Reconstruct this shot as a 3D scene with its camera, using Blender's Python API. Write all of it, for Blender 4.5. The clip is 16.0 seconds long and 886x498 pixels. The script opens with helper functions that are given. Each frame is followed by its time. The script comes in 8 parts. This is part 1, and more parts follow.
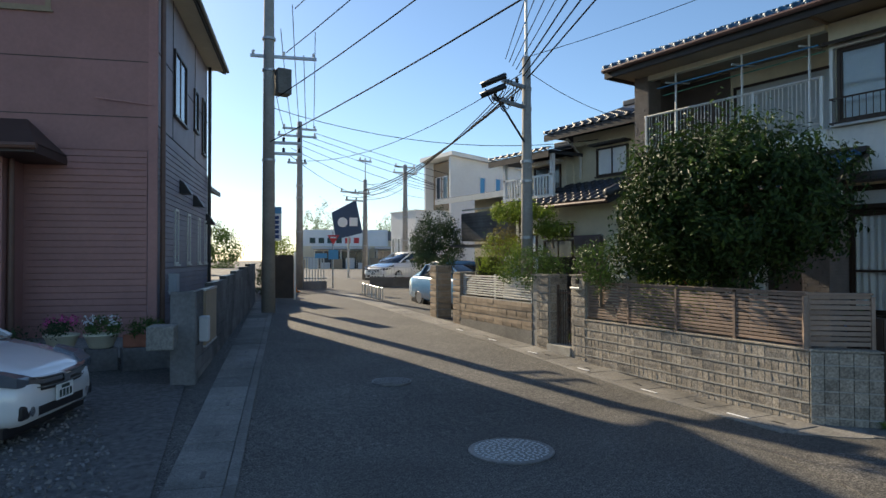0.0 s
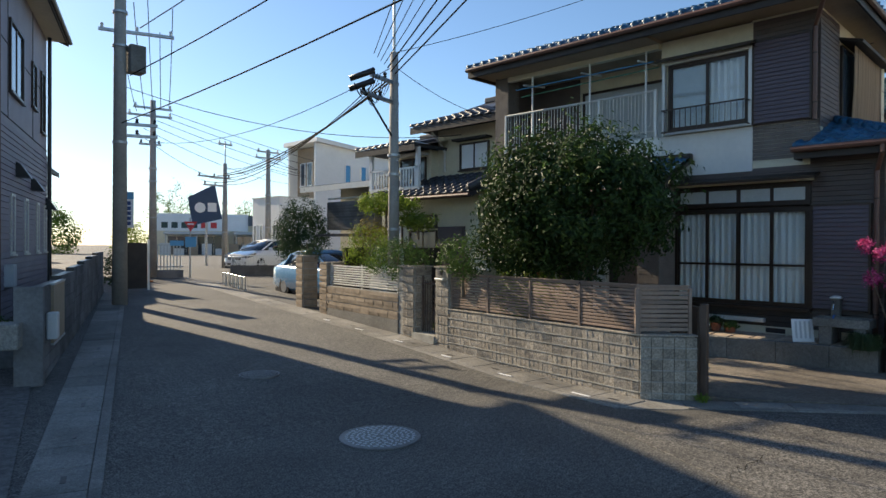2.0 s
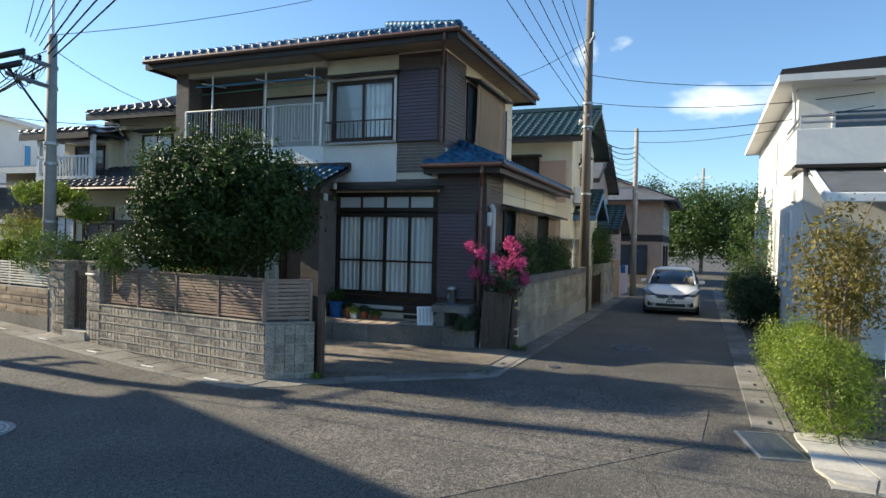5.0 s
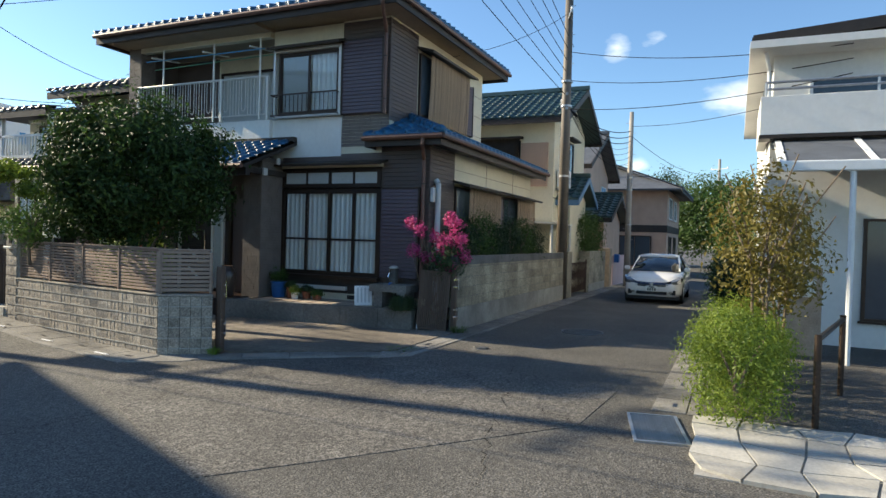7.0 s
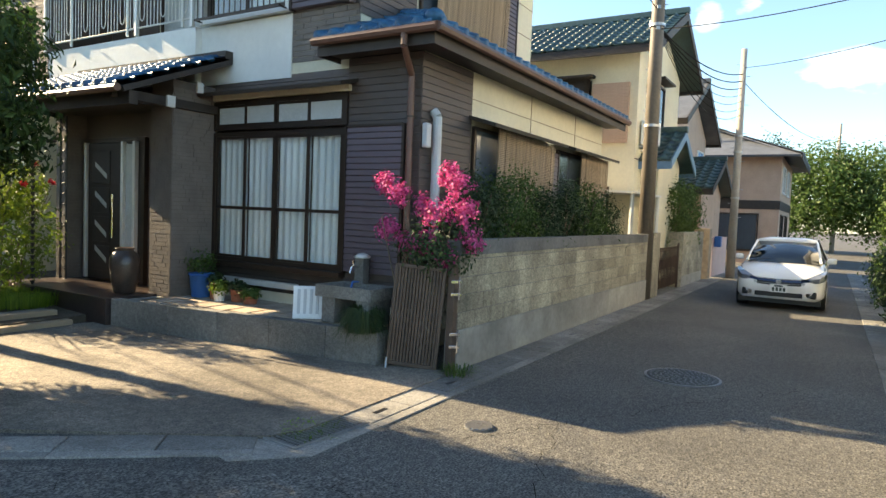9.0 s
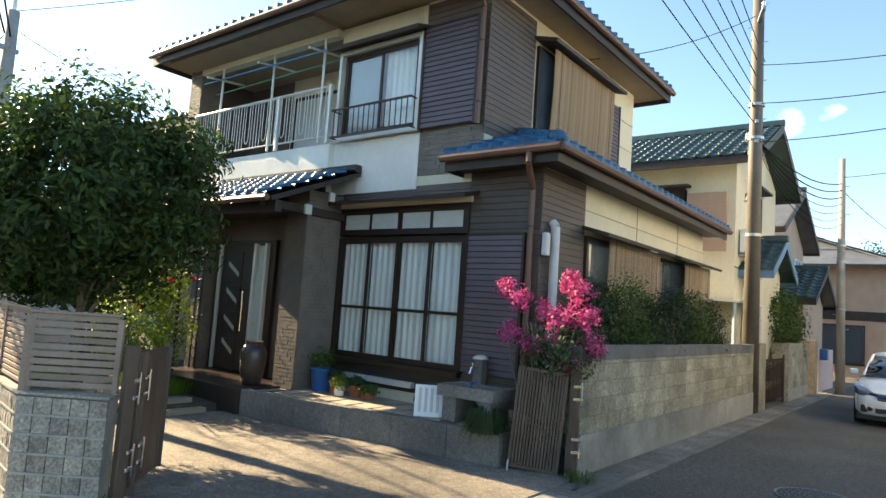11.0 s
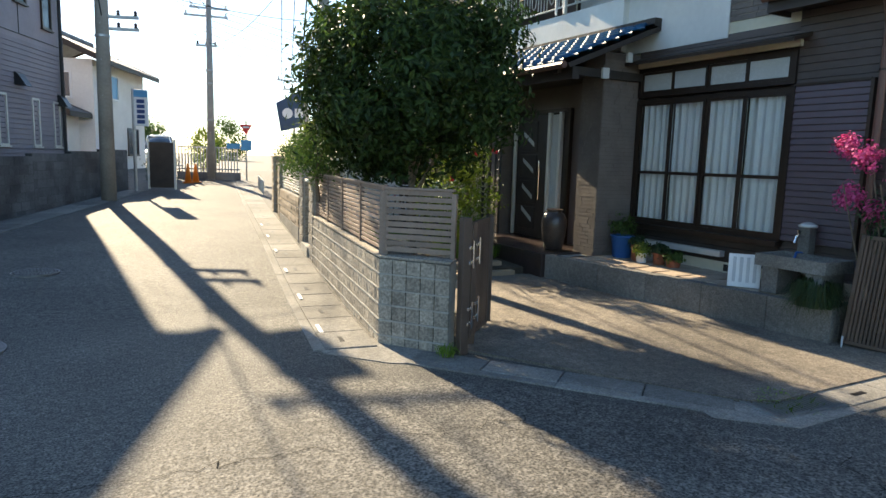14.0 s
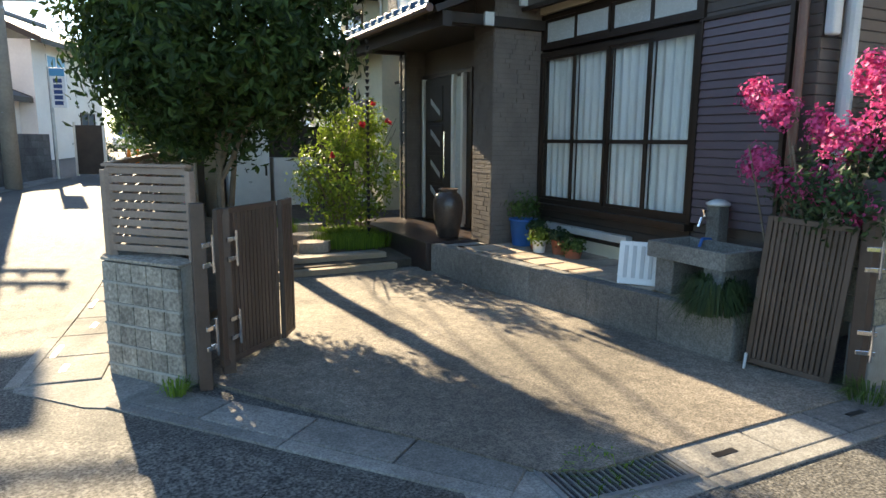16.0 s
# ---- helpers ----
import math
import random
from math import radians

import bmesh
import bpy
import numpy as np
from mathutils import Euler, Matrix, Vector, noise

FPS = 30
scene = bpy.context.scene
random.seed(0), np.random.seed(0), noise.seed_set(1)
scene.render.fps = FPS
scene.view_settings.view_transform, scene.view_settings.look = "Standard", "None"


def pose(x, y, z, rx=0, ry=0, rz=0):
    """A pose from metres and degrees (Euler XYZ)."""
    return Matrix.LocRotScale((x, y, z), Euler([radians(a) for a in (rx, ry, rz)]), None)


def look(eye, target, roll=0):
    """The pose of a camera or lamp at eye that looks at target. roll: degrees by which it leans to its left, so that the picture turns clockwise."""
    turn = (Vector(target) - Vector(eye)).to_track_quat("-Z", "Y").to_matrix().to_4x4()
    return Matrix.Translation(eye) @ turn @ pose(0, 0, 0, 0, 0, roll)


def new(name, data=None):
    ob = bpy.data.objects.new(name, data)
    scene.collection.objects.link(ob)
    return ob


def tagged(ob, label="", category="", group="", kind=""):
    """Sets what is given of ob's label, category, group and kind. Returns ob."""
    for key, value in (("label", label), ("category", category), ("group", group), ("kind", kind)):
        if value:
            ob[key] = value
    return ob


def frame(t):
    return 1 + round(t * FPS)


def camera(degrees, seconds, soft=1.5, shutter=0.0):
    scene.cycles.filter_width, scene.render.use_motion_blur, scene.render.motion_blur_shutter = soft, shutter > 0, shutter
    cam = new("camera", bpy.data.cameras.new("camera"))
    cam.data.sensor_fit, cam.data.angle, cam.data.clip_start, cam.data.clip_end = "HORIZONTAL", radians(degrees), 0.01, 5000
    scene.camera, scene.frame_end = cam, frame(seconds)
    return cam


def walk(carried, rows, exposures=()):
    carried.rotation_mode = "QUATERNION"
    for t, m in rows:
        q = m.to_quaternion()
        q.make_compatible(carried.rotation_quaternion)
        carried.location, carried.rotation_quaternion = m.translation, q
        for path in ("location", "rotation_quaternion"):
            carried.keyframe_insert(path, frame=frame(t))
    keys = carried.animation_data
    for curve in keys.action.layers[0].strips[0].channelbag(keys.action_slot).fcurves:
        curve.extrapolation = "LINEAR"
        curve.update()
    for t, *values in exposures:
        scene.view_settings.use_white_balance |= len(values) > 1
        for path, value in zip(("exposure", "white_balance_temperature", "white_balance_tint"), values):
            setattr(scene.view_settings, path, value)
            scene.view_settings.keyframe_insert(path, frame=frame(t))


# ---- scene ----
cam = camera(69.0, 16.0, soft=1.5)
PATH = [
    (0, (-12.934, -3.379, 1.956), (-10.743, -0.033, 2.018), -0.11),
    (0.5, (-12.994, -3.429, 1.976), (-10.662, -0.179, 2.017), 0.19),
    (1, (-13.049, -3.521, 2.005), (-10.574, -0.378, 2.020), 0.20),
    (1.5, (-13.127, -3.562, 2.043), (-10.471, -0.572, 2.028), 0.30),
    (2, (-13.206, -3.604, 2.081), (-10.364, -0.789, 2.055), 0.26),
    (2.5, (-13.209, -3.586, 2.040), (-10.188, -0.964, 2.026), 0.19),
    (3, (-13.196, -3.575, 2.008), (-10.001, -1.168, 1.997), 0.43),
    (3.5, (-13.322, -3.839, 2.054), (-9.934, -1.714, 2.032), 0.59),
    (4, (-13.426, -4.288, 2.095), (-9.893, -2.413, 2.070), 0.55),
    (4.5, (-13.318, -4.915, 2.160), (-9.673, -3.270, 2.106), 0.98),
    (5, (-13.295, -5.561, 2.178), (-9.584, -4.069, 2.137), 1.33),
    (7.3, (-11.217, -7.086, 1.790), (-7.612, -5.356, 1.698), 1.94),
    (7.5, (-10.387, -7.138, 1.870), (-6.846, -5.287, 1.681), 1.78),
    (8, (-6.792, -5.459, 1.747), (-3.324, -3.504, 1.354), 1.61),
    (8.5, (-6.668, -5.552, 1.754), (-3.232, -3.541, 1.368), 1.75),
    (9, (-6.597, -5.570, 1.771), (-3.179, -3.505, 1.545), 2.31),
    (9.5, (-6.526, -5.587, 1.788), (-3.194, -3.378, 1.920), 2.13),
    (9.7, (-6.543, -5.578, 1.782), (-3.250, -3.324, 2.058), 2.09),
    (11.8, (-7.561, -5.206, 1.792), (-4.525, -2.612, 2.024), 3.10),
    (12, (-7.496, -5.271, 1.817), (-4.512, -2.608, 1.856), 3.01),
    (12.5, (-7.349, -5.275, 1.825), (-4.514, -2.462, 1.613), 2.60),
    (13, (-7.630, -4.996, 1.805), (-5.022, -1.983, 1.456), 2.78),
    (13.5, (-7.724, -5.045, 1.843), (-5.622, -1.674, 1.377), 2.27),
    (14, (-7.565, -5.109, 1.822), (-5.670, -1.630, 1.272), 1.71),
    (14.5, (-6.985, -5.025, 1.789), (-5.161, -1.519, 1.175), 0.55),
    (15, (-6.406, -4.941, 1.756), (-4.546, -1.461, 1.099), 0.89),
    (15.5, (-5.649, -4.827, 1.741), (-3.858, -1.311, 1.085), 0.46),
    (16, (-5.025, -4.550, 1.719), (-3.233, -1.036, 1.056), 0.39),
]
EXPOSURES = [(0, 0.55, 7300, 8), (2, 0.65, 7300, 8), (3, 0.85, 7300, 8), (5, 0.95, 6900, 5), (7.3, 0.95, 7100, 5), (8.5, 1.95, 8900, 6), (12.5, 1.75, 8300, 6), (13, 1.6, 8000, 6), (14, 1.45, 7800, 6), (15.5, 1.75, 7900, 6), (16, 1.9, 8000, 6)]
walk(cam, [(t, look(eye, target, roll)) for t, eye, target, roll in PATH], EXPOSURES)

# ---- light: late afternoon sun down the road, clear sky ----
SUN_UP, SUN_AROUND = radians(27), radians(-4.5)
world = bpy.data.worlds.new("sky")
scene.world = world
world.use_nodes = True
wn, wl = world.node_tree.nodes, world.node_tree.links
wn.clear()
sky = wn.new("ShaderNodeTexSky")
sky.sky_type, sky.sun_disc = "NISHITA", False
sky.sun_elevation, sky.sun_rotation = SUN_UP, SUN_AROUND
sky.air_density, sky.dust_density, sky.ozone_density = 1.0, 0.25, 6.0
geo = wn.new("ShaderNodeTexCoord")
cl_noise = wn.new("ShaderNodeTexNoise")
cl_noise.inputs["Scale"].default_value, cl_noise.inputs["Detail"].default_value = 15.0, 12
cl_map = wn.new("ShaderNodeMapping")
cl_map.inputs["Scale"].default_value = (1.0, 1.0, 2.6)
cl_sum = None
for way, wide, high in (((0.98, -0.01, 0.2), 0.15, 0.045), ((0.945, 0.165, 0.28), 0.035, 0.03), ((0.952, 0.11, 0.285), 0.04, 0.022), ((0.984, 0.138, 0.118), 0.03, 0.022), ((0.9, -0.35, 0.26), 0.12, 0.03)):
    off = wn.new("ShaderNodeVectorMath")
    off.operation = "SUBTRACT"
    off.inputs[1].default_value = way
    wl.new(geo.outputs["Generated"], off.inputs[0])
    squash = wn.new("ShaderNodeVectorMath")
    squash.operation = "MULTIPLY"
    squash.inputs[1].default_value = (1 / wide, 1 / wide, 1 / high)
    wl.new(off.outputs["Vector"], squash.inputs[0])
    far = wn.new("ShaderNodeVectorMath")
    far.operation = "LENGTH"
    wl.new(squash.outputs["Vector"], far.inputs[0])
    near = wn.new("ShaderNodeMapRange")
    near.inputs["From Min"].default_value, near.inputs["From Max"].default_value = 0.0, 1.25
    near.inputs["To Min"].default_value, near.inputs["To Max"].default_value = 0.62, 0.0
    wl.new(far.outputs["Value"], near.inputs["Value"])
    if cl_sum is None:
        cl_sum = near.outputs["Result"]
    else:
        most = wn.new("ShaderNodeMath")
        most.operation = "MAXIMUM"
        wl.new(cl_sum, most.inputs[0])
        wl.new(near.outputs["Result"], most.inputs[1])
        cl_sum = most.outputs["Value"]
cl_add = wn.new("ShaderNodeMath")
cl_add.operation = "MULTIPLY"
cl_ramp = wn.new("ShaderNodeValToRGB")
cl_ramp.color_ramp.elements[0].position, cl_ramp.color_ramp.elements[1].position = 0.16, 0.38
cl_mix = wn.new("ShaderNodeMix")
cl_mix.data_type = "RGBA"
cl_mix.inputs[7].default_value = (6.6, 6.9, 7.2, 1)
bg, wout = wn.new("ShaderNodeBackground"), wn.new("ShaderNodeOutputWorld")
bg.inputs["Strength"].default_value = 0.12
wl.new(geo.outputs["Generated"], cl_map.inputs["Vector"])
wl.new(cl_map.outputs["Vector"], cl_noise.inputs["Vector"])
wl.new(cl_noise.outputs["Fac"], cl_add.inputs[0])
wl.new(cl_sum, cl_add.inputs[1])
wl.new(cl_add.outputs["Value"], cl_ramp.inputs["Fac"])
wl.new(cl_ramp.outputs["Color"], cl_mix.inputs[0])
wl.new(sky.outputs["Color"], cl_mix.inputs[6])
wl.new(cl_mix.outputs[2], bg.inputs["Color"])
wl.new(bg.outputs["Background"], wout.inputs["Surface"])
sun = new("sun", bpy.data.lights.new("sun", "SUN"))
sun.data.energy, sun.data.angle, sun.data.color = 5.0, radians(0.55), (1.0, 0.88, 0.72)
SUN_WAY = Vector((math.sin(SUN_AROUND) * math.cos(SUN_UP), math.cos(SUN_AROUND) * math.cos(SUN_UP), math.sin(SUN_UP)))
sun.matrix_world = look(SUN_WAY * 60, (0, 0, 0))

# ---- materials ----
def mat(name, col, rough=0.7, metal=0.0, var=0.12, scale=6.0, bump=0.0, bscale=40.0, spec=0.5, stain=0.0, trans=0.0, obj=False, coat=0.0, grain=0.0, gscale=70.0):
    """A painted or natural surface: base colour with two scales of variation, bump and stains."""
    m = bpy.data.materials.new(name)
    m.use_nodes = True
    n, l = m.node_tree.nodes, m.node_tree.links
    b = n["Principled BSDF"]
    b.inputs["Roughness"].default_value, b.inputs["Metallic"].default_value = rough, metal
    b.inputs["Specular IOR Level"].default_value = spec
    b.inputs["Coat Weight"].default_value = coat
    where = n.new("ShaderNodeNewGeometry").outputs["Position"] if obj else n.new("ShaderNodeTexCoord").outputs["Object"]
    def noise_at(sc, detail=5):
        t = n.new("ShaderNodeTexNoise")
        t.inputs["Scale"].default_value, t.inputs["Detail"].default_value = sc, detail
        l.new(where, t.inputs["Vector"])
        return t
    def mul(a, b_, fac):
        x = n.new("ShaderNodeMix")
        x.data_type, x.blend_type = "RGBA", "MULTIPLY"
        x.inputs[0].default_value = fac
        l.new(a, x.inputs[6])
        l.new(b_, x.inputs[7])
        return x.outputs[2]
    def ramp(src, lo, hi, p0=0.3, p1=0.7):
        r = n.new("ShaderNodeValToRGB")
        e = r.color_ramp.elements
        e[0].position, e[1].position = p0, p1
        e[0].color, e[1].color = (lo, lo, lo, 1), (hi, hi, hi, 1)
        l.new(src, r.inputs["Fac"])
        return r.outputs["Color"]
    rgb = n.new("ShaderNodeRGB")
    rgb.outputs[0].default_value = (*col, 1)
    c = rgb.outputs[0]
    big, fine = noise_at(scale), noise_at(scale * 9)
    c = mul(c, ramp(big.outputs["Fac"], 1 - var, 1 + var), 1.0)
    c = mul(c, ramp(fine.outputs["Fac"], 1 - var * 0.8, 1 + var * 0.8), 1.0)
    if grain:
        gr = noise_at(gscale, 3)
        c = mul(c, ramp(gr.outputs["Fac"], 1 - grain, 1 + grain, 0.36, 0.64), 1.0)
        sp = noise_at(gscale * 0.3, 3)
        c = mul(c, ramp(sp.outputs["Fac"], 1 - grain * 0.4, 1 + grain * 0.4, 0.36, 0.64), 1.0)
    if stain:
        st = noise_at(scale * 0.35, 8)
        c = mul(c, ramp(st.outputs["Fac"], 1 - stain, 1.0, 0.36, 0.56), 1.0)
    if obj:
        oi = n.new("ShaderNodeObjectInfo")
        c = mul(c, ramp(oi.outputs["Random"], 0.78, 1.14, 0.0, 1.0), 1.0)
    l.new(c, b.inputs["Base Color"])
    rr = n.new("ShaderNodeMapRange")
    rr.inputs["To Min"].default_value, rr.inputs["To Max"].default_value = max(rough - 0.08, 0.02), min(rough + 0.1, 1)
    l.new(fine.outputs["Fac"], rr.inputs["Value"])
    l.new(rr.outputs["Result"], b.inputs["Roughness"])
    if bump:
        bt = noise_at(bscale, 6)
        bn = n.new("ShaderNodeBump")
        bn.inputs["Strength"].default_value, bn.inputs["Distance"].default_value = bump, 0.02
        l.new(bt.outputs["Fac"], bn.inputs["Height"])
        l.new(bn.outputs["Normal"], b.inputs["Normal"])
    if trans:
        b.inputs["Transmission Weight"].default_value = trans
    return m


def leaf_mat(name, a, b_, rough=0.45, through_light=0.3, spec=0.4):
    m = bpy.data.materials.new(name)
    m.use_nodes = True
    n, l = m.node_tree.nodes, m.node_tree.links
    p = n["Principled BSDF"]
    g = n.new("ShaderNodeNewGeometry")
    r = n.new("ShaderNodeValToRGB")
    r.color_ramp.elements[0].color, r.color_ramp.elements[1].color = (*a, 1), (*b_, 1)
    l.new(g.outputs["Random Per Island"], r.inputs["Fac"])
    l.new(r.outputs["Color"], p.inputs["Base Color"])
    p.inputs["Roughness"].default_value, p.inputs["Specular IOR Level"].default_value = rough, spec
    t = n.new("ShaderNodeBsdfTranslucent")
    l.new(r.outputs["Color"], t.inputs["Color"])
    mx = n.new("ShaderNodeMixShader")
    mx.inputs[0].default_value = through_light
    l.new(p.outputs["BSDF"], mx.inputs[1])
    l.new(t.outputs["BSDF"], mx.inputs[2])
    l.new(mx.outputs["Shader"], n["Material Output"].inputs["Surface"])
    return m


def glass_mat(name, tint=(0.94, 0.97, 0.97), rough=0.02):
    m = bpy.data.materials.new(name)
    m.use_nodes = True
    b = m.node_tree.nodes["Principled BSDF"]
    b.inputs["Base Color"].default_value = (*tint, 1)
    b.inputs["Roughness"].default_value = rough
    b.inputs["Transmission Weight"].default_value = 1.0
    b.inputs["IOR"].default_value = 1.45
    return m


ASPHALT = mat("asphalt", (0.1, 0.094, 0.083), 0.8, var=0.18, scale=0.9, bump=0.45, bscale=48, stain=0.22, grain=0.75, gscale=62)
PATCH = mat("old_asphalt", (0.115, 0.107, 0.094), 0.8, var=0.2, scale=1.6, bump=0.45, bscale=45, stain=0.28, grain=0.75, gscale=58)
CONCRETE = mat("concrete", (0.22, 0.21, 0.19), 0.85, var=0.16, scale=2.2, bump=0.3, bscale=70, stain=0.35, obj=True, grain=0.25)
SLAB = mat("driveway_concrete", (0.215, 0.185, 0.15), 0.85, var=0.26, scale=0.9, bump=0.35, bscale=60, stain=0.62, grain=0.4, gscale=80)
BLOCK_ROUGH = mat("split_face_block", (0.31, 0.272, 0.222), 0.9, var=0.2, scale=5, bump=0.22, bscale=45, obj=True, grain=0.28, gscale=40)
BLOCK_PALE = mat("plain_block", (0.34, 0.31, 0.235), 0.9, var=0.22, scale=2.2, bump=0.3, bscale=60, stain=0.55, obj=True, grain=0.3)
BLOCK_DARK = mat("weathered_block", (0.15, 0.15, 0.15), 0.9, var=0.22, scale=2.2, bump=0.4, bscale=50, stain=0.5, obj=True)
BLOCK_TAN = mat("tan_split_block", (0.3, 0.235, 0.17), 0.9, var=0.2, scale=6, bump=0.25, bscale=60, obj=True)
MORTAR = mat("mortar", (0.34, 0.325, 0.29), 0.95, var=0.15, scale=6, bump=0.3, bscale=80)
BROWN = mat("brown_siding", (0.112, 0.086, 0.076), 0.6, var=0.1, scale=2, bump=0.25, bscale=90, obj=True)
BRICKBROWN = mat("brown_brick_siding", (0.16, 0.132, 0.114), 0.7, var=0.14, scale=4, bump=0.3, bscale=80, obj=True)
CREAM = mat("cream_wall", (0.72, 0.66, 0.5), 0.85, var=0.05, scale=1.5, bump=0.25, bscale=120, stain=0.1)
WHITE = mat("white_wall", (0.78, 0.77, 0.73), 0.85, var=0.04, scale=1.2, bump=0.25, bscale=110, stain=0.1)
WHITE_B = mat("white_painted_panel", (0.8, 0.8, 0.78), 0.7, var=0.03, scale=0.8, stain=0.08)
PINK = mat("pink_siding", (0.43, 0.215, 0.19), 0.62, var=0.08, scale=1.5, bump=0.15, bscale=70, stain=0.1, obj=True)
GREYSIDE = mat("lavender_grey_siding", (0.3, 0.26, 0.29), 0.62, var=0.08, scale=1.5, bump=0.15, bscale=70, obj=True)
PINKISH = mat("salmon_siding", (0.5, 0.34, 0.25), 0.7, var=0.08, scale=2, bump=0.2, bscale=60)
TILE_BLUE = mat("blue_glazed_tile", (0.008, 0.09, 0.18), 0.42, var=0.35, scale=3, spec=0.45, coat=0.0, obj=True)
TILE_DARK = mat("black_glazed_tile", (0.03, 0.033, 0.04), 0.42, var=0.2, scale=3, spec=0.5, coat=0.0)
TILE_GREEN = mat("blue_green_tile", (0.025, 0.06, 0.06), 0.35, var=0.25, scale=3, spec=0.6)
SLATE = mat("grey_slate_roof", (0.1, 0.11, 0.125), 0.6, var=0.2, scale=3)
DARKWOOD = mat("dark_brown_wood", (0.035, 0.026, 0.021), 0.6, var=0.2, scale=5, bump=0.15)
SOFFIT = mat("tan_soffit", (0.33, 0.25, 0.17), 0.8, var=0.1, scale=2)
SHUTTER = mat("purple_brown_shutter", (0.1, 0.073, 0.086), 0.45, var=0.08, scale=4)
BRONZE = mat("bronze_aluminium", (0.05, 0.034, 0.026), 0.4, metal=0.5, var=0.1, scale=6)
GUTTER = mat("brown_gutter", (0.14, 0.07, 0.05), 0.45, var=0.12, scale=5)
PALEMETAL = mat("pale_aluminium", (0.66, 0.65, 0.61), 0.4, metal=0.3, var=0.06, scale=5)
STEEL = mat("galvanised_steel", (0.4, 0.41, 0.42), 0.4, metal=0.85, var=0.15, scale=8)
CHROME = mat("chrome", (0.75, 0.75, 0.76), 0.12, metal=1.0, var=0.03)
SLATWOOD = mat("brown_slat_screen", (0.27, 0.19, 0.145), 0.6, var=0.14, scale=5, bump=0.1, obj=True)
GATE = mat("dark_bronze_gate", (0.1, 0.066, 0.05), 0.5, metal=0.1, var=0.12, scale=4, obj=True)
CURTAIN = mat("white_lace_curtain", (0.85, 0.87, 0.86), 0.9, var=0.04, scale=3)
BLIND = mat("reed_blind", (0.36, 0.265, 0.18), 0.9, var=0.42, scale=11, bump=0.4, bscale=90)
FABRIC = mat("dark_shade_cloth", (0.06, 0.05, 0.042), 0.95, var=0.2, scale=3)
POLEC = mat("concrete_pole", (0.36, 0.335, 0.3), 0.85, var=0.12, scale=2, bump=0.2, bscale=60, stain=0.2)
POLED = mat("brown_painted_pole", (0.12, 0.1, 0.08), 0.6, var=0.15, scale=2)
CABLE = mat("black_cable", (0.012, 0.012, 0.013), 0.9, var=0.1, spec=0.08)
TRUNK = mat("bark", (0.17, 0.13, 0.09), 0.9, var=0.25, scale=8, bump=0.6, bscale=40)
CERAMIC = mat("brown_glazed_jar", (0.06, 0.042, 0.034), 0.3, var=0.3, scale=5, spec=0.6)
TERRA = mat("terracotta", (0.36, 0.13, 0.075), 0.8, var=0.15, scale=8)
BLUEP = mat("blue_plastic", (0.02, 0.13, 0.4), 0.4, var=0.06)
WHITEP = mat("white_plastic", (0.78, 0.79, 0.78), 0.4, var=0.04)
GREYP = mat("pale_grey_plastic", (0.5, 0.52, 0.53), 0.45, var=0.05)
PORTILE = mat("brown_porch_tile", (0.05, 0.034, 0.03), 0.3, var=0.2, scale=6, obj=True)
PALESTONE = mat("pale_paving_slab", (0.45, 0.43, 0.38), 0.85, var=0.15, scale=3, bump=0.3, bscale=50, obj=True)
SANDSTONE = mat("pinkish_paving_stone", (0.42, 0.33, 0.25), 0.85, var=0.18, scale=4, bump=0.3, bscale=50, obj=True)
CARWHITE = mat("pearl_white_paint", (0.8, 0.8, 0.79), 0.22, var=0.01, spec=0.6, coat=1.0)
CARBLUE = mat("light_blue_paint", (0.12, 0.3, 0.5), 0.25, var=0.02, coat=1.0)
CARDARK = mat("black_plastic", (0.015, 0.015, 0.017), 0.4, var=0.1)
CARGLASS = mat("dark_car_glass", (0.012, 0.018, 0.024), 0.05, var=0.02, spec=0.8, coat=0.5)
LAMPGLASS = mat("headlight_lens", (0.2, 0.22, 0.25), 0.08, metal=0.5, var=0.1, scale=20)
AMBER = mat("blue_chrome_strip", (0.08, 0.16, 0.4), 0.15, metal=0.8, var=0.05)
RUBBER = mat("tyre_rubber", (0.02, 0.02, 0.02), 0.85, var=0.1)
PLATE = mat("white_number_plate", (0.8, 0.82, 0.8), 0.4, var=0.03)
INKGREEN = mat("dark_ink", (0.03, 0.06, 0.05), 0.6, var=0.05)
SIGNBLUE = mat("sign_blue", (0.02, 0.06, 0.2), 0.5, var=0.04)
SIGNNAVY = mat("navy_sign_panel", (0.03, 0.065, 0.13), 0.5, var=0.08, scale=2)
SIGNWHITE = mat("sign_white", (0.8, 0.81, 0.82), 0.5, var=0.03)
RED = mat("traffic_red", (0.6, 0.03, 0.03), 0.5, var=0.05)
ORANGE = mat("orange_cone", (0.8, 0.22, 0.02), 0.5, var=0.05)
SKYBLUE = mat("sky_blue_panel", (0.06, 0.3, 0.55), 0.4, var=0.04)
GRAVEL = mat("grey_gravel", (0.12, 0.115, 0.11), 0.9, var=0.4, scale=14, bump=0.9, bscale=60)
SOIL = mat("soil", (0.09, 0.07, 0.05), 0.95, var=0.3, scale=6, bump=0.5)
MANHOLE = mat("cast_iron_cover", (0.2, 0.2, 0.2), 0.45, metal=0.6, var=0.2, scale=12)
DARKROOM = mat("dim_interior", (0.05, 0.05, 0.05), 0.9, var=0.1)
GLASS = glass_mat("window_glass")
FROST = mat("frosted_pane", (0.5, 0.53, 0.52), 0.25, var=0.04, spec=0.6)
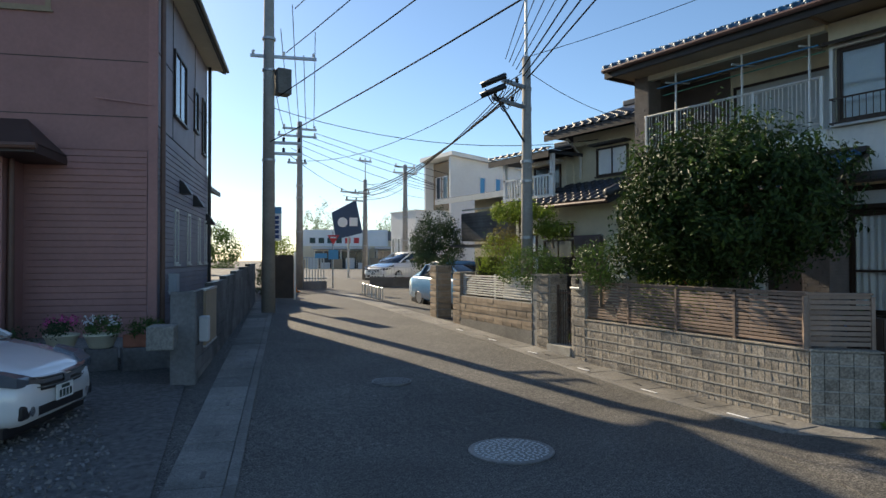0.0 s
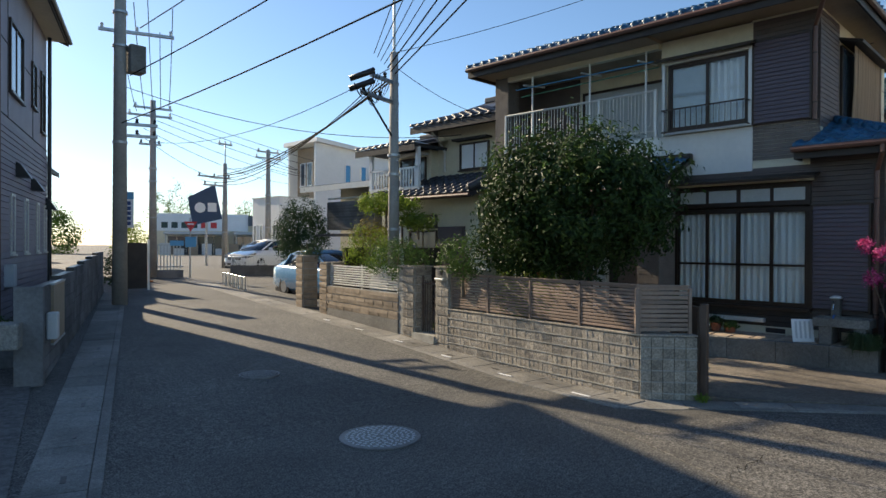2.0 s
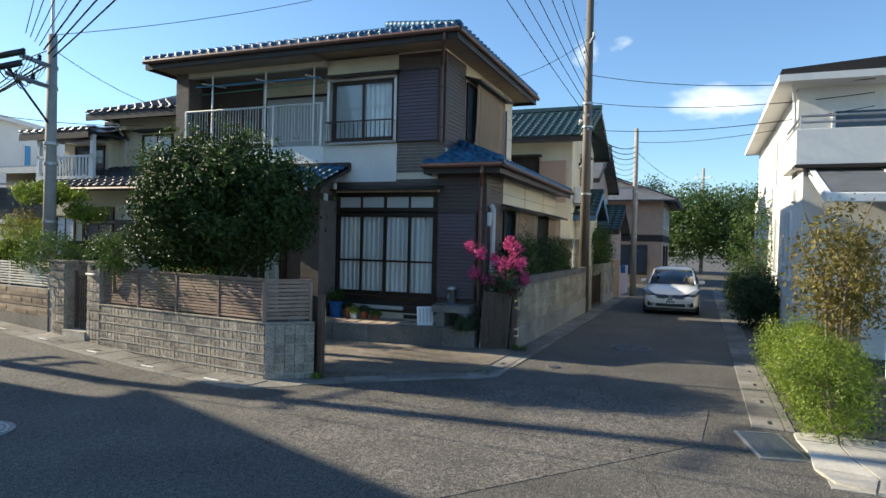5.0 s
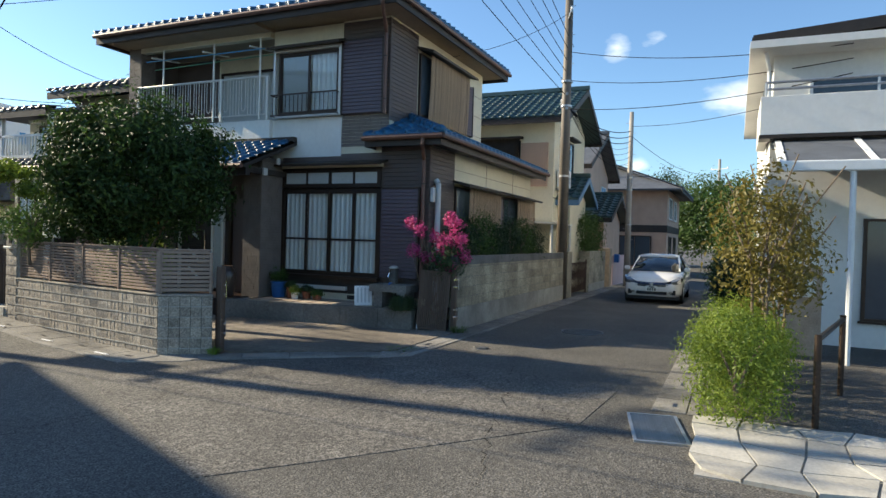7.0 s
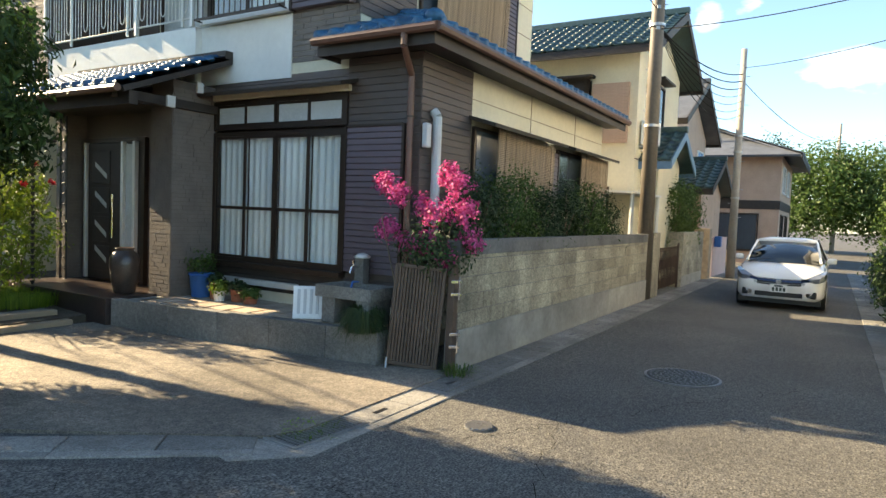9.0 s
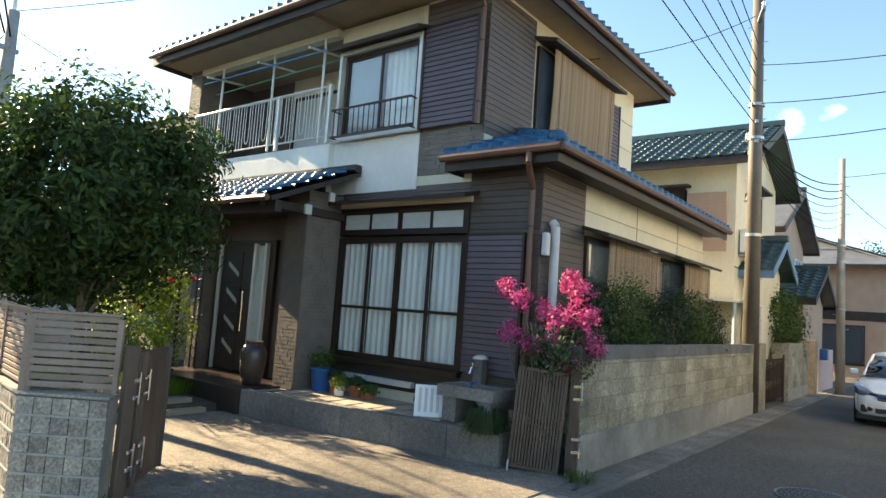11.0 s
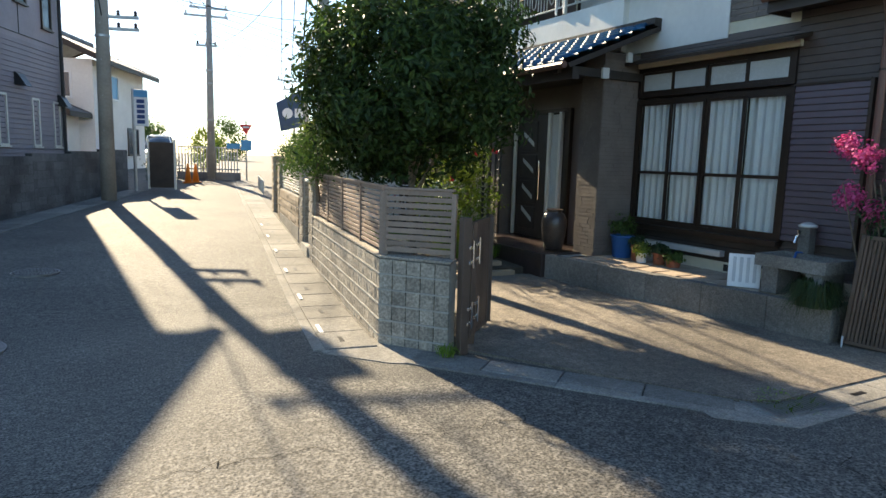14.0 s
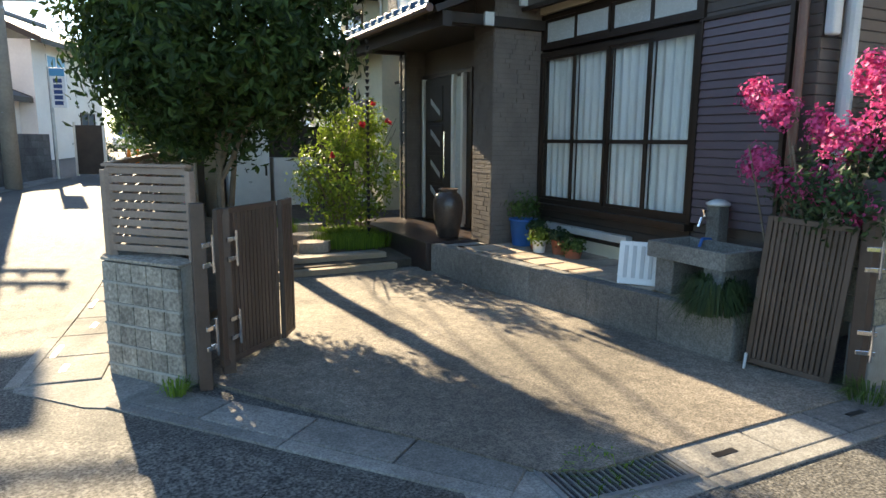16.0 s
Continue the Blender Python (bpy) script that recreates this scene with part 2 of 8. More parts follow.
DARKPANE = mat("reflecting_window_pane", (0.05, 0.07, 0.09), 0.06, var=0.05, spec=0.7)
LEAF_DARK = leaf_mat("dark_glossy_leaf", (0.012, 0.03, 0.008), (0.05, 0.09, 0.02), 0.52, 0.22, 0.22)
LEAF_BRIGHT = leaf_mat("bright_leaf", (0.1, 0.16, 0.02), (0.26, 0.34, 0.05), 0.5, 0.4)
LEAF_MID = leaf_mat("mid_green_leaf", (0.035, 0.075, 0.015), (0.1, 0.17, 0.035), 0.5, 0.35)
LEAF_DEEP = leaf_mat("deep_green_leaf", (0.016, 0.04, 0.014), (0.05, 0.09, 0.03), 0.5, 0.3)
LEAF_BRONZE = leaf_mat("bronze_leaf", (0.1, 0.085, 0.02), (0.24, 0.2, 0.045), 0.5, 0.4)
GRASS = leaf_mat("grass_blade", (0.08, 0.16, 0.02), (0.22, 0.34, 0.04), 0.6, 0.4)
PINKFLOWER = leaf_mat("magenta_petal", (0.45, 0.03, 0.16), (0.8, 0.16, 0.4), 0.6, 0.35)
REDFLOWER = leaf_mat("red_petal", (0.5, 0.01, 0.02), (0.7, 0.05, 0.08), 0.6, 0.3)
WHITEFLOWER = leaf_mat("white_petal", (0.7, 0.7, 0.66), (0.85, 0.82, 0.85), 0.6, 0.3)


# ---- building helpers ----
def thing(name, at, label, category, group="", kind=""):
    ob = new(name)
    ob.location = at
    ob.empty_display_size = 0.2
    return tagged(ob, label, category, group, kind)


def base_of(ob):
    v = Vector((0, 0, 0))
    while ob is not None:
        v += Vector(ob.location)
        ob = ob.parent
    return v


def mesh_of(bm, material, smooth=False):
    me = bpy.data.meshes.new("mesh")
    bmesh.ops.recalc_face_normals(bm, faces=bm.faces[:])
    bm.to_mesh(me)
    bm.free()
    me.materials.append(material)
    if smooth:
        for p in me.polygons:
            p.use_smooth = True
    return me


def part(name, bm, material, parent=None, label="", smooth=False):
    """Links a bmesh, drawn in world places, as one mesh under a thing or a part."""
    if parent is not None:
        bmesh.ops.translate(bm, verts=bm.verts[:], vec=-base_of(parent))
    ob = new(name, mesh_of(bm, material, smooth))
    ob.parent = parent
    return tagged(ob, label)


def piece(name, me, m, parent):
    """A repeated piece: an object of its own on a shared mesh."""
    ob = new(name, me)
    ob.parent = parent
    ob.matrix_basis = Matrix.Translation(-base_of(parent)) @ m if parent is not None else m
    return ob


def structure(name, bm, material, label, category, smooth=False):
    return tagged(part(name, bm, material, None, smooth=smooth), label, category, "", "structure")


def box(x0, x1, y0, y1, z0, z1, bm=None, bevel=0.0):
    bm = bm or bmesh.new()
    vs = [bm.verts.new((x, y, z)) for x in (x0, x1) for y in (y0, y1) for z in (z0, z1)]
    fs = [bm.faces.new([vs[i] for i in q]) for q in ((0, 1, 3, 2), (4, 6, 7, 5), (0, 4, 5, 1), (2, 3, 7, 6), (0, 2, 6, 4), (1, 5, 7, 3))]
    if bevel:
        es = list({e for f in fs for e in f.edges})
        bmesh.ops.bevel(bm, geom=es, offset=bevel, segments=2, profile=0.5, affect="EDGES")
    return bm


def poly(points, bm=None):
    bm = bm or bmesh.new()
    bm.faces.new([bm.verts.new(p) for p in points])
    return bm


def prism(outline, z0, z1, bm=None):
    """An upright prism over a plan outline; z may be a function of x, y."""
    bm = bm or bmesh.new()
    lo = [bm.verts.new((x, y, z0)) for x, y in outline]
    hi = [bm.verts.new((x, y, z1)) for x, y in outline]
    k = len(outline)
    bm.faces.new(lo[::-1])
    bm.faces.new(hi)
    for i in range(k):
        bm.faces.new((lo[i], lo[(i + 1) % k], hi[(i + 1) % k], hi[i]))
    return bm


def slab(quad, thick, bm=None):
    """A sheet with thickness below a quad or polygon given in space."""
    bm = bm or bmesh.new()
    n = (Vector(quad[1]) - Vector(quad[0])).cross(Vector(quad[-1]) - Vector(quad[0])).normalized()
    if n.z < 0:
        n = -n
    hi = [bm.verts.new(p) for p in quad]
    lo = [bm.verts.new(Vector(p) - n * thick) for p in quad]
    k = len(quad)
    bm.faces.new(hi)
    bm.faces.new(lo[::-1])
    for i in range(k):
        bm.faces.new((hi[i], lo[i], lo[(i + 1) % k], hi[(i + 1) % k]))
    return bm


def rod(a, b, r0, r1=None, n=10, bm=None, caps=True):
    bm = bm or bmesh.new()
    a, b = Vector(a), Vector(b)
    r1 = r0 if r1 is None else r1
    d = (b - a).normalized()
    u = d.orthogonal().normalized()
    v = d.cross(u)
    A = [bm.verts.new(a + r0 * (math.cos(2 * math.pi * i / n) * u + math.sin(2 * math.pi * i / n) * v)) for i in range(n)]
    B = [bm.verts.new(b + r1 * (math.cos(2 * math.pi * i / n) * u + math.sin(2 * math.pi * i / n) * v)) for i in range(n)]
    for i in range(n):
        bm.faces.new((A[i], A[(i + 1) % n], B[(i + 1) % n], B[i]))
    if caps:
        bm.faces.new(A[::-1])
        bm.faces.new(B)
    return bm


def tube(points, r, n=6, bm=None):
    bm = bm or bmesh.new()
    for a, b in zip(points[:-1], points[1:]):
        rod(a, b, r, r, n, bm)
    return bm


def lathe(profile, at, n=24, bm=None):
    """A turned body from (radius, height) pairs round an upright axis."""
    bm = bm or bmesh.new()
    rings = []
    for r, z in profile:
        rings.append([bm.verts.new((at[0] + r * math.cos(2 * math.pi * i / n), at[1] + r * math.sin(2 * math.pi * i / n), at[2] + z)) for i in range(n)])
    for a, b in zip(rings[:-1], rings[1:]):
        for i in range(n):
            bm.faces.new((a[i], a[(i + 1) % n], b[(i + 1) % n], b[i]))
    bm.faces.new(rings[0][::-1])
    bm.faces.new(rings[-1])
    return bm


def leaves_mesh(centres, outward, size, material, aspect=0.5, spread=0.8, seed=1):
    """Many small folded leaves, one island each."""
    rng = np.random.default_rng(seed)
    c = np.asarray(centres, float)
    k = len(c)
    nrm = np.asarray(outward, float) + spread * rng.normal(size=(k, 3))
    nrm /= np.linalg.norm(nrm, axis=1, keepdims=True) + 1e-9
    a = np.cross(nrm, rng.normal(size=(k, 3)))
    a /= np.linalg.norm(a, axis=1, keepdims=True) + 1e-9
    b = np.cross(nrm, a)
    s = size * rng.uniform(0.65, 1.3, (k, 1))
    tip, tail = c + a * s * 0.5, c - a * s * 0.5
    left, right = c + b * s * aspect * 0.5 + nrm * s * 0.1, c - b * s * aspect * 0.5 + nrm * s * 0.1
    verts = np.stack([tail, right, tip, left], 1).reshape(-1, 3)
    faces = np.arange(4 * k).reshape(-1, 4)
    tris = np.concatenate([faces[:, [0, 1, 2]], faces[:, [0, 2, 3]]])
    me = bpy.data.meshes.new("leaves")
    me.from_pydata(verts.tolist(), [], tris.tolist())
    me.materials.append(material)
    return me


def clumped(centre, radii, clumps, per, clump_r, seed, shell=0.62, low=-1.0):
    """Leaf centres in clumps through an uneven crown, with their outward ways."""
    rng = np.random.default_rng(seed)
    d = rng.normal(size=(clumps, 3))
    d /= np.linalg.norm(d, axis=1, keepdims=True)
    d = d[d[:, 2] > low]
    rad = shell + (1 - shell) * rng.uniform(0, 1, (len(d), 1)) ** 0.6
    bumps = 1 + 0.1 * np.sin(3.1 * d[:, :1] * 3 + seed) * np.cos(2.7 * d[:, 1:2] * 3 + 2 * seed)
    cc = np.asarray(centre) + d * rad * bumps * np.asarray(radii)
    pts = (cc[:, None] + rng.normal(size=(len(d), per, 3)) * clump_r).reshape(-1, 3)
    out = np.repeat(d, per, 0) + 0.5 * (pts - np.repeat(cc, per, 0)) / clump_r
    return pts, out + np.array([0, 0, 0.35])


def crown(name, parent, centre, radii, clumps, per, clump_r, size, material, seed, label="", aspect=0.5, shell=0.62, low=-1.0):
    pts, out = clumped(centre, radii, clumps, per, clump_r, seed, shell, low)
    base = np.array(base_of(parent)) if parent is not None else 0
    ob = new(name, leaves_mesh(pts - base, out, size, material, aspect, 0.8, seed))
    ob.parent = parent
    return tagged(ob, label, kind="stuff")


def limbs(bm, start, end, r, seed, forks=3, depth=2):
    """A tapered limb that forks."""
    rng = random.Random(seed)
    a, b = Vector(start), Vector(end)
    mid = a.lerp(b, 0.5) + Vector((rng.uniform(-1, 1), rng.uniform(-1, 1), 0)) * 0.06 * (b - a).length
    rod(a, mid, r, r * 0.8, 8, bm)
    rod(mid, b, r * 0.8, r * 0.6, 8, bm)
    if depth:
        for i in range(forks):
            way = (b - a).normalized() + Vector((rng.uniform(-1, 1), rng.uniform(-1, 1), rng.uniform(-0.1, 0.7))) * 0.9
            limbs(bm, b - (b - a) * rng.uniform(0, 0.25), b + way.normalized() * (b - a).length * rng.uniform(0.5, 0.8), r * 0.5, seed * 7 + i, forks, depth - 1)
    return bm


# ---- ground, road, gutters ----
def rise(y):
    """The main road climbs gently past the corner."""
    s = 0.0
    for a, b, k in ((2.5, 6.5, 0.05), (6.5, 28.0, 0.036)):
        s += k * (min(max(y, a), b) - a)
    return s


def sheet(outline, dz, step=1.0, thick=0.06):
    """A thin slab on the ground inside a convex plan outline, following its rise."""
    bm = bmesh.new()
    f = bm.faces.new([bm.verts.new((x, y, 0)) for x, y in outline])
    ys = [y for _, y in outline]
    y = math.floor(min(ys)) + step
    while y < max(ys):
        bmesh.ops.bisect_plane(bm, geom=bm.verts[:] + bm.edges[:] + bm.faces[:], plane_co=(0, y, 0), plane_no=(0, 1, 0))
        y += step
    r = bmesh.ops.extrude_face_region(bm, geom=bm.faces[:])
    up = {v for v in r["geom"] if isinstance(v, bmesh.types.BMVert)}
    for v in bm.verts:
        v.co.z = rise(v.co.y) + (dz if v in up else dz - thick)
    return bm


bm = bmesh.new()
gx = [-300, -60, -25, -12, -8, -5, -2, 2, 8, 20, 60, 300]
gy = [-300, -60, -20, -8, -2, 2.5, 3.5, 4.5, 5.5, 6.5, 8, 10, 12, 14, 16, 18, 20, 22, 24, 26, 28, 45, 90, 400]
grid = [[bm.verts.new((x, y, rise(y))) for y in gy] for x in gx]
for i in range(len(gx) - 1):
    for j in range(len(gy) - 1):
        bm.faces.new((grid[i][j], grid[i + 1][j], grid[i + 1][j + 1], grid[i][j + 1]))
structure("road", bm, ASPHALT, "worn grey asphalt of the street and side lane", "road")

# older lighter asphalt in the mouth of the lane and along the wall
structure("road", sheet([(-8.4, -3.4), (-5.6, -5.6), (-3.9, -5.7), (-3.2, -3.1), (-4.6, -0.9), (-6.6, 0.2)], 0.006, thick=0.03), PATCH, "paler patched asphalt at the junction", "road")

# cracks where the patches meet
cracks = bmesh.new()
for seed, (a, b) in enumerate((((-7.6, -5.3), (-1.2, -3.6)), ((-9.0, -1.2), (-4.4, -1.6)), ((-5.9, -6.0), (-3.4, -2.9)), ((-2.2, -3.2), (1.4, -5.4)))):
    rng = random.Random(seed)
    pts = []
    for i in range(48):
        t = i / 47
        pts.append(Vector((a[0] + (b[0] - a[0]) * t + rng.uniform(-0.07, 0.07), a[1] + (b[1] - a[1]) * t + rng.uniform(-0.07, 0.07), 0.011)))
    for p, q in zip(pts[:-1], pts[1:]):
        w = Vector((-(q - p).y, (q - p).x, 0)).normalized() * rng.uniform(0.0015, 0.0035)
        cracks.faces.new([cracks.verts.new(v) for v in (p - w, q - w, q + w, p + w)])
tagged(part("road_crack", cracks, mat("crack_dirt", (0.02, 0.019, 0.018), 1.0, var=0.1, spec=0.0)), "thin dark cracks in the asphalt", "crack", "", "stuff")

WALL_A, WALL_D = Vector((-5.12, 0.64, 0)), Vector((0.147, 0.989, 0)).normalized()
WALL_N = Vector((-WALL_D.y, WALL_D.x, 0))


def along(s, off=0.0, z=0.0):
    p = WALL_A + WALL_D * s + WALL_N * off
    return Vector((p.x, p.y, z))


def gutter_run(p0, p1, width, name_label, side=1, pitch=0.6, slots=True):
    """Concrete gutter covers in a row, each with a slot, and a thin kerb line on the road side."""
    a, b = Vector((*p0, 0)), Vector((*p1, 0))
    d = (b - a).normalized()
    nrm = Vector((-d.y, d.x, 0)) * side
    run = thing("gutter", (a.x, a.y, rise(a.y)), name_label, "gutter", "", "structure")
    count = int((b - a).length / pitch)
    me = mesh_of(box(0.006, pitch - 0.006, 0, width, -0.08, 0.018, bevel=0.008), CONCRETE)
    slot = mesh_of(box(pitch * 0.36, pitch * 0.64, width * 0.55, width * 0.55 + 0.045, 0, 0.021), CARDARK)
    def seat(p, reach, lift=0.0):
        ahead = Vector((d.x, d.y, (rise(p.y + d.y * reach) - rise(p.y)) / reach)).normalized()
        up = ahead.cross(nrm) * side
        return Matrix(((ahead.x, nrm.x, up.x, p.x), (ahead.y, nrm.y, up.y, p.y), (ahead.z, nrm.z, up.z, rise(p.y) + lift), (0, 0, 0, 1)))

    for i in range(count):
        cover = piece("gutter_cover", me, seat(a + d * (i * pitch), pitch, random.uniform(-0.002, 0.002)), run)
        if slots and i % 2 == 0:
            o = new("slot", slot)
            o.parent = cover
    kb = mesh_of(box(0.002, pitch * 2 - 0.002, width + 0.006, width + 0.11, -0.08, 0.014, bevel=0.006), CONCRETE)
    for i in range(count // 2):
        piece("kerb_stone", kb, seat(a + d * (i * pitch * 2), pitch * 2), run)
    return run


gutter_run(along(-0.15, 0.06)[:2], along(26, 0.06)[:2], 0.5, "concrete gutter covers along the grey block wall")
gutter_run((-4.86, 0.2), (-3.13, -1.9), 0.3, "concrete gutter covers across the driveway mouth", side=-1, pitch=0.68, slots=False)
gutter_run((-2.4, -2.06), (22, -2.16), 0.36, "concrete gutter covers along the lane wall", side=-1)
gutter_run((-4.6, -6.18), (24, -6.1), 0.36, "concrete gutter covers on the far side of the lane", side=-1)
gutter_run((-12.75, 0.2), (-6.65, 17.2), 0.5, "concrete gutter covers below the dark block wall", side=-1)

structure("pavement", sheet([(-5.7, 1.1), (-5.14, 0.8), (-4.75, 0.0), (-4.72, 0.02), (-4.98, -0.18), (-5.3, 0.0), (-5.74, 0.5)], 0.008, thick=0.05), CONCRETE, "pale concrete apron round the wall corner", "pavement")
structure("pavement", sheet([(-3.5, -1.6), (-3.0, -1.85), (-2.3, -1.98), (-2.3, -2.5), (-3.2, -2.5), (-3.62, -2.1)], 0.005, thick=0.05), CONCRETE, "pale concrete apron at the lane corner", "pavement")

# steel grates
def grate(at, ang, long_, wide, label):
    g = thing("drain_grate", at, label, "grate")
    m = Matrix.Translation(at) @ Matrix.Rotation(ang, 4, "Z")
    bm = bmesh.new()
    for a in (0, long_ - 0.03):
        box(a, a + 0.03, 0, wide, -0.04, 0.02, bm)
    for a in (0, wide - 0.03):
        box(0.03, long_ - 0.03, a, a + 0.03, -0.04, 0.02, bm)
    bm.transform(m)
    part("frame", bm, STEEL, g)
    bm = box(0.03, long_ - 0.03, 0.03, wide - 0.03, -0.05, 0.006)
    bm.transform(m)
    part("pit", bm, CARDARK, g)
    bar = mesh_of(box(0, 0.012, 0.03, wide - 0.03, -0.02, 0.018), STEEL)
    k = int((long_ - 0.06) / 0.04)
    for i in range(k):
        piece("bar", bar, m @ Matrix.Translation((0.045 + i * 0.04, 0, 0)), g)
    return g


grate((-3.2, -2.33, 0.0), radians(-5), 0.78, 0.4, "galvanised steel drain grate with weeds at the driveway corner")
grate((-5.75, -6.66, 0.0), radians(12), 1.0, 0.5, "galvanised steel drain grate beside the stone paving")

# manhole covers
def manhole(at, r, material, label):
    t = thing("manhole_cover", at, label, "manhole cover")
    part("ring", lathe([(r * 1.04, -0.03), (r * 1.04, 0.012), (r, 0.014), (r * 0.98, 0.01)], at, 40), MANHOLE, t)
    part("plate", lathe([(r * 0.97, -0.03), (r * 0.97, 0.011), (r * 0.9, 0.012)], at, 40), material, t)
    rng = random.Random(5)
    bar = mesh_of(box(-0.02, 0.02, -0.008, 0.008, 0, 0.018, bevel=0.002), GREYP if material is MANHOLE else MANHOLE)
    rings = ((0.86, 34), (0.72, 28), (0.58, 22), (0.44, 17), (0.3, 12), (0.16, 6))
    for k, (f, n) in enumerate(rings):
        for i in range(n):
            a = 2 * math.pi * (i + 0.5 * (k % 2)) / n
            p = Vector(at) + Vector((r * f * math.cos(a), r * f * math.sin(a), 0.002))
            piece("stud", bar, Matrix.Translation(p) @ Matrix.Rotation(a + rng.choice((0.7, -0.7, 1.57)), 4, "Z"), t)
    return t


manhole((-8.75, 1.75, 0.004), 0.42, MANHOLE, "round cast-iron manhole cover with a pale raised pattern")
manhole((1.05, -4.2, 0.004), 0.4, mat("dark_iron_cover", (0.045, 0.045, 0.045), 0.6, metal=0.4, var=0.2, scale=10), "round dark iron manhole cover in the lane")
manhole((-8.3, 5.1, rise(5.1) + 0.004), 0.28, mat("asphalt_filled_cover", (0.05, 0.05, 0.05), 0.8, var=0.2, scale=10), "small dark round cover in the street")
manhole((-1.9, -3.15, 0.003), 0.12, SKYBLUE, "small blue round valve cover in the lane")

# metal slot grates in the gutter, their sunlit shine put in as white dashes
dash = mesh_of(box(-0.02, 0.02, -0.16, 0.16, 0, 0.004), SIGNWHITE)
for i in range(6):
    p = along(0.6 + i * 1.55, 0.5)
    tagged(piece("painted_dash", dash, Matrix.Translation((p.x, p.y, rise(p.y) + 0.019)) @ Matrix.Rotation(-0.15, 4, "Z"), None), "short white strip for a sunlit metal slot grate in the gutter", "road marking", "white dashes")

# driveway and yard
structure("driveway", sheet([(-4.55, 0.1), (-3.15, -2.0), (-2.9, -2.12), (-0.5, -2.12), (-0.72, -1.3), (-0.92, 3.05), (-3.5, 3.35), (-4.4, 1.6)], 0.03, thick=0.08), SLAB, "stained exposed-aggregate concrete driveway slab", "driveway")
structure("ground_yard", sheet([(-4.3, 1.7), (-3.4, 3.3), (-0.9, 3.3), (-0.2, 4.0), (-0.2, 9.5), (-3.6, 9.5), (-4.2, 6.0)], 0.1, thick=0.2), SOIL, "dark garden soil behind the wall", "ground")
structure("ground_lot", sheet([(-30, -2.0), (-12.8, -2.0), (-12.6, 0.3), (-11.0, 6.2), (-11.6, 6.6), (-30, 9.0)], 0.012, thick=0.05), GRAVEL, "dark grey gravel of the parking lot", "ground")
gp = np.random.default_rng(4)
n_st = 5200
sx, sy = gp.uniform(-16.5, -12.2, n_st), gp.uniform(0.2, 7.0, n_st)
keep = sx < -12.9 + 0.28 * sy
pts = np.stack([sx, sy, 0.02 + 0 * sx], 1)[keep]
pts[:, 2] += [rise(v) for v in pts[:, 1]]
stone_me = leaves_mesh(pts, np.tile([0, 0, 0.6], (len(pts), 1)), 0.045, mat("pale_gravel_stone", (0.2, 0.195, 0.19), 0.9, var=0.4, scale=9), 0.9, 0.7, 3)
tagged(new("gravel_stones", stone_me), "loose grey gravel stones in the parking lot", "gravel", "", "stuff")

# ---- block walls ----
def rough_block(length, height, depth, ribs, seed, rough=0.0045):
    """A block with a broken stone face (towards +y) in vertical ribs."""
    rng = random.Random(seed)
    bm = bmesh.new()
    xs = []
    for i in range(ribs):
        a = length * i / ribs
        xs += [a + 0.004, a + length / ribs - 0.012, a + length / ribs - 0.004]
    xs = [0.001] + xs[:-1] + [length - 0.001]
    zs = [height * 0.03, height * 0.5, height * 0.9]
    grid_ = []
    for i, x in enumerate(xs):
        col = []
        for j, z in enumerate(zs):
            y = depth + rng.uniform(-rough, rough)
            if i % 3 == 0:
                y = depth - 0.0045
            if j != 1:
                y -= 0.0025
            col.append(bm.verts.new((x, y, z)))
        grid_.append(col)
    for i in range(len(xs) - 1):
        for j in range(2):
            bm.faces.new((grid_[i][j], grid_[i + 1][j], grid_[i + 1][j + 1], grid_[i][j + 1]))
    lo = [bm.verts.new((x, 0, zs[0])) for x in (xs[0], xs[-1])]
    hi = [bm.verts.new((x, 0, zs[2])) for x in (xs[0], xs[-1])]
    bm.faces.new([hi[0]] + [c[2] for c in grid_] + [hi[1]])
    bm.faces.new([lo[0]] + [c[0] for c in grid_] + [lo[1]])
    bm.faces.new([lo[0]] + grid_[0] + [hi[0]])
    bm.faces.new([lo[1]] + grid_[-1] + [hi[1]])
    return bm


def course_wall(parent, a, d, length, z0, z1, courses, meshes, pitch, name="block", top_at=None, stagger=True, thick=0.0):
    """Blocks in courses on the face that looks to the left of d turned back (the road side)."""
    h = (z1 - z0) / courses
    nrm = Vector((-d.y, d.x, 0))
    rng = random.Random(int(length * 100))
    for c in range(courses):
        s = -pitch * 0.5 if (stagger and c % 2) else 0.0
        while s < length - 0.02:
            s0, s1 = max(s, 0), min(s + pitch, length)
            if s1 - s0 > 0.03:
                p = a + d * s0
                base = z0 + c * h
                m = Matrix(((d.x, nrm.x, 0, p.x), (d.y, nrm.y, 0, p.y), (0, 0, 1, base), (0, 0, 0, 1)))
                m = m @ Matrix.Diagonal(((s1 - s0) / pitch, 1, h, 1))
                piece(name, rng.choice(meshes), m, parent)
            s += pitch


ROUGH = [mesh_of(rough_block(0.4, 1.0, 0.03, 4, s), BLOCK_ROUGH) for s in range(6)]
TANROUGH = [mesh_of(rough_block(0.4, 1.0, 0.03, 1, s, 0.012), BLOCK_TAN) for s in range(4)]
SMOOTHB = [mesh_of(box(0.003, 0.147, 0, 0.03, 0.05, 0.93, bevel=0.006), BLOCK_ROUGH)]

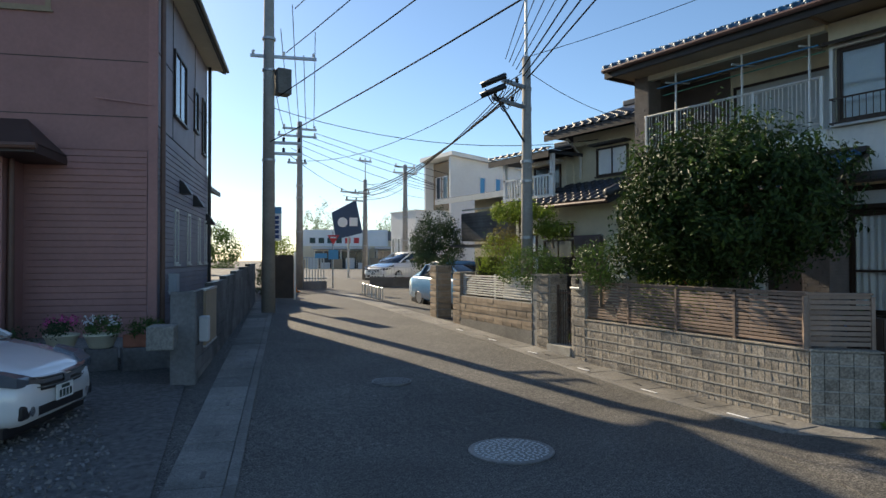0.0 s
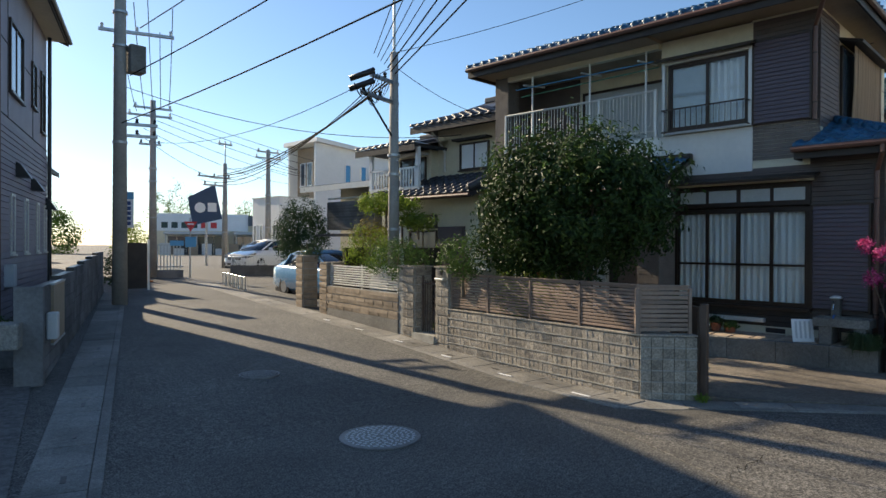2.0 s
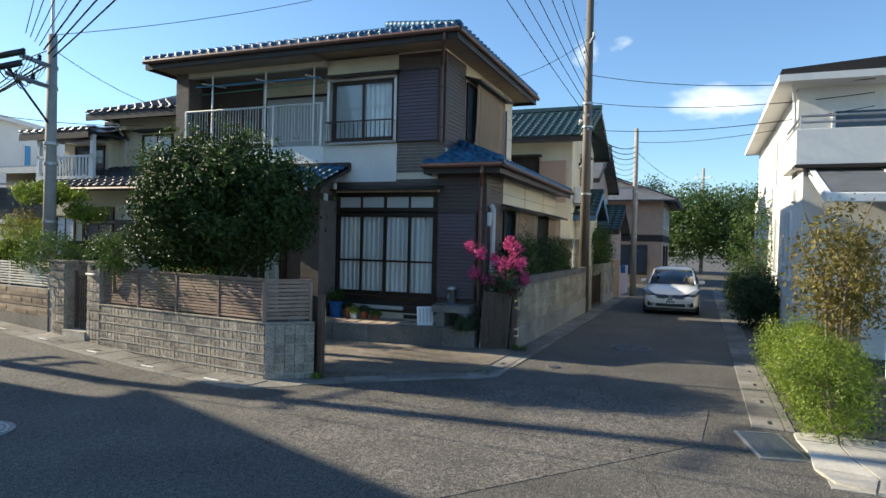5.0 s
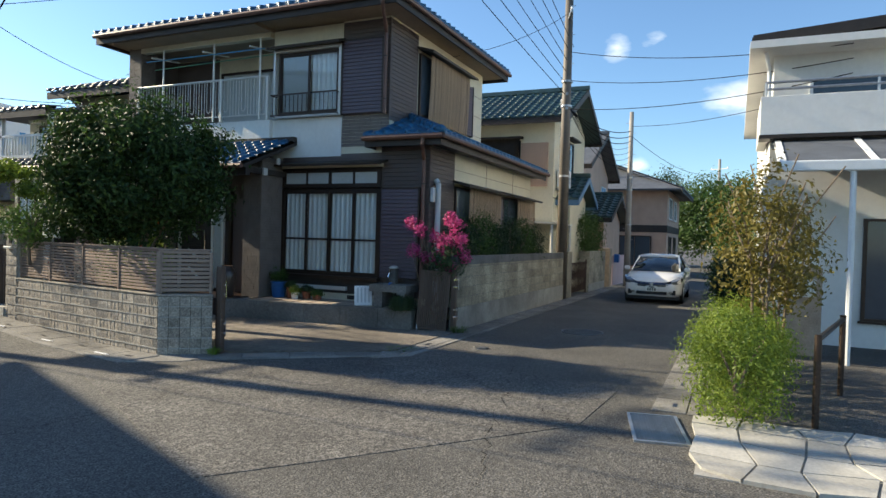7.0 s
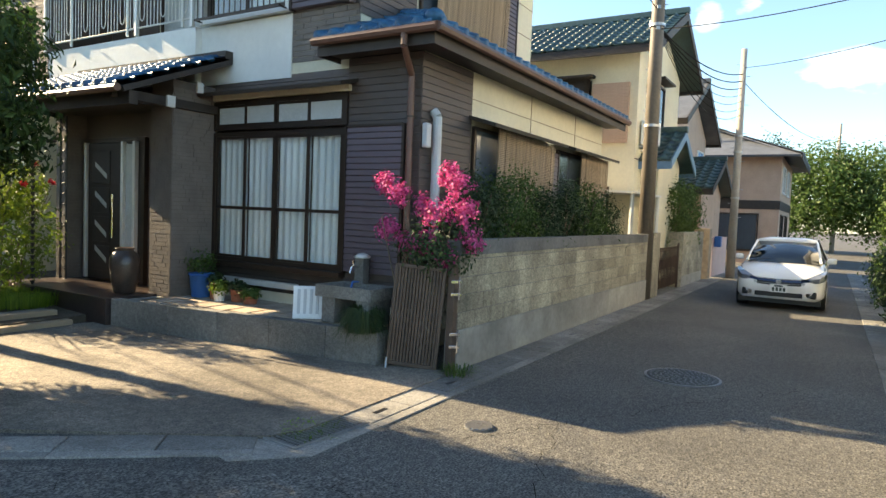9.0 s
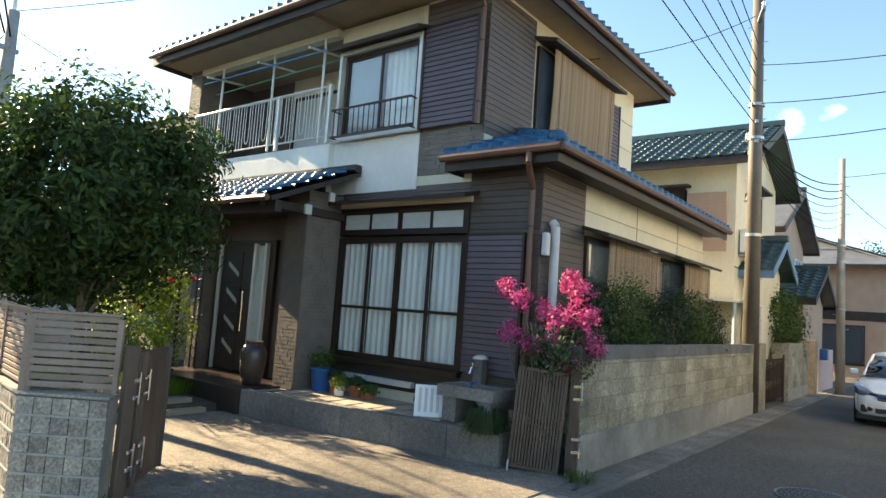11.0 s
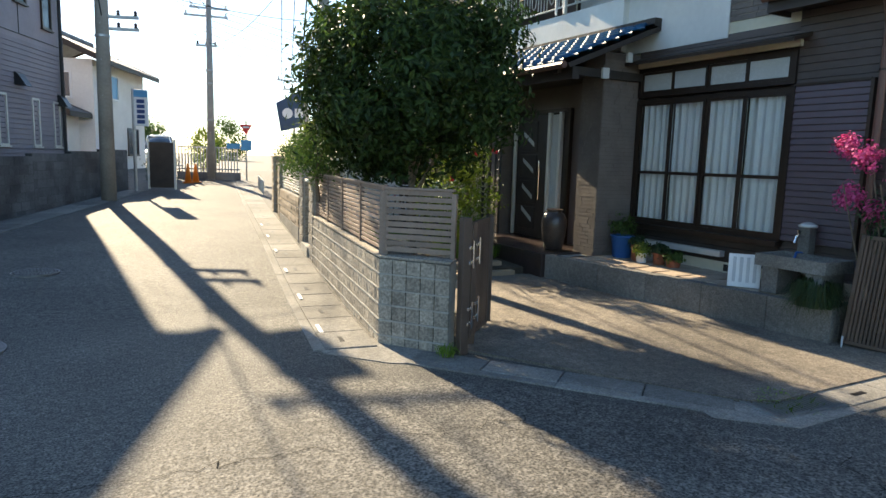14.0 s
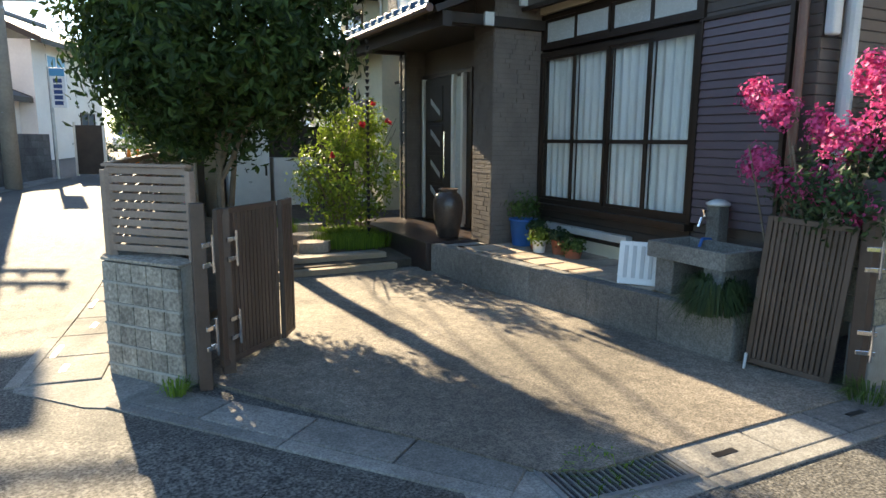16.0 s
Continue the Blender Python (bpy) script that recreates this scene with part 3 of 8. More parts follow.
# the corner wall: three plain runs
fw = thing("front_wall", along(2.1), "low grey split-face block garden wall with pale mortar joints", "wall", "", "structure")
T = 0.86
bm = bmesh.new()
end = Vector((-4.66, 0.05, 0))
a0, a1 = along(0), along(4.27)
back = 0.16
prism([(a0.x + 0.02, a0.y + 0.02), (end.x - 0.0, end.y + 0.03), (end.x + 0.12, end.y + 0.12), (along(0.24, -back).x, along(0.24, -back).y), (along(4.27, -back).x, along(4.27, -back).y), (a1.x, a1.y)], -0.2, T, bm)
part("core", bm, MORTAR, fw)
course_wall(fw, along(0.0, -0.012), WALL_D, 4.27, -0.06, T, 6, ROUGH, 0.4)
endd = (a0 - end).normalized()
for c in range(1, 6):
    z = -0.06 + c * (T + 0.06) / 6
    for o, d_, L_ in ((along(0.0, -0.01), WALL_D, 4.27), (end + Vector((-0.004, 0, 0)), endd, (a0 - end).length)):
        bm = box(0.0, L_, 0.0, 0.036, z - 0.01, z + 0.007)
        n_ = Vector((-d_.y, d_.x, 0))
        bm.transform(Matrix(((d_.x, n_.x, 0, o.x), (d_.y, n_.y, 0, o.y), (0, 0, 1, 0), (0, 0, 0, 1))))
        part("mortar_joint", bm, MORTAR, fw)
course_wall(fw, end + Vector((-0.004, 0, 0)), endd, (a0 - end).length, -0.06, T, 6, SMOOTHB, 0.15, stagger=False)
part("coping", prism([(a0.x - 0.03, a0.y - 0.02), (end.x - 0.02, end.y - 0.02), (end.x + 0.13, end.y + 0.13), (along(0.24, -back - 0.02).x, along(0.24, -back - 0.02).y), (along(4.27, -back - 0.02).x, along(4.27, -back - 0.02).y), (along(4.27, 0.03).x, along(4.27, 0.03).y)], T + 0.001, T + 0.02), BLOCK_ROUGH, fw)


def pillar(s0, s1, z1, label, tan=False):
    p = thing("gate_pillar", along((s0 + s1) / 2, 0, rise(5)), label, "pillar", "gate pillars")
    zb = rise(along(s0).y) - 0.1
    q = [along(s0, 0.0), along(s1, 0.0), along(s1, -0.42), along(s0, -0.42)]
    part("core", prism([(v.x, v.y) for v in q], zb, z1), MORTAR, p)
    n = 9
    course_wall(p, along(s0 + 0.001, -0.004), WALL_D, s1 - s0, zb, z1, n, TANROUGH if tan else ROUGH, s1 - s0, stagger=False)
    course_wall(p, along(s0 + 0.004, -0.42), WALL_N, 0.42, zb, z1, n, TANROUGH if tan else ROUGH, 0.42, stagger=False)
    part("cap", prism([(v.x, v.y) for v in (along(s0 - 0.03, 0.04), along(s1 + 0.02, 0.04), along(s1 + 0.02, -0.45), along(s0 - 0.03, -0.45))], z1, z1 + 0.03), BLOCK_ROUGH, p)
    return p


pr = pillar(4.27, 4.69, 1.64, "grey split-face block gate pillar with an intercom and letter slot")
bm = box(0.06, 0.34, 0.028, 0.1, 0, 0.045, bevel=0.012)
bm.transform(Matrix(((WALL_D.x, WALL_N.x, 0, along(4.27).x), (WALL_D.y, WALL_N.y, 0, along(4.27).y), (0, 0, 1, 1.4), (0, 0, 0, 1))))
part("letter_slot", bm, PALEMETAL, pr, "pale metal letter slot cover")
bm = box(0.16, 0.24, 0.026, 0.05, 0, 0.1, bevel=0.006)
bm.transform(Matrix(((WALL_D.x, WALL_N.x, 0, along(4.27).x), (WALL_D.y, WALL_N.y, 0, along(4.27).y), (0, 0, 1, 1.5), (0, 0, 0, 1))))
part("intercom", bm, CARDARK, pr, "dark intercom plate")
pillar(5.43, 6.0, 1.62, "grey split-face block gate pillar beside the narrow iron gate")

# narrow gate between the pillars
ng = thing("garden_gate", along(5.06, -0.2, rise(5.4)), "narrow dark iron garden gate with upright bars", "gate")
for z in (0.28, 1.3):
    p, q = along(4.72, -0.2, z), along(5.42, -0.2, z)
    part("rail", rod(p, q, 0.02, 0.02, 6), GATE, ng)
bar = mesh_of(rod((0, 0, 0), (0, 0, 1.1), 0.012, 0.012, 6), GATE)
for i in range(9):
    p = along(4.76 + i * 0.08, -0.2, 0.26)
    piece("bar", bar, Matrix.Translation(p), ng)
for s in (4.715, 5.41):
    p = along(s, -0.2, 0.1)
    part("post", rod(p, p + Vector((0, 0, 1.35)), 0.03, 0.03, 8), GATE, ng)
structure("step", prism([tuple(v[:2]) for v in (along(4.69, 0.05), along(5.43, 0.05), along(5.43, -0.45), along(4.69, -0.45))], 0.0, rise(5.5) + 0.16), MORTAR, "block step below the garden gate", "step")

# slatted screen above the corner wall
def slat_screen(a, b, z0, z1, bays, slats, label):
    d = (b - a).normalized()
    L = (b - a).length
    t = thing("slat_screen", (*a.lerp(b, 0.5)[:2], z0), label, "fence", "slat screens")
    nrm = Vector((-d.y, d.x, 0))
    post = mesh_of(box(-0.022, 0.022, -0.022, 0.03, 0, z1 - z0 + 0.01, bevel=0.004), SLATWOOD)
    for i in range(bays + 1):
        p = a + d * (L * i / bays)
        piece("post", post, Matrix(((d.x, nrm.x, 0, p.x), (d.y, nrm.y, 0, p.y), (0, 0, 1, z0 - 0.02), (0, 0, 0, 1))), t)
    h = (z1 - z0) / slats
    me = mesh_of(box(0.024, L / bays - 0.024, 0.0, 0.018, 0.004, h - 0.01, bevel=0.003), SLATWOOD)
    for i in range(bays):
        for k in range(slats):
            p = a + d * (L * i / bays)
            piece("slat", me, Matrix(((d.x, nrm.x, 0, p.x), (d.y, nrm.y, 0, p.y), (0, 0, 1, z0 + 0.02 + k * h), (0, 0, 0, 1))), t)
    bm = box(0.0, L, -0.028, 0.034, 0, 0.022, bevel=0.004)
    bm.transform(Matrix(((d.x, nrm.x, 0, a.x), (d.y, nrm.y, 0, a.y), (0, 0, 1, z1 + 0.012), (0, 0, 0, 1))))
    part("top_rail", bm, SLATWOOD, t)
    return t


slat_screen(along(0.06, -0.06), along(4.25, -0.06), T + 0.03, 1.52, 4, 13, "brown slatted screen panels standing on the block wall")
slat_screen(Vector((-4.56, 0.2, 0)), along(0.08, -0.03), T + 0.03, 1.51, 1, 10, "short brown slatted screen panel at the wall end")

# neighbour's tan wall with a pale louvre fence
tw = thing("neighbour_wall", along(8.2), "tan split-face block wall on a concrete base, next door", "wall", "", "structure")
zb = rise(along(8).y)
part("base", prism([tuple(v[:2]) for v in (along(6.02, 0.02), along(9.3, 0.02), along(9.3, -0.14), along(6.02, -0.14))], 0.0, zb + 0.22), CONCRETE, tw)
part("core", prism([tuple(v[:2]) for v in (along(6.02, 0.0), along(9.3, 0.0), along(9.3, -0.12), along(6.02, -0.12))], 0.0, zb + 0.78), MORTAR, tw)
course_wall(tw, along(6.02, -0.01), WALL_D, 3.28, zb + 0.22, zb + 0.78, 3, TANROUGH, 0.4)
lf = thing("louvre_fence", along(8.2, 0, zb + 0.78), "pale grey aluminium louvre fence on the tan wall", "fence")
me = mesh_of(box(0, 3.15, 0, 0.02, 0, 0.035, bevel=0.004), PALEMETAL)
for k in range(9):
    p = along(6.1, -0.06, zb + 0.82 + k * 0.055)
    piece("louvre", me, Matrix(((WALL_D.x, WALL_N.x, 0, p.x), (WALL_D.y, WALL_N.y, 0, p.y), (0, 0, 1, p.z), (0, 0, 0, 1))), lf)
me = mesh_of(box(0, 0.04, -0.03, 0.0, 0, 0.56), PALEMETAL)
for s in (6.12, 7.65, 9.15):
    p = along(s, -0.05, zb + 0.77)
    piece("post", me, Matrix(((WALL_D.x, WALL_N.x, 0, p.x), (WALL_D.y, WALL_N.y, 0, p.y), (0, 0, 1, p.z), (0, 0, 0, 1))), lf)
pillar(10.75, 11.1, 1.75, "tan split-face block pillar at the neighbour's parking space", tan=True)
pillar(9.3, 9.6, 1.6, "tan split-face block pillar at the end of the louvre fence", tan=True)

# lane wall of plain blocks on a concrete base
lw = thing("lane_wall", (3.8, -2.0, 0), "weathered pale concrete-block wall on a concrete base along the lane", "wall", "", "structure")
part("base", box(-0.42, 8.0, -2.07, -1.9, -0.2, 0.46, bevel=0.01), mat("stained_concrete_base", (0.34, 0.33, 0.3), 0.9, var=0.15, scale=1.4, bump=0.3, stain=0.5), lw)
part("core", box(-0.42, 8.0, -2.045, -1.92, 0.4, 1.45), BLOCK_DARK, lw)
PLAINB = [mesh_of(box(0.004, 0.396, 0, 0.008, 0.022, 0.978, bevel=0.002), BLOCK_PALE)]
course_wall(lw, Vector((8.0, -2.045, 0)), Vector((-1, 0, 0)), 8.42, 0.46, 1.45, 5, PLAINB, 0.4)
course_wall(lw, Vector((-0.42, -2.045, 0)), Vector((0, 1, 0)), 0.125, 0.46, 1.45, 5, PLAINB, 0.125, stagger=False)
part("cap", box(-0.43, 8.0, -2.062, -1.9, 1.3, 1.475, bevel=0.006), BLOCK_DARK, lw, "dark weathered wall cap")
# further lane walls and gateway
lp = thing("lane_pillar", (8.75, -2.0, 0), "pale block gate pillar in the lane", "pillar")
part("core", box(8.35, 9.0, -2.1, -1.75, -0.1, 1.5, bevel=0.01), BLOCK_PALE, lp)
fg = thing("folding_gate", (10.3, -2.0, 0), "brown folding lattice driveway gate, closed across a drive", "gate")
for s in (-1, 1):
    bar = mesh_of(rod((-0.08 * s, 0, 0.12), (0.08 * s, 0, 1.12), 0.012, 0.012, 5), GATE)
    for i in range(16):
        piece("lattice_bar", bar, Matrix.Translation((9.1 + i * 0.16, -2.0 + 0.012 * s, 0)), fg)
for x in (9.05, 11.6):
    part("post", rod((x, -2.0, 0.0), (x, -2.0, 1.2), 0.03, 0.03, 8), GATE, fg)
lw2 = thing("lane_wall", (13.2, -2.0, 0), "pale concrete-block wall with a plant bed behind, further along the lane", "wall", "", "structure")
part("core", box(11.7, 14.8, -2.1, -1.95, -0.1, 1.5), MORTAR, lw2)
course_wall(lw2, Vector((14.8, -2.1, 0)), Vector((-1, 0, 0)), 3.1, 0.3, 1.5, 6, PLAINB, 0.4)
course_wall(lw2, Vector((11.7, -2.1, 0)), Vector((0, 1, 0)), 0.15, 0.0, 1.5, 7, PLAINB, 0.15, stagger=False)
rp = thing("stone_pillar", (15.3, -2.05, 0), "rough stone gate pillar with a blue letter box", "pillar")
part("core", box(15.05, 15.5, -2.25, -1.8, -0.1, 1.6, bevel=0.02), BLOCK_TAN, rp)
cw = thing("curved_wall", (17.2, -2.1, 0), "pale pink rounded garden wall with a blue letter box", "wall")
part("wall", prism([(16.0, -2.2), (18.5, -2.3), (18.5, -2.1), (16.0, -2.0)], -0.1, 1.3), mat("pale_pink_render", (0.62, 0.45, 0.42), 0.85, var=0.06, scale=2), cw)
part("letter_box", box(16.2, 16.5, -2.42, -2.22, 1.0, 1.35, bevel=0.02), BLUEP, cw, "blue letter box")

# ---- dark block wall on the other side of the street ----
LA, LB = Vector((-10.85, 6.3, 0)), Vector((-6.6, 17.4, 0))
LD = (LB - LA).normalized()
LN = Vector((LD.y, -LD.x, 0))
dk = thing("dark_wall", LA.lerp(LB, 0.5), "dark weathered concrete-block wall beside the pink house", "wall", "", "structure")
L_len = (LB - LA).length
bm = bmesh.new()
prev = None
segs = 6
for i in range(segs):
    p, q = LA + LD * (L_len * i / segs), LA + LD * (L_len * (i + 1) / segs)
    z = rise((p.y + q.y) / 2)
    prism([(p.x, p.y), (q.x, q.y), (q.x - LN.x * 0.14, q.y - LN.y * 0.14), (p.x - LN.x * 0.14, p.y - LN.y * 0.14)], z - 0.4, z + 1.26, bm)
part("core", bm, CARDARK, dk)
DARKB = [mesh_of(box(0.004, 0.396, 0, 0.012, 0.025, 0.975), BLOCK_DARK)]
for i in range(segs):
    p = LA + LD * (L_len * i / segs)
    q = LA + LD * (L_len * (i + 1) / segs)
    z = rise((p.y + q.y) / 2)
    course_wall(dk, q, -LD, L_len / segs, z - 0.1, z + 1.27, 7, DARKB, 0.4)
part("end_pier", prism([(LA.x + LN.x * 0.03, LA.y + LN.y * 0.03), (LA.x + LN.x * 0.03 - LD.x * 0.14, LA.y + LN.y * 0.03 - LD.y * 0.14), (LA.x - LN.x * 0.3 - LD.x * 0.14, LA.y - LN.y * 0.3 - LD.y * 0.14), (LA.x - LN.x * 0.3, LA.y - LN.y * 0.3)], -0.2, 1.5), BLOCK_DARK, dk)
wp = LA + LD * 0.75
bm = box(0, 1.25, -0.01, 0.05, 0, 0.85)
bm.transform(Matrix(((LD.x, LN.x, 0, wp.x), (LD.y, LN.y, 0, wp.y), (0, 0, 1, 0.62), (0, 0, 0, 1))))
part("timber_panel", bm, SOFFIT, dk, "varnished brown slatted panel in a steel frame")
bm = bmesh.new()
for z in (0.6, 1.47):
    b2 = box(-0.02, 1.27, -0.015, 0.06, z, z + 0.03)
    b2.transform(Matrix(((LD.x, LN.x, 0, wp.x), (LD.y, LN.y, 0, wp.y), (0, 0, 1, 0), (0, 0, 0, 1))))
    me_t = bpy.data.meshes.new("t")
    b2.to_mesh(me_t)
    b2.free()
    bm.from_mesh(me_t)
part("panel_rail", bm, STEEL, dk)
bm = box(0.22, 0.42, 0.02, 0.16, 0.75, 1.12, bevel=0.02)
bm.transform(Matrix(((LD.x, LN.x, 0, LA.x), (LD.y, LN.y, 0, LA.y), (0, 0, 1, 0), (0, 0, 0, 1))))
part("letter_box", bm, GREYP, dk, "pale grey letter box")
bm = box(-0.45, -0.05, -0.55, -0.2, 0.72, 1.05, bevel=0.02)
bm.transform(Matrix(((LD.x, LN.x, 0, LA.x), (LD.y, LN.y, 0, LA.y), (0, 0, 1, 0), (0, 0, 0, 1))))
part("parcel_box", bm, CONCRETE, dk, "speckled pale grey box fixed to the wall end")

# ---- the brown and cream house at the corner ----
HX0, HX1, HY0, HY1 = 0.0, 5.4, -0.2, 7.3
EY, EX1 = -1.2, 7.1
house = thing("house", (2.7, 3.0, 0), "two-storey brown and cream house with blue glazed roof tiles", "house")


def bmesh_frame(x0, x1, y0, y1, z0, z1, t):
    bm = bmesh.new()
    box(x0, x1, y0, y0 + t, z0, z1, bm)
    box(x0, x1, y1 - t, y1, z0, z1, bm)
    box(x0, x1, y0 + t, y1 - t, z0, z0 + t, bm)
    box(x0, x1, y0 + t, y1 - t, z1 - t, z1, bm)
    return bm


def boards(x, y0, y1, z0, z1, pitch, material, parent, face="x", name="siding"):
    """Lapped siding on a plane facing -x (face x) or -y (face y): each board tilts out a little at its foot."""
    k = max(1, round((z1 - z0) / pitch))
    h = (z1 - z0) / k
    bm = bmesh.new()
    for i in range(k):
        za, zb_ = z0 + i * h, z0 + (i + 1) * h
        prof = [(0.0, za), (-0.014, za + 0.001), (-0.012, zb_ - 0.012), (-0.003, zb_ - 0.002), (0.0, zb_)]
        ends = []
        for y in (y0, y1):
            ends.append([bm.verts.new((x + o, y, z) if face == "x" else (y, x + o, z)) for o, z in prof])
        for j in range(len(prof) - 1):
            bm.faces.new((ends[0][j], ends[1][j], ends[1][j + 1], ends[0][j + 1]))
        bm.faces.new(ends[0])
        bm.faces.new(ends[1][::-1])
    return part(name, bm, material, parent)


def stone_courses(x, y0, y1, z0, z1, ph, pl, material, parent, face="x", name="siding"):
    """Siding with a raised pattern of long thin bricks."""
    bm = bmesh.new()
    rng = random.Random(int(100 * z1 + 10 * y1))
    k = round((z1 - z0) / ph)
    for i in range(k):
        za = z0 + i * (z1 - z0) / k
        zb_ = za + (z1 - z0) / k - 0.007
        y = y0 - rng.uniform(0, pl)
        while y < y1:
            a, b = max(y, y0), min(y + pl - 0.006, y1)
            if b - a > 0.01:
                o = -0.01 - rng.uniform(0, 0.0035)
                if face == "x":
                    box(x + o, x, a, b, za, zb_, bm)
                else:
                    box(a, b, x + o, x, za, zb_, bm)
            y += pl
    return part(name, bm, material, parent)


# bodies
part("wall", box(HX0 + 0.02, HX1, HY0 + 0.02, -0.06, -0.2, 3.6), BROWN, house, "brown lower walls")
part("wall", box(0.13, HX1, -0.06, 2.5, -0.2, 3.6), BROWN, house)
part("wall", box(0.02, EX1, EY + 0.02, HY0 + 0.02, -0.2, 3.82), CREAM, house, "cream wall of the lane side room")
part("wall", box(0.3, HX1, 2.5, HY1, -0.2, 3.6), CREAM, house)
part("wall", box(HX0 + 0.02, HX1, HY0 + 0.02, 1.0, 3.6, 6.5), CREAM, house, "cream upper walls")
part("wall", box(0.13, HX1, 1.0, 2.86, 3.6, 6.5), CREAM, house)
part("wall", box(1.25, HX1, 2.86, HY1, 3.6, 6.5), CREAM, house)
part("balcony_floor", box(-0.12, 1.3, 2.86, HY1, 3.6, 4.42), WHITE, house, "white balcony front")
part("white_band", box(-0.005, 0.05, 0.98, 2.86, 3.55, 4.42), WHITE, house)
part("upper_panel", box(-0.006, 0.04, 0.98, 2.86, 5.95, 6.45), CREAM, house)
# front: window wall and corner, in brown siding
boards(0.02, -0.2, 0.98, 4.42, 6.45, 0.09, BROWN, house)
stone_courses(0.02, -0.2, 0.98, 3.75, 4.42, 0.075, 0.4, BRICKBROWN, house)
boards(0.02, EY, -0.04, 2.82, 3.72, 0.09, BROWN, house)
boards(0.02, EY, -0.02, 0.5, 0.95, 0.09, BROWN, house)
boards(0.02, EY, -1.02, 0.95, 2.82, 0.09, BROWN, house)
boards(0.02, -0.04, 2.55, 3.3, 3.6, 0.1, BROWN, house)
# lane side
boards(EY + 0.02, 0.0, 1.28, 0.4, 3.72, 0.09, BROWN, house, "y")
boards(EY + 0.02, 1.28, EX1, 0.4, 1.75, 0.09, BROWN, house, "y")
boards(HY0 + 0.02, 0.0, 1.3, 4.3, 6.45, 0.09, BROWN, house, "y")
bm = bmesh.new()
for z in (4.7, 5.25, 5.8):
    box(1.3, 5.4, HY0 + 0.012, HY0 + 0.021, z, z + 0.012, bm)
for z in (3.35,):
    box(1.3, 7.1, EY + 0.012, EY + 0.021, z, z + 0.01, bm)
for x in (3.3, 5.4):
    box(x, x + 0.01, EY + 0.012, EY + 0.021, 3.0, 3.8, bm)
part("panel_joint", bm, SOFFIT, house)
# projecting entrance block and its pier
part("entrance_wall", box(-0.72, 0.3, 2.54, 3.02, -0.1, 3.5), BRICKBROWN, house, "brown brick-patterned pier beside the door")
stone_courses(-0.72, 2.54, 3.02, 0.4, 3.3, 0.06, 0.26, BRICKBROWN, house)
stone_courses(2.54, -0.72, 0.0, 0.4, 3.4, 0.06, 0.3, BRICKBROWN, house, "y")
part("entrance_wall", box(-0.28, 0.31, 3.02, 5.9, -0.1, 3.5), BROWN, house)
part("entrance_wall", box(-0.62, -0.27, 5.45, 5.73, -0.1, 3.3), BRICKBROWN, house)
stone_courses(-0.62, 5.45, 5.73, 0.4, 3.2, 0.06, 0.14, BRICKBROWN, house)
stone_courses(5.45, -0.62, -0.28, 0.4, 3.2, 0.06, 0.2, BRICKBROWN, house, "y")
boards(0.3, 5.9, HY1, 0.4, 3.5, 0.09, BRICKBROWN, house)

# front door, set back
door = thing("front_door", (-0.3, 4.55, 0.42), "dark brown entrance door with pale metal mullions, a glass side light and a long handle", "door")
part("frame", bmesh_frame(-0.36, -0.285, 3.72, 5.4, 0.42, 2.76, 0.06), BRONZE, door)
part("backing", box(-0.33, -0.285, 3.78, 5.34, 0.44, 2.7), DARKWOOD, door)
leaf = part("leaf", box(-0.38, -0.335, 4.3, 5.22, 0.46, 2.68, bevel=0.008), DARKWOOD, door)
for k, (z0, z1) in enumerate(((0.58, 1.0), (1.06, 1.48), (1.54, 1.96), (2.02, 2.56))):
    part("panel", box(-0.396, -0.381, 4.58, 5.1, z0, z1, bevel=0.012), DARKWOOD, leaf)
for z in (0.72, 1.14, 1.62, 2.1):
    bm = poly([(-0.398, 4.66, z), (-0.398, 4.98, z + 0.2), (-0.398, 4.98, z + 0.28), (-0.398, 4.66, z + 0.08)])
    ext = bmesh.ops.extrude_face_region(bm, geom=bm.faces[:])
    bmesh.ops.translate(bm, verts=[v for v in ext["geom"] if isinstance(v, bmesh.types.BMVert)], vec=(-0.006, 0, 0))
    part("glass_strip", bm, FROST, leaf, "slanting frosted glass strip")
part("side_light", box(-0.362, -0.336, 3.98, 4.2, 0.5, 2.66), FROST, door, "frosted side light")
for y in (3.9, 4.21, 5.25):
    part("mullion", box(-0.41, -0.336, y, y + 0.06, 0.44, 2.7, bevel=0.006), PALEMETAL, door, "pale metal mullion")
bm = rod((-0.45, 4.42, 1.15), (-0.45, 4.42, 1.85), 0.016, 0.016, 8)
for z in (1.2, 1.8):
    rod((-0.45, 4.42, z), (-0.38, 4.42, z), 0.009, 0.009, 6, bm)
part("handle", bm, CHROME, leaf, "long chrome pull handle")
# decorative iron lattice by the door
lat = thing("iron_lattice", (-0.72, 5.36, 0.4), "black wrought-iron scroll panel beside the entrance", "screen")
for y in (5.26, 5.44):
    part("upright", rod((-0.72, y, 0.4), (-0.72, y, 3.1), 0.014, 0.014, 6), CARDARK, lat)
ringm = bmesh.new()
pts = [Vector((0, 0.08 * math.cos(t * 0.5), 0.085 * math.sin(t * 0.5))) for t in range(13)]
tube(pts, 0.009, 5, ringm)
ringme = mesh_of(ringm, CARDARK)
for k in range(15):
    piece("scroll", ringme, Matrix.Translation((-0.72, 5.35, 0.52 + k * 0.175)), lat)

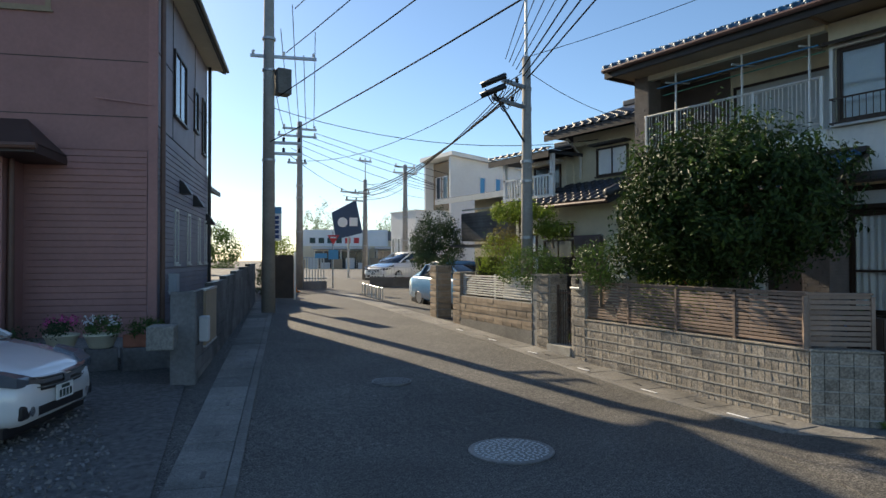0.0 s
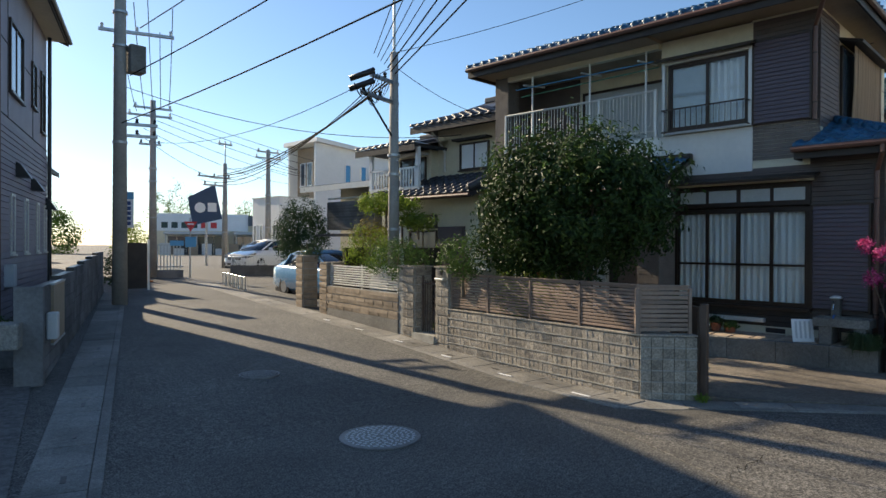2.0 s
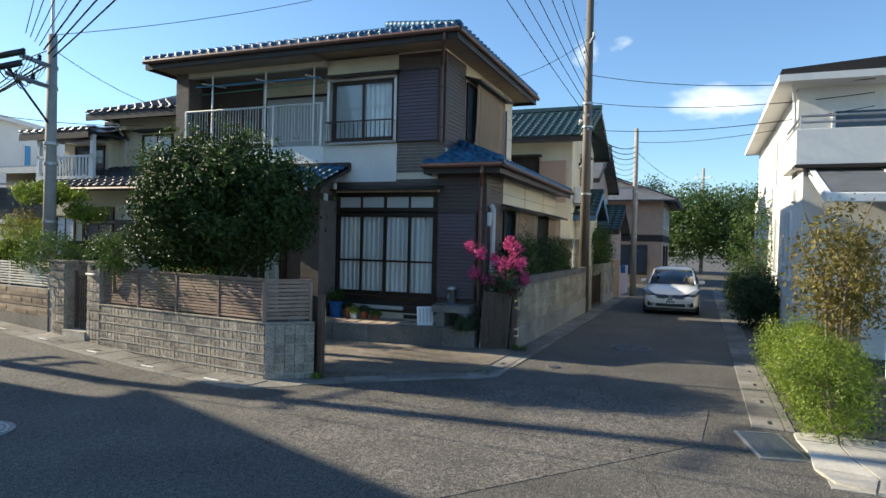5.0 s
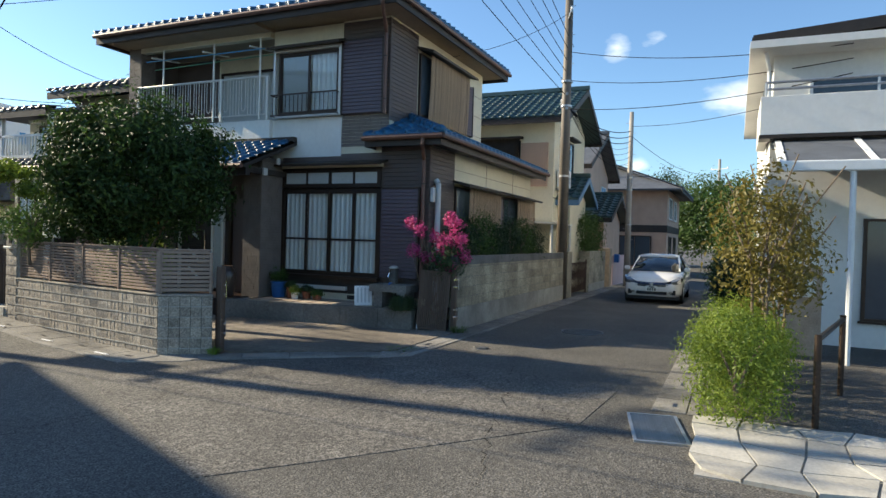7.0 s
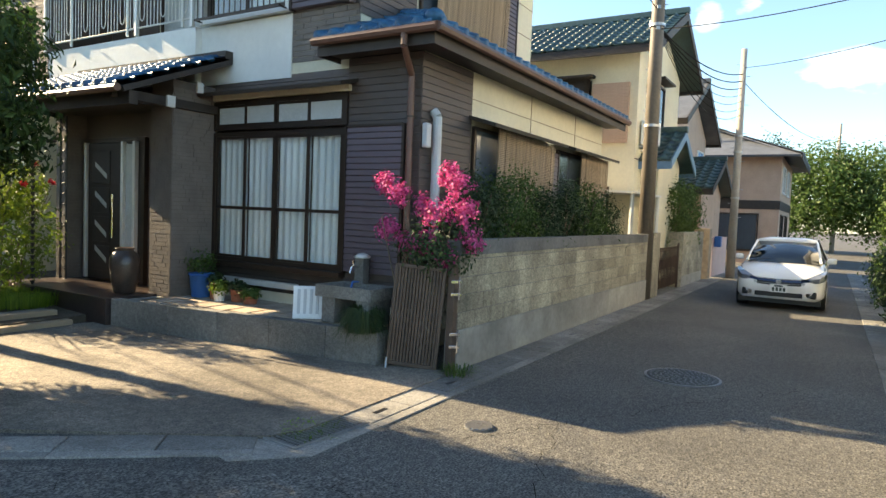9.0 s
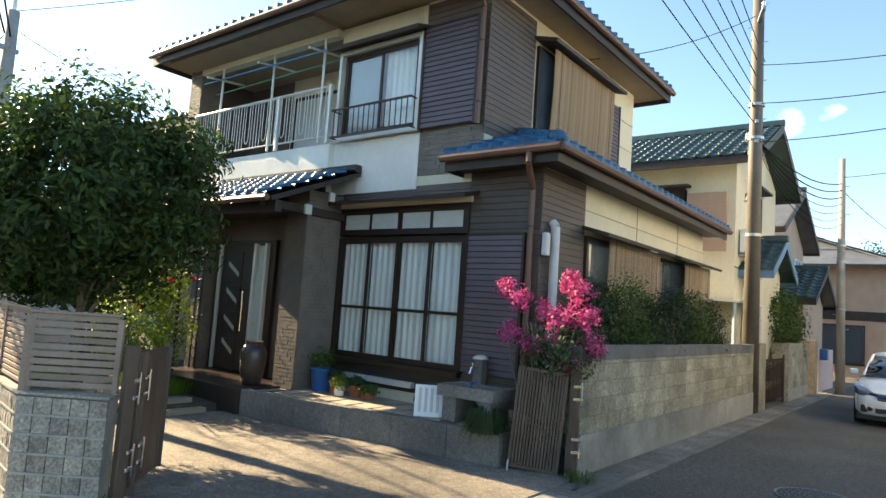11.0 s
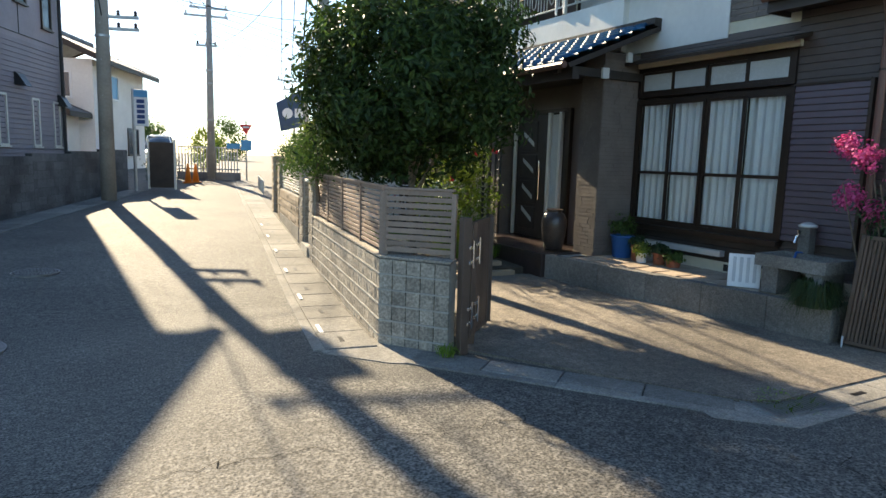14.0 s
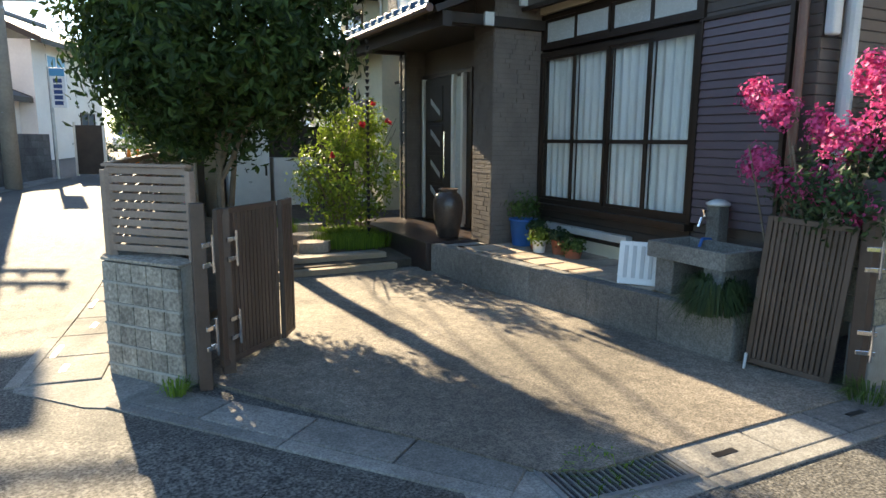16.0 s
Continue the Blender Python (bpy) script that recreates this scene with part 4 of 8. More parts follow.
# porch floor, steps, terrace in front of the window
structure("porch_floor", box(-1.5, -0.28, 2.84, 5.6, 0.0, 0.42, bevel=0.01), PORTILE, "dark brown tiled porch floor", "porch")
ter = thing("terrace", (-0.5, 1.0, 0), "raised concrete terrace edge paved with pinkish stone", "terrace", "", "structure")


def edge_x(y):
    """The terrace edge runs aslant, wider towards the porch."""
    return -0.84 - 0.145 * (y + 1.28)


for a, b in ((-1.28, -0.6), (-0.6, 0.2), (0.2, 1.0), (1.0, 1.8), (1.8, 2.83)):
    bm = prism([(edge_x(a), a + 0.003), (edge_x(a) + 0.15, a + 0.003), (edge_x(b) + 0.15, b - 0.003), (edge_x(b), b - 0.003)], -0.1, 0.41)
    bmesh.ops.bevel(bm, geom=bm.edges[:], offset=0.008, segments=2, profile=0.5, affect="EDGES")
    part("edge_wall", bm, CONCRETE, ter, "grey concrete block edging")
part("end_wall", box(-0.69, 0.0, -1.28, -1.14, -0.1, 0.41, bevel=0.012), CONCRETE, ter)
part("fill", prism([(edge_x(-1.14) + 0.15, -1.14), (0.02, -1.14), (0.02, 2.53), (-0.73, 2.53), (-0.73, 2.83), (edge_x(2.83) + 0.15, 2.83)], -0.1, 0.385), MORTAR, ter)
rng = random.Random(11)
y = -1.1
while y < 2.5:
    x = edge_x(y) + 0.16
    while x < -0.03:
        w, l = rng.uniform(0.22, 0.32), rng.uniform(0.3, 0.352)
        me = mesh_of(box(0.006, min(w, -0.02 - x), 0.006, min(l, 2.51 - y) - 0.004, 0, 0.025, bevel=0.004), SANDSTONE)
        piece("paving_stone", me, Matrix.Translation((x, y, 0.385)), ter)
        x += w
    y += 0.36
part("plinth", box(-0.03, 0.05, -1.15, 2.52, 0.2, 0.55), CREAM, house, "cream foundation strip")
bm = box(-0.036, -0.028, 0.35, 0.7, 0.43, 0.52)
part("vent", bm, CARDARK, house, "dark foundation vent")

# main window with lace curtains
def sliding_window(name, y0, y1, z0, z1, panes, rail, x, parent, frame_m=BRONZE, glass=GLASS, curtain=True, label=""):
    w = part(name, bmesh_frame(x - 0.05, x + 0.03, y0, y1, z0, z1, 0.055), frame_m, parent, label)
    pw = (y1 - y0 - 0.11) / panes
    for i in range(panes):
        a = y0 + 0.055 + i * pw
        off = 0.0 if i % 2 else -0.022
        bm = bmesh_frame(x - 0.03 + off, x - 0.005 + off, a, a + pw, z0 + 0.055, z1 - 0.055, 0.035)
        if rail:
            box(x - 0.032 + off, x - 0.003 + off, a + 0.03, a + pw - 0.03, rail - 0.022, rail + 0.022, bm)
        part("sash", bm, frame_m, w)
        pane = part("pane", box(x - 0.018 + off, x - 0.014 + off, a + 0.03, a + pw - 0.03, z0 + 0.085, z1 - 0.085), glass, w)
        pane.visible_shadow = False
    return w


def curtain(y0, y1, z0, z1, x, folds, parent, material=CURTAIN):
    bm = bmesh.new()
    rng = random.Random(int(y1 * 100))
    prev = None
    k = folds * 6
    for i in range(k + 1):
        y = y0 + (y1 - y0) * i / k
        o = 0.022 * math.sin(i * 2 * math.pi / 6 + 0.6 * math.sin(i * 0.7)) + rng.uniform(-0.003, 0.003)
        c = [bm.verts.new((x + o * (0.6 + 0.4 * j / 3), y + 0.004 * j * math.sin(i), z0 + (z1 - z0) * j / 3)) for j in range(4)]
        if prev:
            for j in range(3):
                bm.faces.new((prev[j], c[j], c[j + 1], prev[j + 1]))
        prev = c
    return part("curtain", bm, material, parent, "white lace curtain", True)


win = sliding_window("window", -0.06, 2.52, 0.93, 2.82, 4, 1.72, 0.02, house, label="wide dark-framed sliding window")
for a, b in ((0.0, 0.62), (0.63, 1.24), (1.25, 1.86), (1.87, 2.47)):
    curtain(a, b, 0.98, 2.78, 0.075, 5, win)
tr = sliding_window("transom_window", -0.06, 2.52, 2.86, 3.28, 4, None, 0.02, house, glass=FROST)
part("window_awning", slab([(-0.34, -0.2, 3.36), (-0.34, 2.62, 3.36), (0.02, 2.62, 3.46), (0.02, -0.2, 3.46)], 0.05), DARKWOOD, house)
part("awning_box", box(-0.05, 0.02, -0.1, 2.56, 3.3, 3.38), CREAM, house)
part("window_sill", box(-0.12, 0.02, -0.08, 2.54, 0.86, 0.93, bevel=0.006), BRONZE, house)
part("step_board", box(-0.13, -0.03, 0.7, 2.25, 0.62, 0.7, bevel=0.006), PALEMETAL, house, "pale board below the window")
boards(-0.01, -0.06, 2.52, 0.54, 0.87, 0.11, DARKWOOD, house)


def slatted_box(name, y0, y1, z0, z1, x, pitch, parent, face="x", material=SHUTTER):
    """A shutter case clad in horizontal slats."""
    bm = box(x - 0.07, x, y0, y1, z0, z1) if face == "x" else box(y0, y1, x - 0.07, x, z0, z1)
    ob = part(name, bm, material, parent)
    k = round((z1 - z0) / pitch)
    h = (z1 - z0) / k
    L = y1 - y0
    if face == "x":
        b2 = bmesh.new()
        prof = [(0, 0.004), (-0.02, 0.01), (-0.012, h - 0.004), (0, h - 0.002)]
        e = [[b2.verts.new((o, y, z)) for o, z in prof] for y in (0.02, L - 0.02)]
    else:
        b2 = bmesh.new()
        prof = [(0, 0.004), (-0.02, 0.01), (-0.012, h - 0.004), (0, h - 0.002)]
        e = [[b2.verts.new((y, o, z)) for o, z in prof] for y in (0.02, L - 0.02)]
    for j in range(3):
        b2.faces.new((e[0][j], e[1][j], e[1][j + 1], e[0][j + 1]))
    b2.faces.new(e[0])
    b2.faces.new(e[1][::-1])
    me = mesh_of(b2, material)
    for i in range(k):
        at = (x - 0.07, y0, z0 + i * h) if face == "x" else (y0, x - 0.07, z0 + i * h)
        o = new("slat", me)
        o.parent = ob
        o.location = Vector(at) - base_of(parent)
    bm = bmesh.new()
    if face == "x":
        for a, b in ((y0 - 0.02, y0 + 0.02), (y1 - 0.02, y1 + 0.02)):
            box(x - 0.1, x, a, b, z0 - 0.02, z1 + 0.02, bm)
        box(x - 0.1, x, y0 + 0.02, y1 - 0.02, z1, z1 + 0.03, bm)
    else:
        for a, b in ((y0 - 0.02, y0 + 0.02), (y1 - 0.02, y1 + 0.02)):
            box(a, b, x - 0.1, x, z0 - 0.02, z1 + 0.02, bm)
    part("edge", bm, BRONZE, ob)
    return ob


slatted_box("shutter_case", -1.0, -0.09, 0.95, 2.82, 0.012, 0.078, house)
slatted_box("shutter_case", -0.06, 0.95, 4.45, 6.02, 0.012, 0.08, house)
# upper window and its rail
uw = sliding_window("window", 1.03, 2.7, 4.5, 5.92, 2, None, 0.02, house, label="upper sliding window, one half frosted")
curtain(1.1, 1.85, 4.55, 5.85, 0.08, 6, uw)
part("frosted", box(0.025, 0.04, 1.87, 2.66, 4.55, 5.87), FROST, uw)
part("window_awning", slab([(-0.3, 0.92, 6.02), (-0.3, 2.85, 6.02), (0.02, 2.85, 6.12), (0.02, 0.92, 6.12)], 0.06), DARKWOOD, house)
part("window_case", bmesh_frame(-0.1, 0.0, 0.97, 2.8, 4.44, 5.98, 0.06), PALEMETAL, house)
wr = part("window_rail", box(-0.24, -0.21, 1.0, 2.75, 4.92, 4.95), BRONZE, house)
bm = bmesh.new()
for y in (1.0, 2.73):
    box(-0.24, -0.02, y, y + 0.02, 4.92, 4.94, bm)
    box(-0.24, -0.02, y, y + 0.02, 4.46, 4.48, bm)
box(-0.24, -0.21, 1.0, 2.75, 4.46, 4.49, bm)
part("rail_frame", bm, BRONZE, wr)
bal = mesh_of(box(-0.006, 0.006, -0.006, 0.006, 0, 0.44), BRONZE)
for i in range(15):
    o = new("baluster", bal)
    o.parent = wr
    o.location = Vector((-0.225, 1.08 + i * 0.115, 4.49)) - base_of(house)

# balcony
bc = thing("balcony_railing", (-0.1, 5.0, 4.42), "white painted steel balcony railing with upright and looped bars", "railing")
bm = rod((-0.14, 2.9, 5.42), (-0.14, 7.05, 5.42), 0.028, 0.028, 8)
rod((-0.14, 2.9, 4.55), (-0.14, 7.05, 4.55), 0.016, 0.016, 6, bm)
part("rail", bm, PALEMETAL, bc)
bar = mesh_of(rod((0, 0, 0), (0, 0, 0.86), 0.009, 0.009, 6), PALEMETAL)
loopb = bmesh.new()
tube([Vector((0, -0.06, 0.86)), Vector((0, -0.06, 0.2)), Vector((0, -0.04, 0.13)), Vector((0, 0, 0.1)), Vector((0, 0.04, 0.13)), Vector((0, 0.06, 0.2)), Vector((0, 0.06, 0.86))], 0.009, 6, loopb)
loopme = mesh_of(loopb, PALEMETAL)
for i in range(46):
    y = 2.96 + i * 0.089
    if i % 6 in (1,):
        piece("loop_bar", loopme, Matrix.Translation((-0.14, y + 0.044, 4.55)), bc)
    elif i % 6 != 2:
        piece("bar", bar, Matrix.Translation((-0.14, y, 4.55)), bc)
for y in (2.92, 4.3, 7.05):
    part("post", box(-0.17, -0.11, y - 0.03, y + 0.03, 4.42, 5.44, bevel=0.006), PALEMETAL, bc)
# laundry poles
lp_ = thing("laundry_rack", (-0.1, 4.8, 5.4), "white laundry pole brackets with a blue and a green pole", "laundry rack")
for y in (3.15, 4.55, 6.2):
    part("bracket", rod((-0.5, y, 6.02), (0.35, y, 6.12), 0.022, 0.022, 8, rod((-0.14, y, 4.44), (-0.14, y, 6.3), 0.024, 0.024, 8)), PALEMETAL, lp_)
part("pole", rod((-0.3, 2.9, 6.0), (-0.3, 6.6, 6.0), 0.014, 0.014, 8), SKYBLUE, lp_, "blue laundry pole")
part("pole", rod((0.05, 2.95, 5.96), (0.05, 6.7, 5.9), 0.012, 0.012, 8), mat("green_pole", (0.1, 0.35, 0.25), 0.4), lp_, "green laundry pole")
# balcony pier, back wall opening
part("balcony_pier", box(-0.12, 0.32, 7.0, 7.42, 3.6, 6.5), BRICKBROWN, house, "brown brick-patterned balcony pier")
stone_courses(-0.12, 7.0, 7.42, 4.0, 6.4, 0.06, 0.3, BRICKBROWN, house)
stone_courses(7.0, -0.12, 0.32, 4.0, 6.4, 0.06, 0.3, BRICKBROWN, house, "y")
part("balcony_window", bmesh_frame(1.2, 1.26, 3.0, 5.6, 4.45, 6.0, 0.06), BRONZE, house)
part("balcony_pane", box(1.235, 1.249, 3.06, 5.54, 4.5, 5.95), FROST, house)
part("balcony_side", box(0.3, 1.3, 7.2, 7.3, 3.6, 6.5), BROWN, house)
part("balcony_ceiling", box(-0.7, 1.25, 2.86, 7.3, 6.42, 6.5), SOFFIT, house)
part("balcony_wall", box(1.23, 1.249, 5.7, 7.2, 4.42, 6.4), BROWN, house)
part("beam", box(-0.14, 0.02, 2.86, 7.0, 6.3, 6.42), CREAM, house)

# upper roof: hipped, blue tiles, dark fascia and tan soffit
def tile_mesh(w, l, material, rib=0.055):
    """One interlocking tile: a shallow dish and a rolled edge, running down along -x."""
    bm = bmesh.new()
    prof = [(0.0, 0.012), (w * 0.3, 0.0), (w * 0.55, 0.006), (w * 0.66, rib * 0.75), (w * 0.8, rib), (w * 0.94, rib * 0.7), (w * 1.02, 0.012)]
    rows_ = []
    for x, dz in ((0.0, 0.03), (-l * 0.5, 0.045), (-l * 1.06, 0.06)):
        rows_.append([bm.verts.new((x, y, z + dz)) for y, z in prof])
    rows_.append([bm.verts.new((-l * 1.06, y, z * 0.5 + 0.01)) for y, z in prof])
    for a, b in zip(rows_[:-1], rows_[1:]):
        for i in range(len(prof) - 1):
            bm.faces.new((a[i], a[i + 1], b[i + 1], b[i]))
    return mesh_of(bm, material, True)


def tile_field(parent, eave_a, eave_b, up, rows, material, w=0.26, l=0.28, clip=None, joined=False, name="roof_tile", start=0):
    """Tiles in rows: eave from a to b, rising along up (a vector one tile row long)."""
    a, b, up = Vector(eave_a), Vector(eave_b), Vector(up)
    d = (b - a)
    n = max(1, round(d.length / w))
    d.normalize()
    ww = (Vector(eave_b) - a).length / n
    u = up.normalized()
    nrm = d.cross(u)
    if nrm.z < 0:
        nrm = -nrm
    me = tile_mesh(ww, l, material)
    made = []
    for r in range(start, rows):
        for i in range(n):
            p = a + d * (i * ww) + up * (r + 1)
            c = p + d * ww * 0.5 - up * 0.5
            if clip and not clip(c):
                continue
            # columns of the frame: x is uphill, y along the eave, z out of the roof
            m = Matrix(((u.x, d.x, nrm.x, p.x), (u.y, d.y, nrm.y, p.y), (u.z, d.z, nrm.z, p.z), (0, 0, 0, 1)))
            made.append(m)
    if joined:
        vs, fs = [], []
        base = base_of(parent)
        vv = [v.co.copy() for v in me.vertices]
        ff = [list(p.vertices) for p in me.polygons]
        for m in made:
            k = len(vs)
            vs += [tuple(m @ v - base) for v in vv]
            fs += [[i + k for i in f] for f in ff]
        mj = bpy.data.meshes.new("tiles")
        mj.from_pydata(vs, [], fs)
        mj.materials.append(material)
        for p in mj.polygons:
            p.use_smooth = True
        ob = new("roof_tiles", mj)
        ob.parent = parent
        return tagged(ob, kind="stuff")
    for m in made:
        piece(name, me, m, parent)
    cap = mesh_of(lathe([(0.02, -0.03), (0.046, -0.026), (0.05, 0.0), (0.04, 0.016), (0.012, 0.026)], (0, 0, 0), 12), material, True)
    for m in made:
        if abs((m.translation - a - up).dot(u)) < 0.02:
            at = m @ Vector((-l - 0.012, ww * 0.8, 0.012))
            piece("tile_cap", cap, Matrix.Translation(at) @ (-u).to_track_quat("Z", "Y").to_matrix().to_4x4(), parent)


EA = 6.52
RX0, RX1, RY0, RY1 = -0.85, 5.9, -0.78, 7.75
roof = thing("upper_roof", (2.5, 3.5, EA), "hipped upper roof of blue glazed tiles with dark fascia", "roof")
part("soffit", box(RX0 + 0.03, RX1 - 0.03, RY0 + 0.03, RY1 - 0.03, EA - 0.03, EA), SOFFIT, roof)
bm = bmesh.new()
box(RX0, RX0 + 0.035, RY0, RY1, EA - 0.12, EA + 0.1, bm)
box(RX1 - 0.035, RX1, RY0, RY1, EA - 0.12, EA + 0.1, bm)
box(RX0 + 0.035, RX1 - 0.035, RY0, RY0 + 0.035, EA - 0.12, EA + 0.1, bm)
box(RX0 + 0.035, RX1 - 0.035, RY1 - 0.035, RY1, EA - 0.12, EA + 0.1, bm)
part("fascia", bm, DARKWOOD, roof)
RXC, RZ = (RX0 + RX1) / 2, EA + 0.1 + 0.42 * (RX1 - RX0) / 2
half = (RX1 - RX0) / 2
bm = bmesh.new()
c = [(RX0, RY0, EA + 0.1), (RX1, RY0, EA + 0.1), (RX1, RY1, EA + 0.1), (RX0, RY1, EA + 0.1)]
r0, r1 = (RXC, RY0 + half, RZ), (RXC, RY1 - half, RZ)
vs = [bm.verts.new(p) for p in c + [r0, r1]]
for q in ((0, 1, 4), (1, 2, 5, 4), (2, 3, 5), (3, 0, 4, 5), (3, 2, 1, 0)):
    bm.faces.new([vs[i] for i in q])
part("deck", bm, TILE_BLUE, roof)
slope = Vector((1, 0, 0.42)).normalized()
tile_field(roof, (RX0 - 0.03, RY0, EA + 0.1), (RX0 - 0.03, RY1, EA + 0.1), slope * 0.28, 3, TILE_BLUE, clip=lambda q: q.y - RY0 > (q.x - RX0) - 0.1 and RY1 - q.y > (q.x - RX0) - 0.1)
tile_field(roof, (RX1, RY0 - 0.03, EA + 0.1), (RX0, RY0 - 0.03, EA + 0.1), Vector((0, 1, 0.42)).normalized() * 0.28, 3, TILE_BLUE, clip=lambda q: q.x - RX0 > (q.y - RY0) - 0.1 and RX1 - q.x > (q.y - RY0) - 0.1)
hipb = bmesh.new()
for i in range(14):
    t = i / 14
    p = Vector(c[0]).lerp(Vector(r0), t) + Vector((0, 0, 0.06))
    q = Vector(c[0]).lerp(Vector(r0), t + 0.075) + Vector((0, 0, 0.07))
    rod(p, q, 0.1, 0.085, 8, hipb)
part("hip_ridge", hipb, TILE_BLUE, roof, smooth=True)
bm = bmesh.new()
tube([Vector((RX0 - 0.06, RY1, EA + 0.06)), Vector((RX0 - 0.06, RY0 - 0.06, EA + 0.06)), Vector((RX1, RY0 - 0.06, EA + 0.06))], 0.055, 8, bm)
part("gutter", bm, GUTTER, roof, "brown rain gutter")

# lower roof over the lane side room
LE = 3.86
lroof = thing("lower_roof", (3.4, -1.0, LE), "low blue glazed tile roof over the lane side room", "roof")
LX0, LX1, LY0 = -0.42, 7.3, -1.62
k_ = 0.42
top = LE + k_ * (HY0 - LY0)
bm = bmesh.new()
hx = LX0 + (HY0 - LY0)
slab([(LX0, LY0, LE), (LX1, LY0, LE), (LX1, HY0, top), (hx, HY0, top)], 0.06, bm)
slab([(LX0, LY0, LE), (hx, HY0, top), (0.05, HY0, LE + k_ * (0.05 - LX0)), (0.05, 0.12, LE + k_ * (0.05 - LX0)), (LX0, 0.12, LE)], 0.06, bm)
part("deck", bm, TILE_BLUE, lroof)
part("soffit", prism([(LX0 + 0.05, LY0 + 0.05), (LX1 - 0.05, LY0 + 0.05), (LX1 - 0.05, EY), (0.02, EY), (0.02, 0.1), (LX0 + 0.05, 0.1)], LE - 0.14, LE - 0.1), DARKWOOD, lroof)
bm = bmesh.new()
box(LX0, LX0 + 0.03, LY0, 0.12, LE - 0.2, LE - 0.02, bm)
box(LX0 + 0.03, LX1, LY0, LY0 + 0.03, LE - 0.2, LE - 0.02, bm)
box(LX0 + 0.03, 0.0, 0.09, 0.12, LE - 0.2, LE - 0.02, bm)
part("fascia", bm, DARKWOOD, lroof)
tile_field(lroof, (LX1, LY0 - 0.04, LE), (LX0, LY0 - 0.04, LE), Vector((0, 1, k_)).normalized() * 0.28, 6, TILE_BLUE, clip=lambda q: q.x - LX0 > (q.y - LY0) - 0.12 and q.y < HY0 - 0.05)
tile_field(lroof, (LX0 - 0.04, LY0, LE), (LX0 - 0.04, 0.12, LE), Vector((1, 0, k_)).normalized() * 0.28, 5, TILE_BLUE, clip=lambda q: q.y - LY0 > (q.x - LX0) - 0.12 and (q.y < HY0 or q.x < -0.12) and q.x < hx)
hipb = bmesh.new()
for i in range(9):
    t = i / 9
    a_, b_ = Vector((LX0, LY0, LE)), Vector((hx, HY0, top))
    rod(a_.lerp(b_, t) + Vector((0, 0, 0.07)), a_.lerp(b_, t + 0.12) + Vector((0, 0, 0.085)), 0.1, 0.085, 8, hipb)
part("hip_ridge", hipb, TILE_BLUE, lroof, smooth=True)
hb = bmesh.new()
bmesh.ops.create_uvsphere(hb, u_segments=14, v_segments=8, radius=0.12, matrix=Matrix.Translation((LX0 + 0.03, LY0 + 0.03, LE + 0.1)) @ Matrix.Diagonal((1, 1, 0.8, 1)))
part("hip_end", hb, TILE_BLUE, lroof, smooth=True)
bm = bmesh.new()
tube([Vector((LX0 - 0.07, 0.14, LE - 0.03)), Vector((LX0 - 0.07, LY0 - 0.07, LE - 0.03)), Vector((LX1, LY0 - 0.07, LE - 0.03))], 0.055, 8, bm)
part("gutter", bm, GUTTER, lroof, "brown rain gutter")
dp = thing("downpipe", (-0.1, -1.1, 2), "brown downpipe on the house corner", "pipe")
part("pipe", tube([Vector((LX0 - 0.07, -1.25, LE - 0.06)), Vector((LX0 - 0.07, -1.25, LE - 0.2)), Vector((-0.09, -1.1, LE - 0.45)), Vector((-0.09, -1.1, 0.4))], 0.04, 10), GUTTER, dp)
dp2 = thing("downpipe", (-0.1, -0.15, 5), "brown downpipe on the upper corner", "pipe")
part("pipe", tube([Vector((RX0 - 0.05, -0.5, EA)), Vector((RX0 - 0.05, -0.5, EA - 0.12)), Vector((-0.08, -0.13, EA - 0.4)), Vector((-0.08, -0.13, 4.4))], 0.04, 10), GUTTER, dp2)
for z in (0.9, 1.9, 2.9):
    part("clamp", lathe([(0.047, 0), (0.047, 0.025)], (-0.09, -1.1, z), 12), BRONZE, dp)
for z in (4.7, 5.6):
    part("clamp", lathe([(0.047, 0), (0.047, 0.025)], (-0.08, -0.13, z), 12), BRONZE, dp2)
gp_ = thing("meter_pipe", (0.3, -1.3, 1.5), "pale grey plastic conduit on the lane side wall", "pipe")
part("pipe", tube([Vector((0.25, EY - 0.08, 0.3)), Vector((0.25, EY - 0.08, 2.95)), Vector((0.25, EY - 0.02, 3.02))], 0.06, 12), GREYP, gp_)
part("box", box(-0.01, 0.1, EY - 0.1, EY - 0.02, 2.55, 2.85, bevel=0.02), GREYP, gp_)

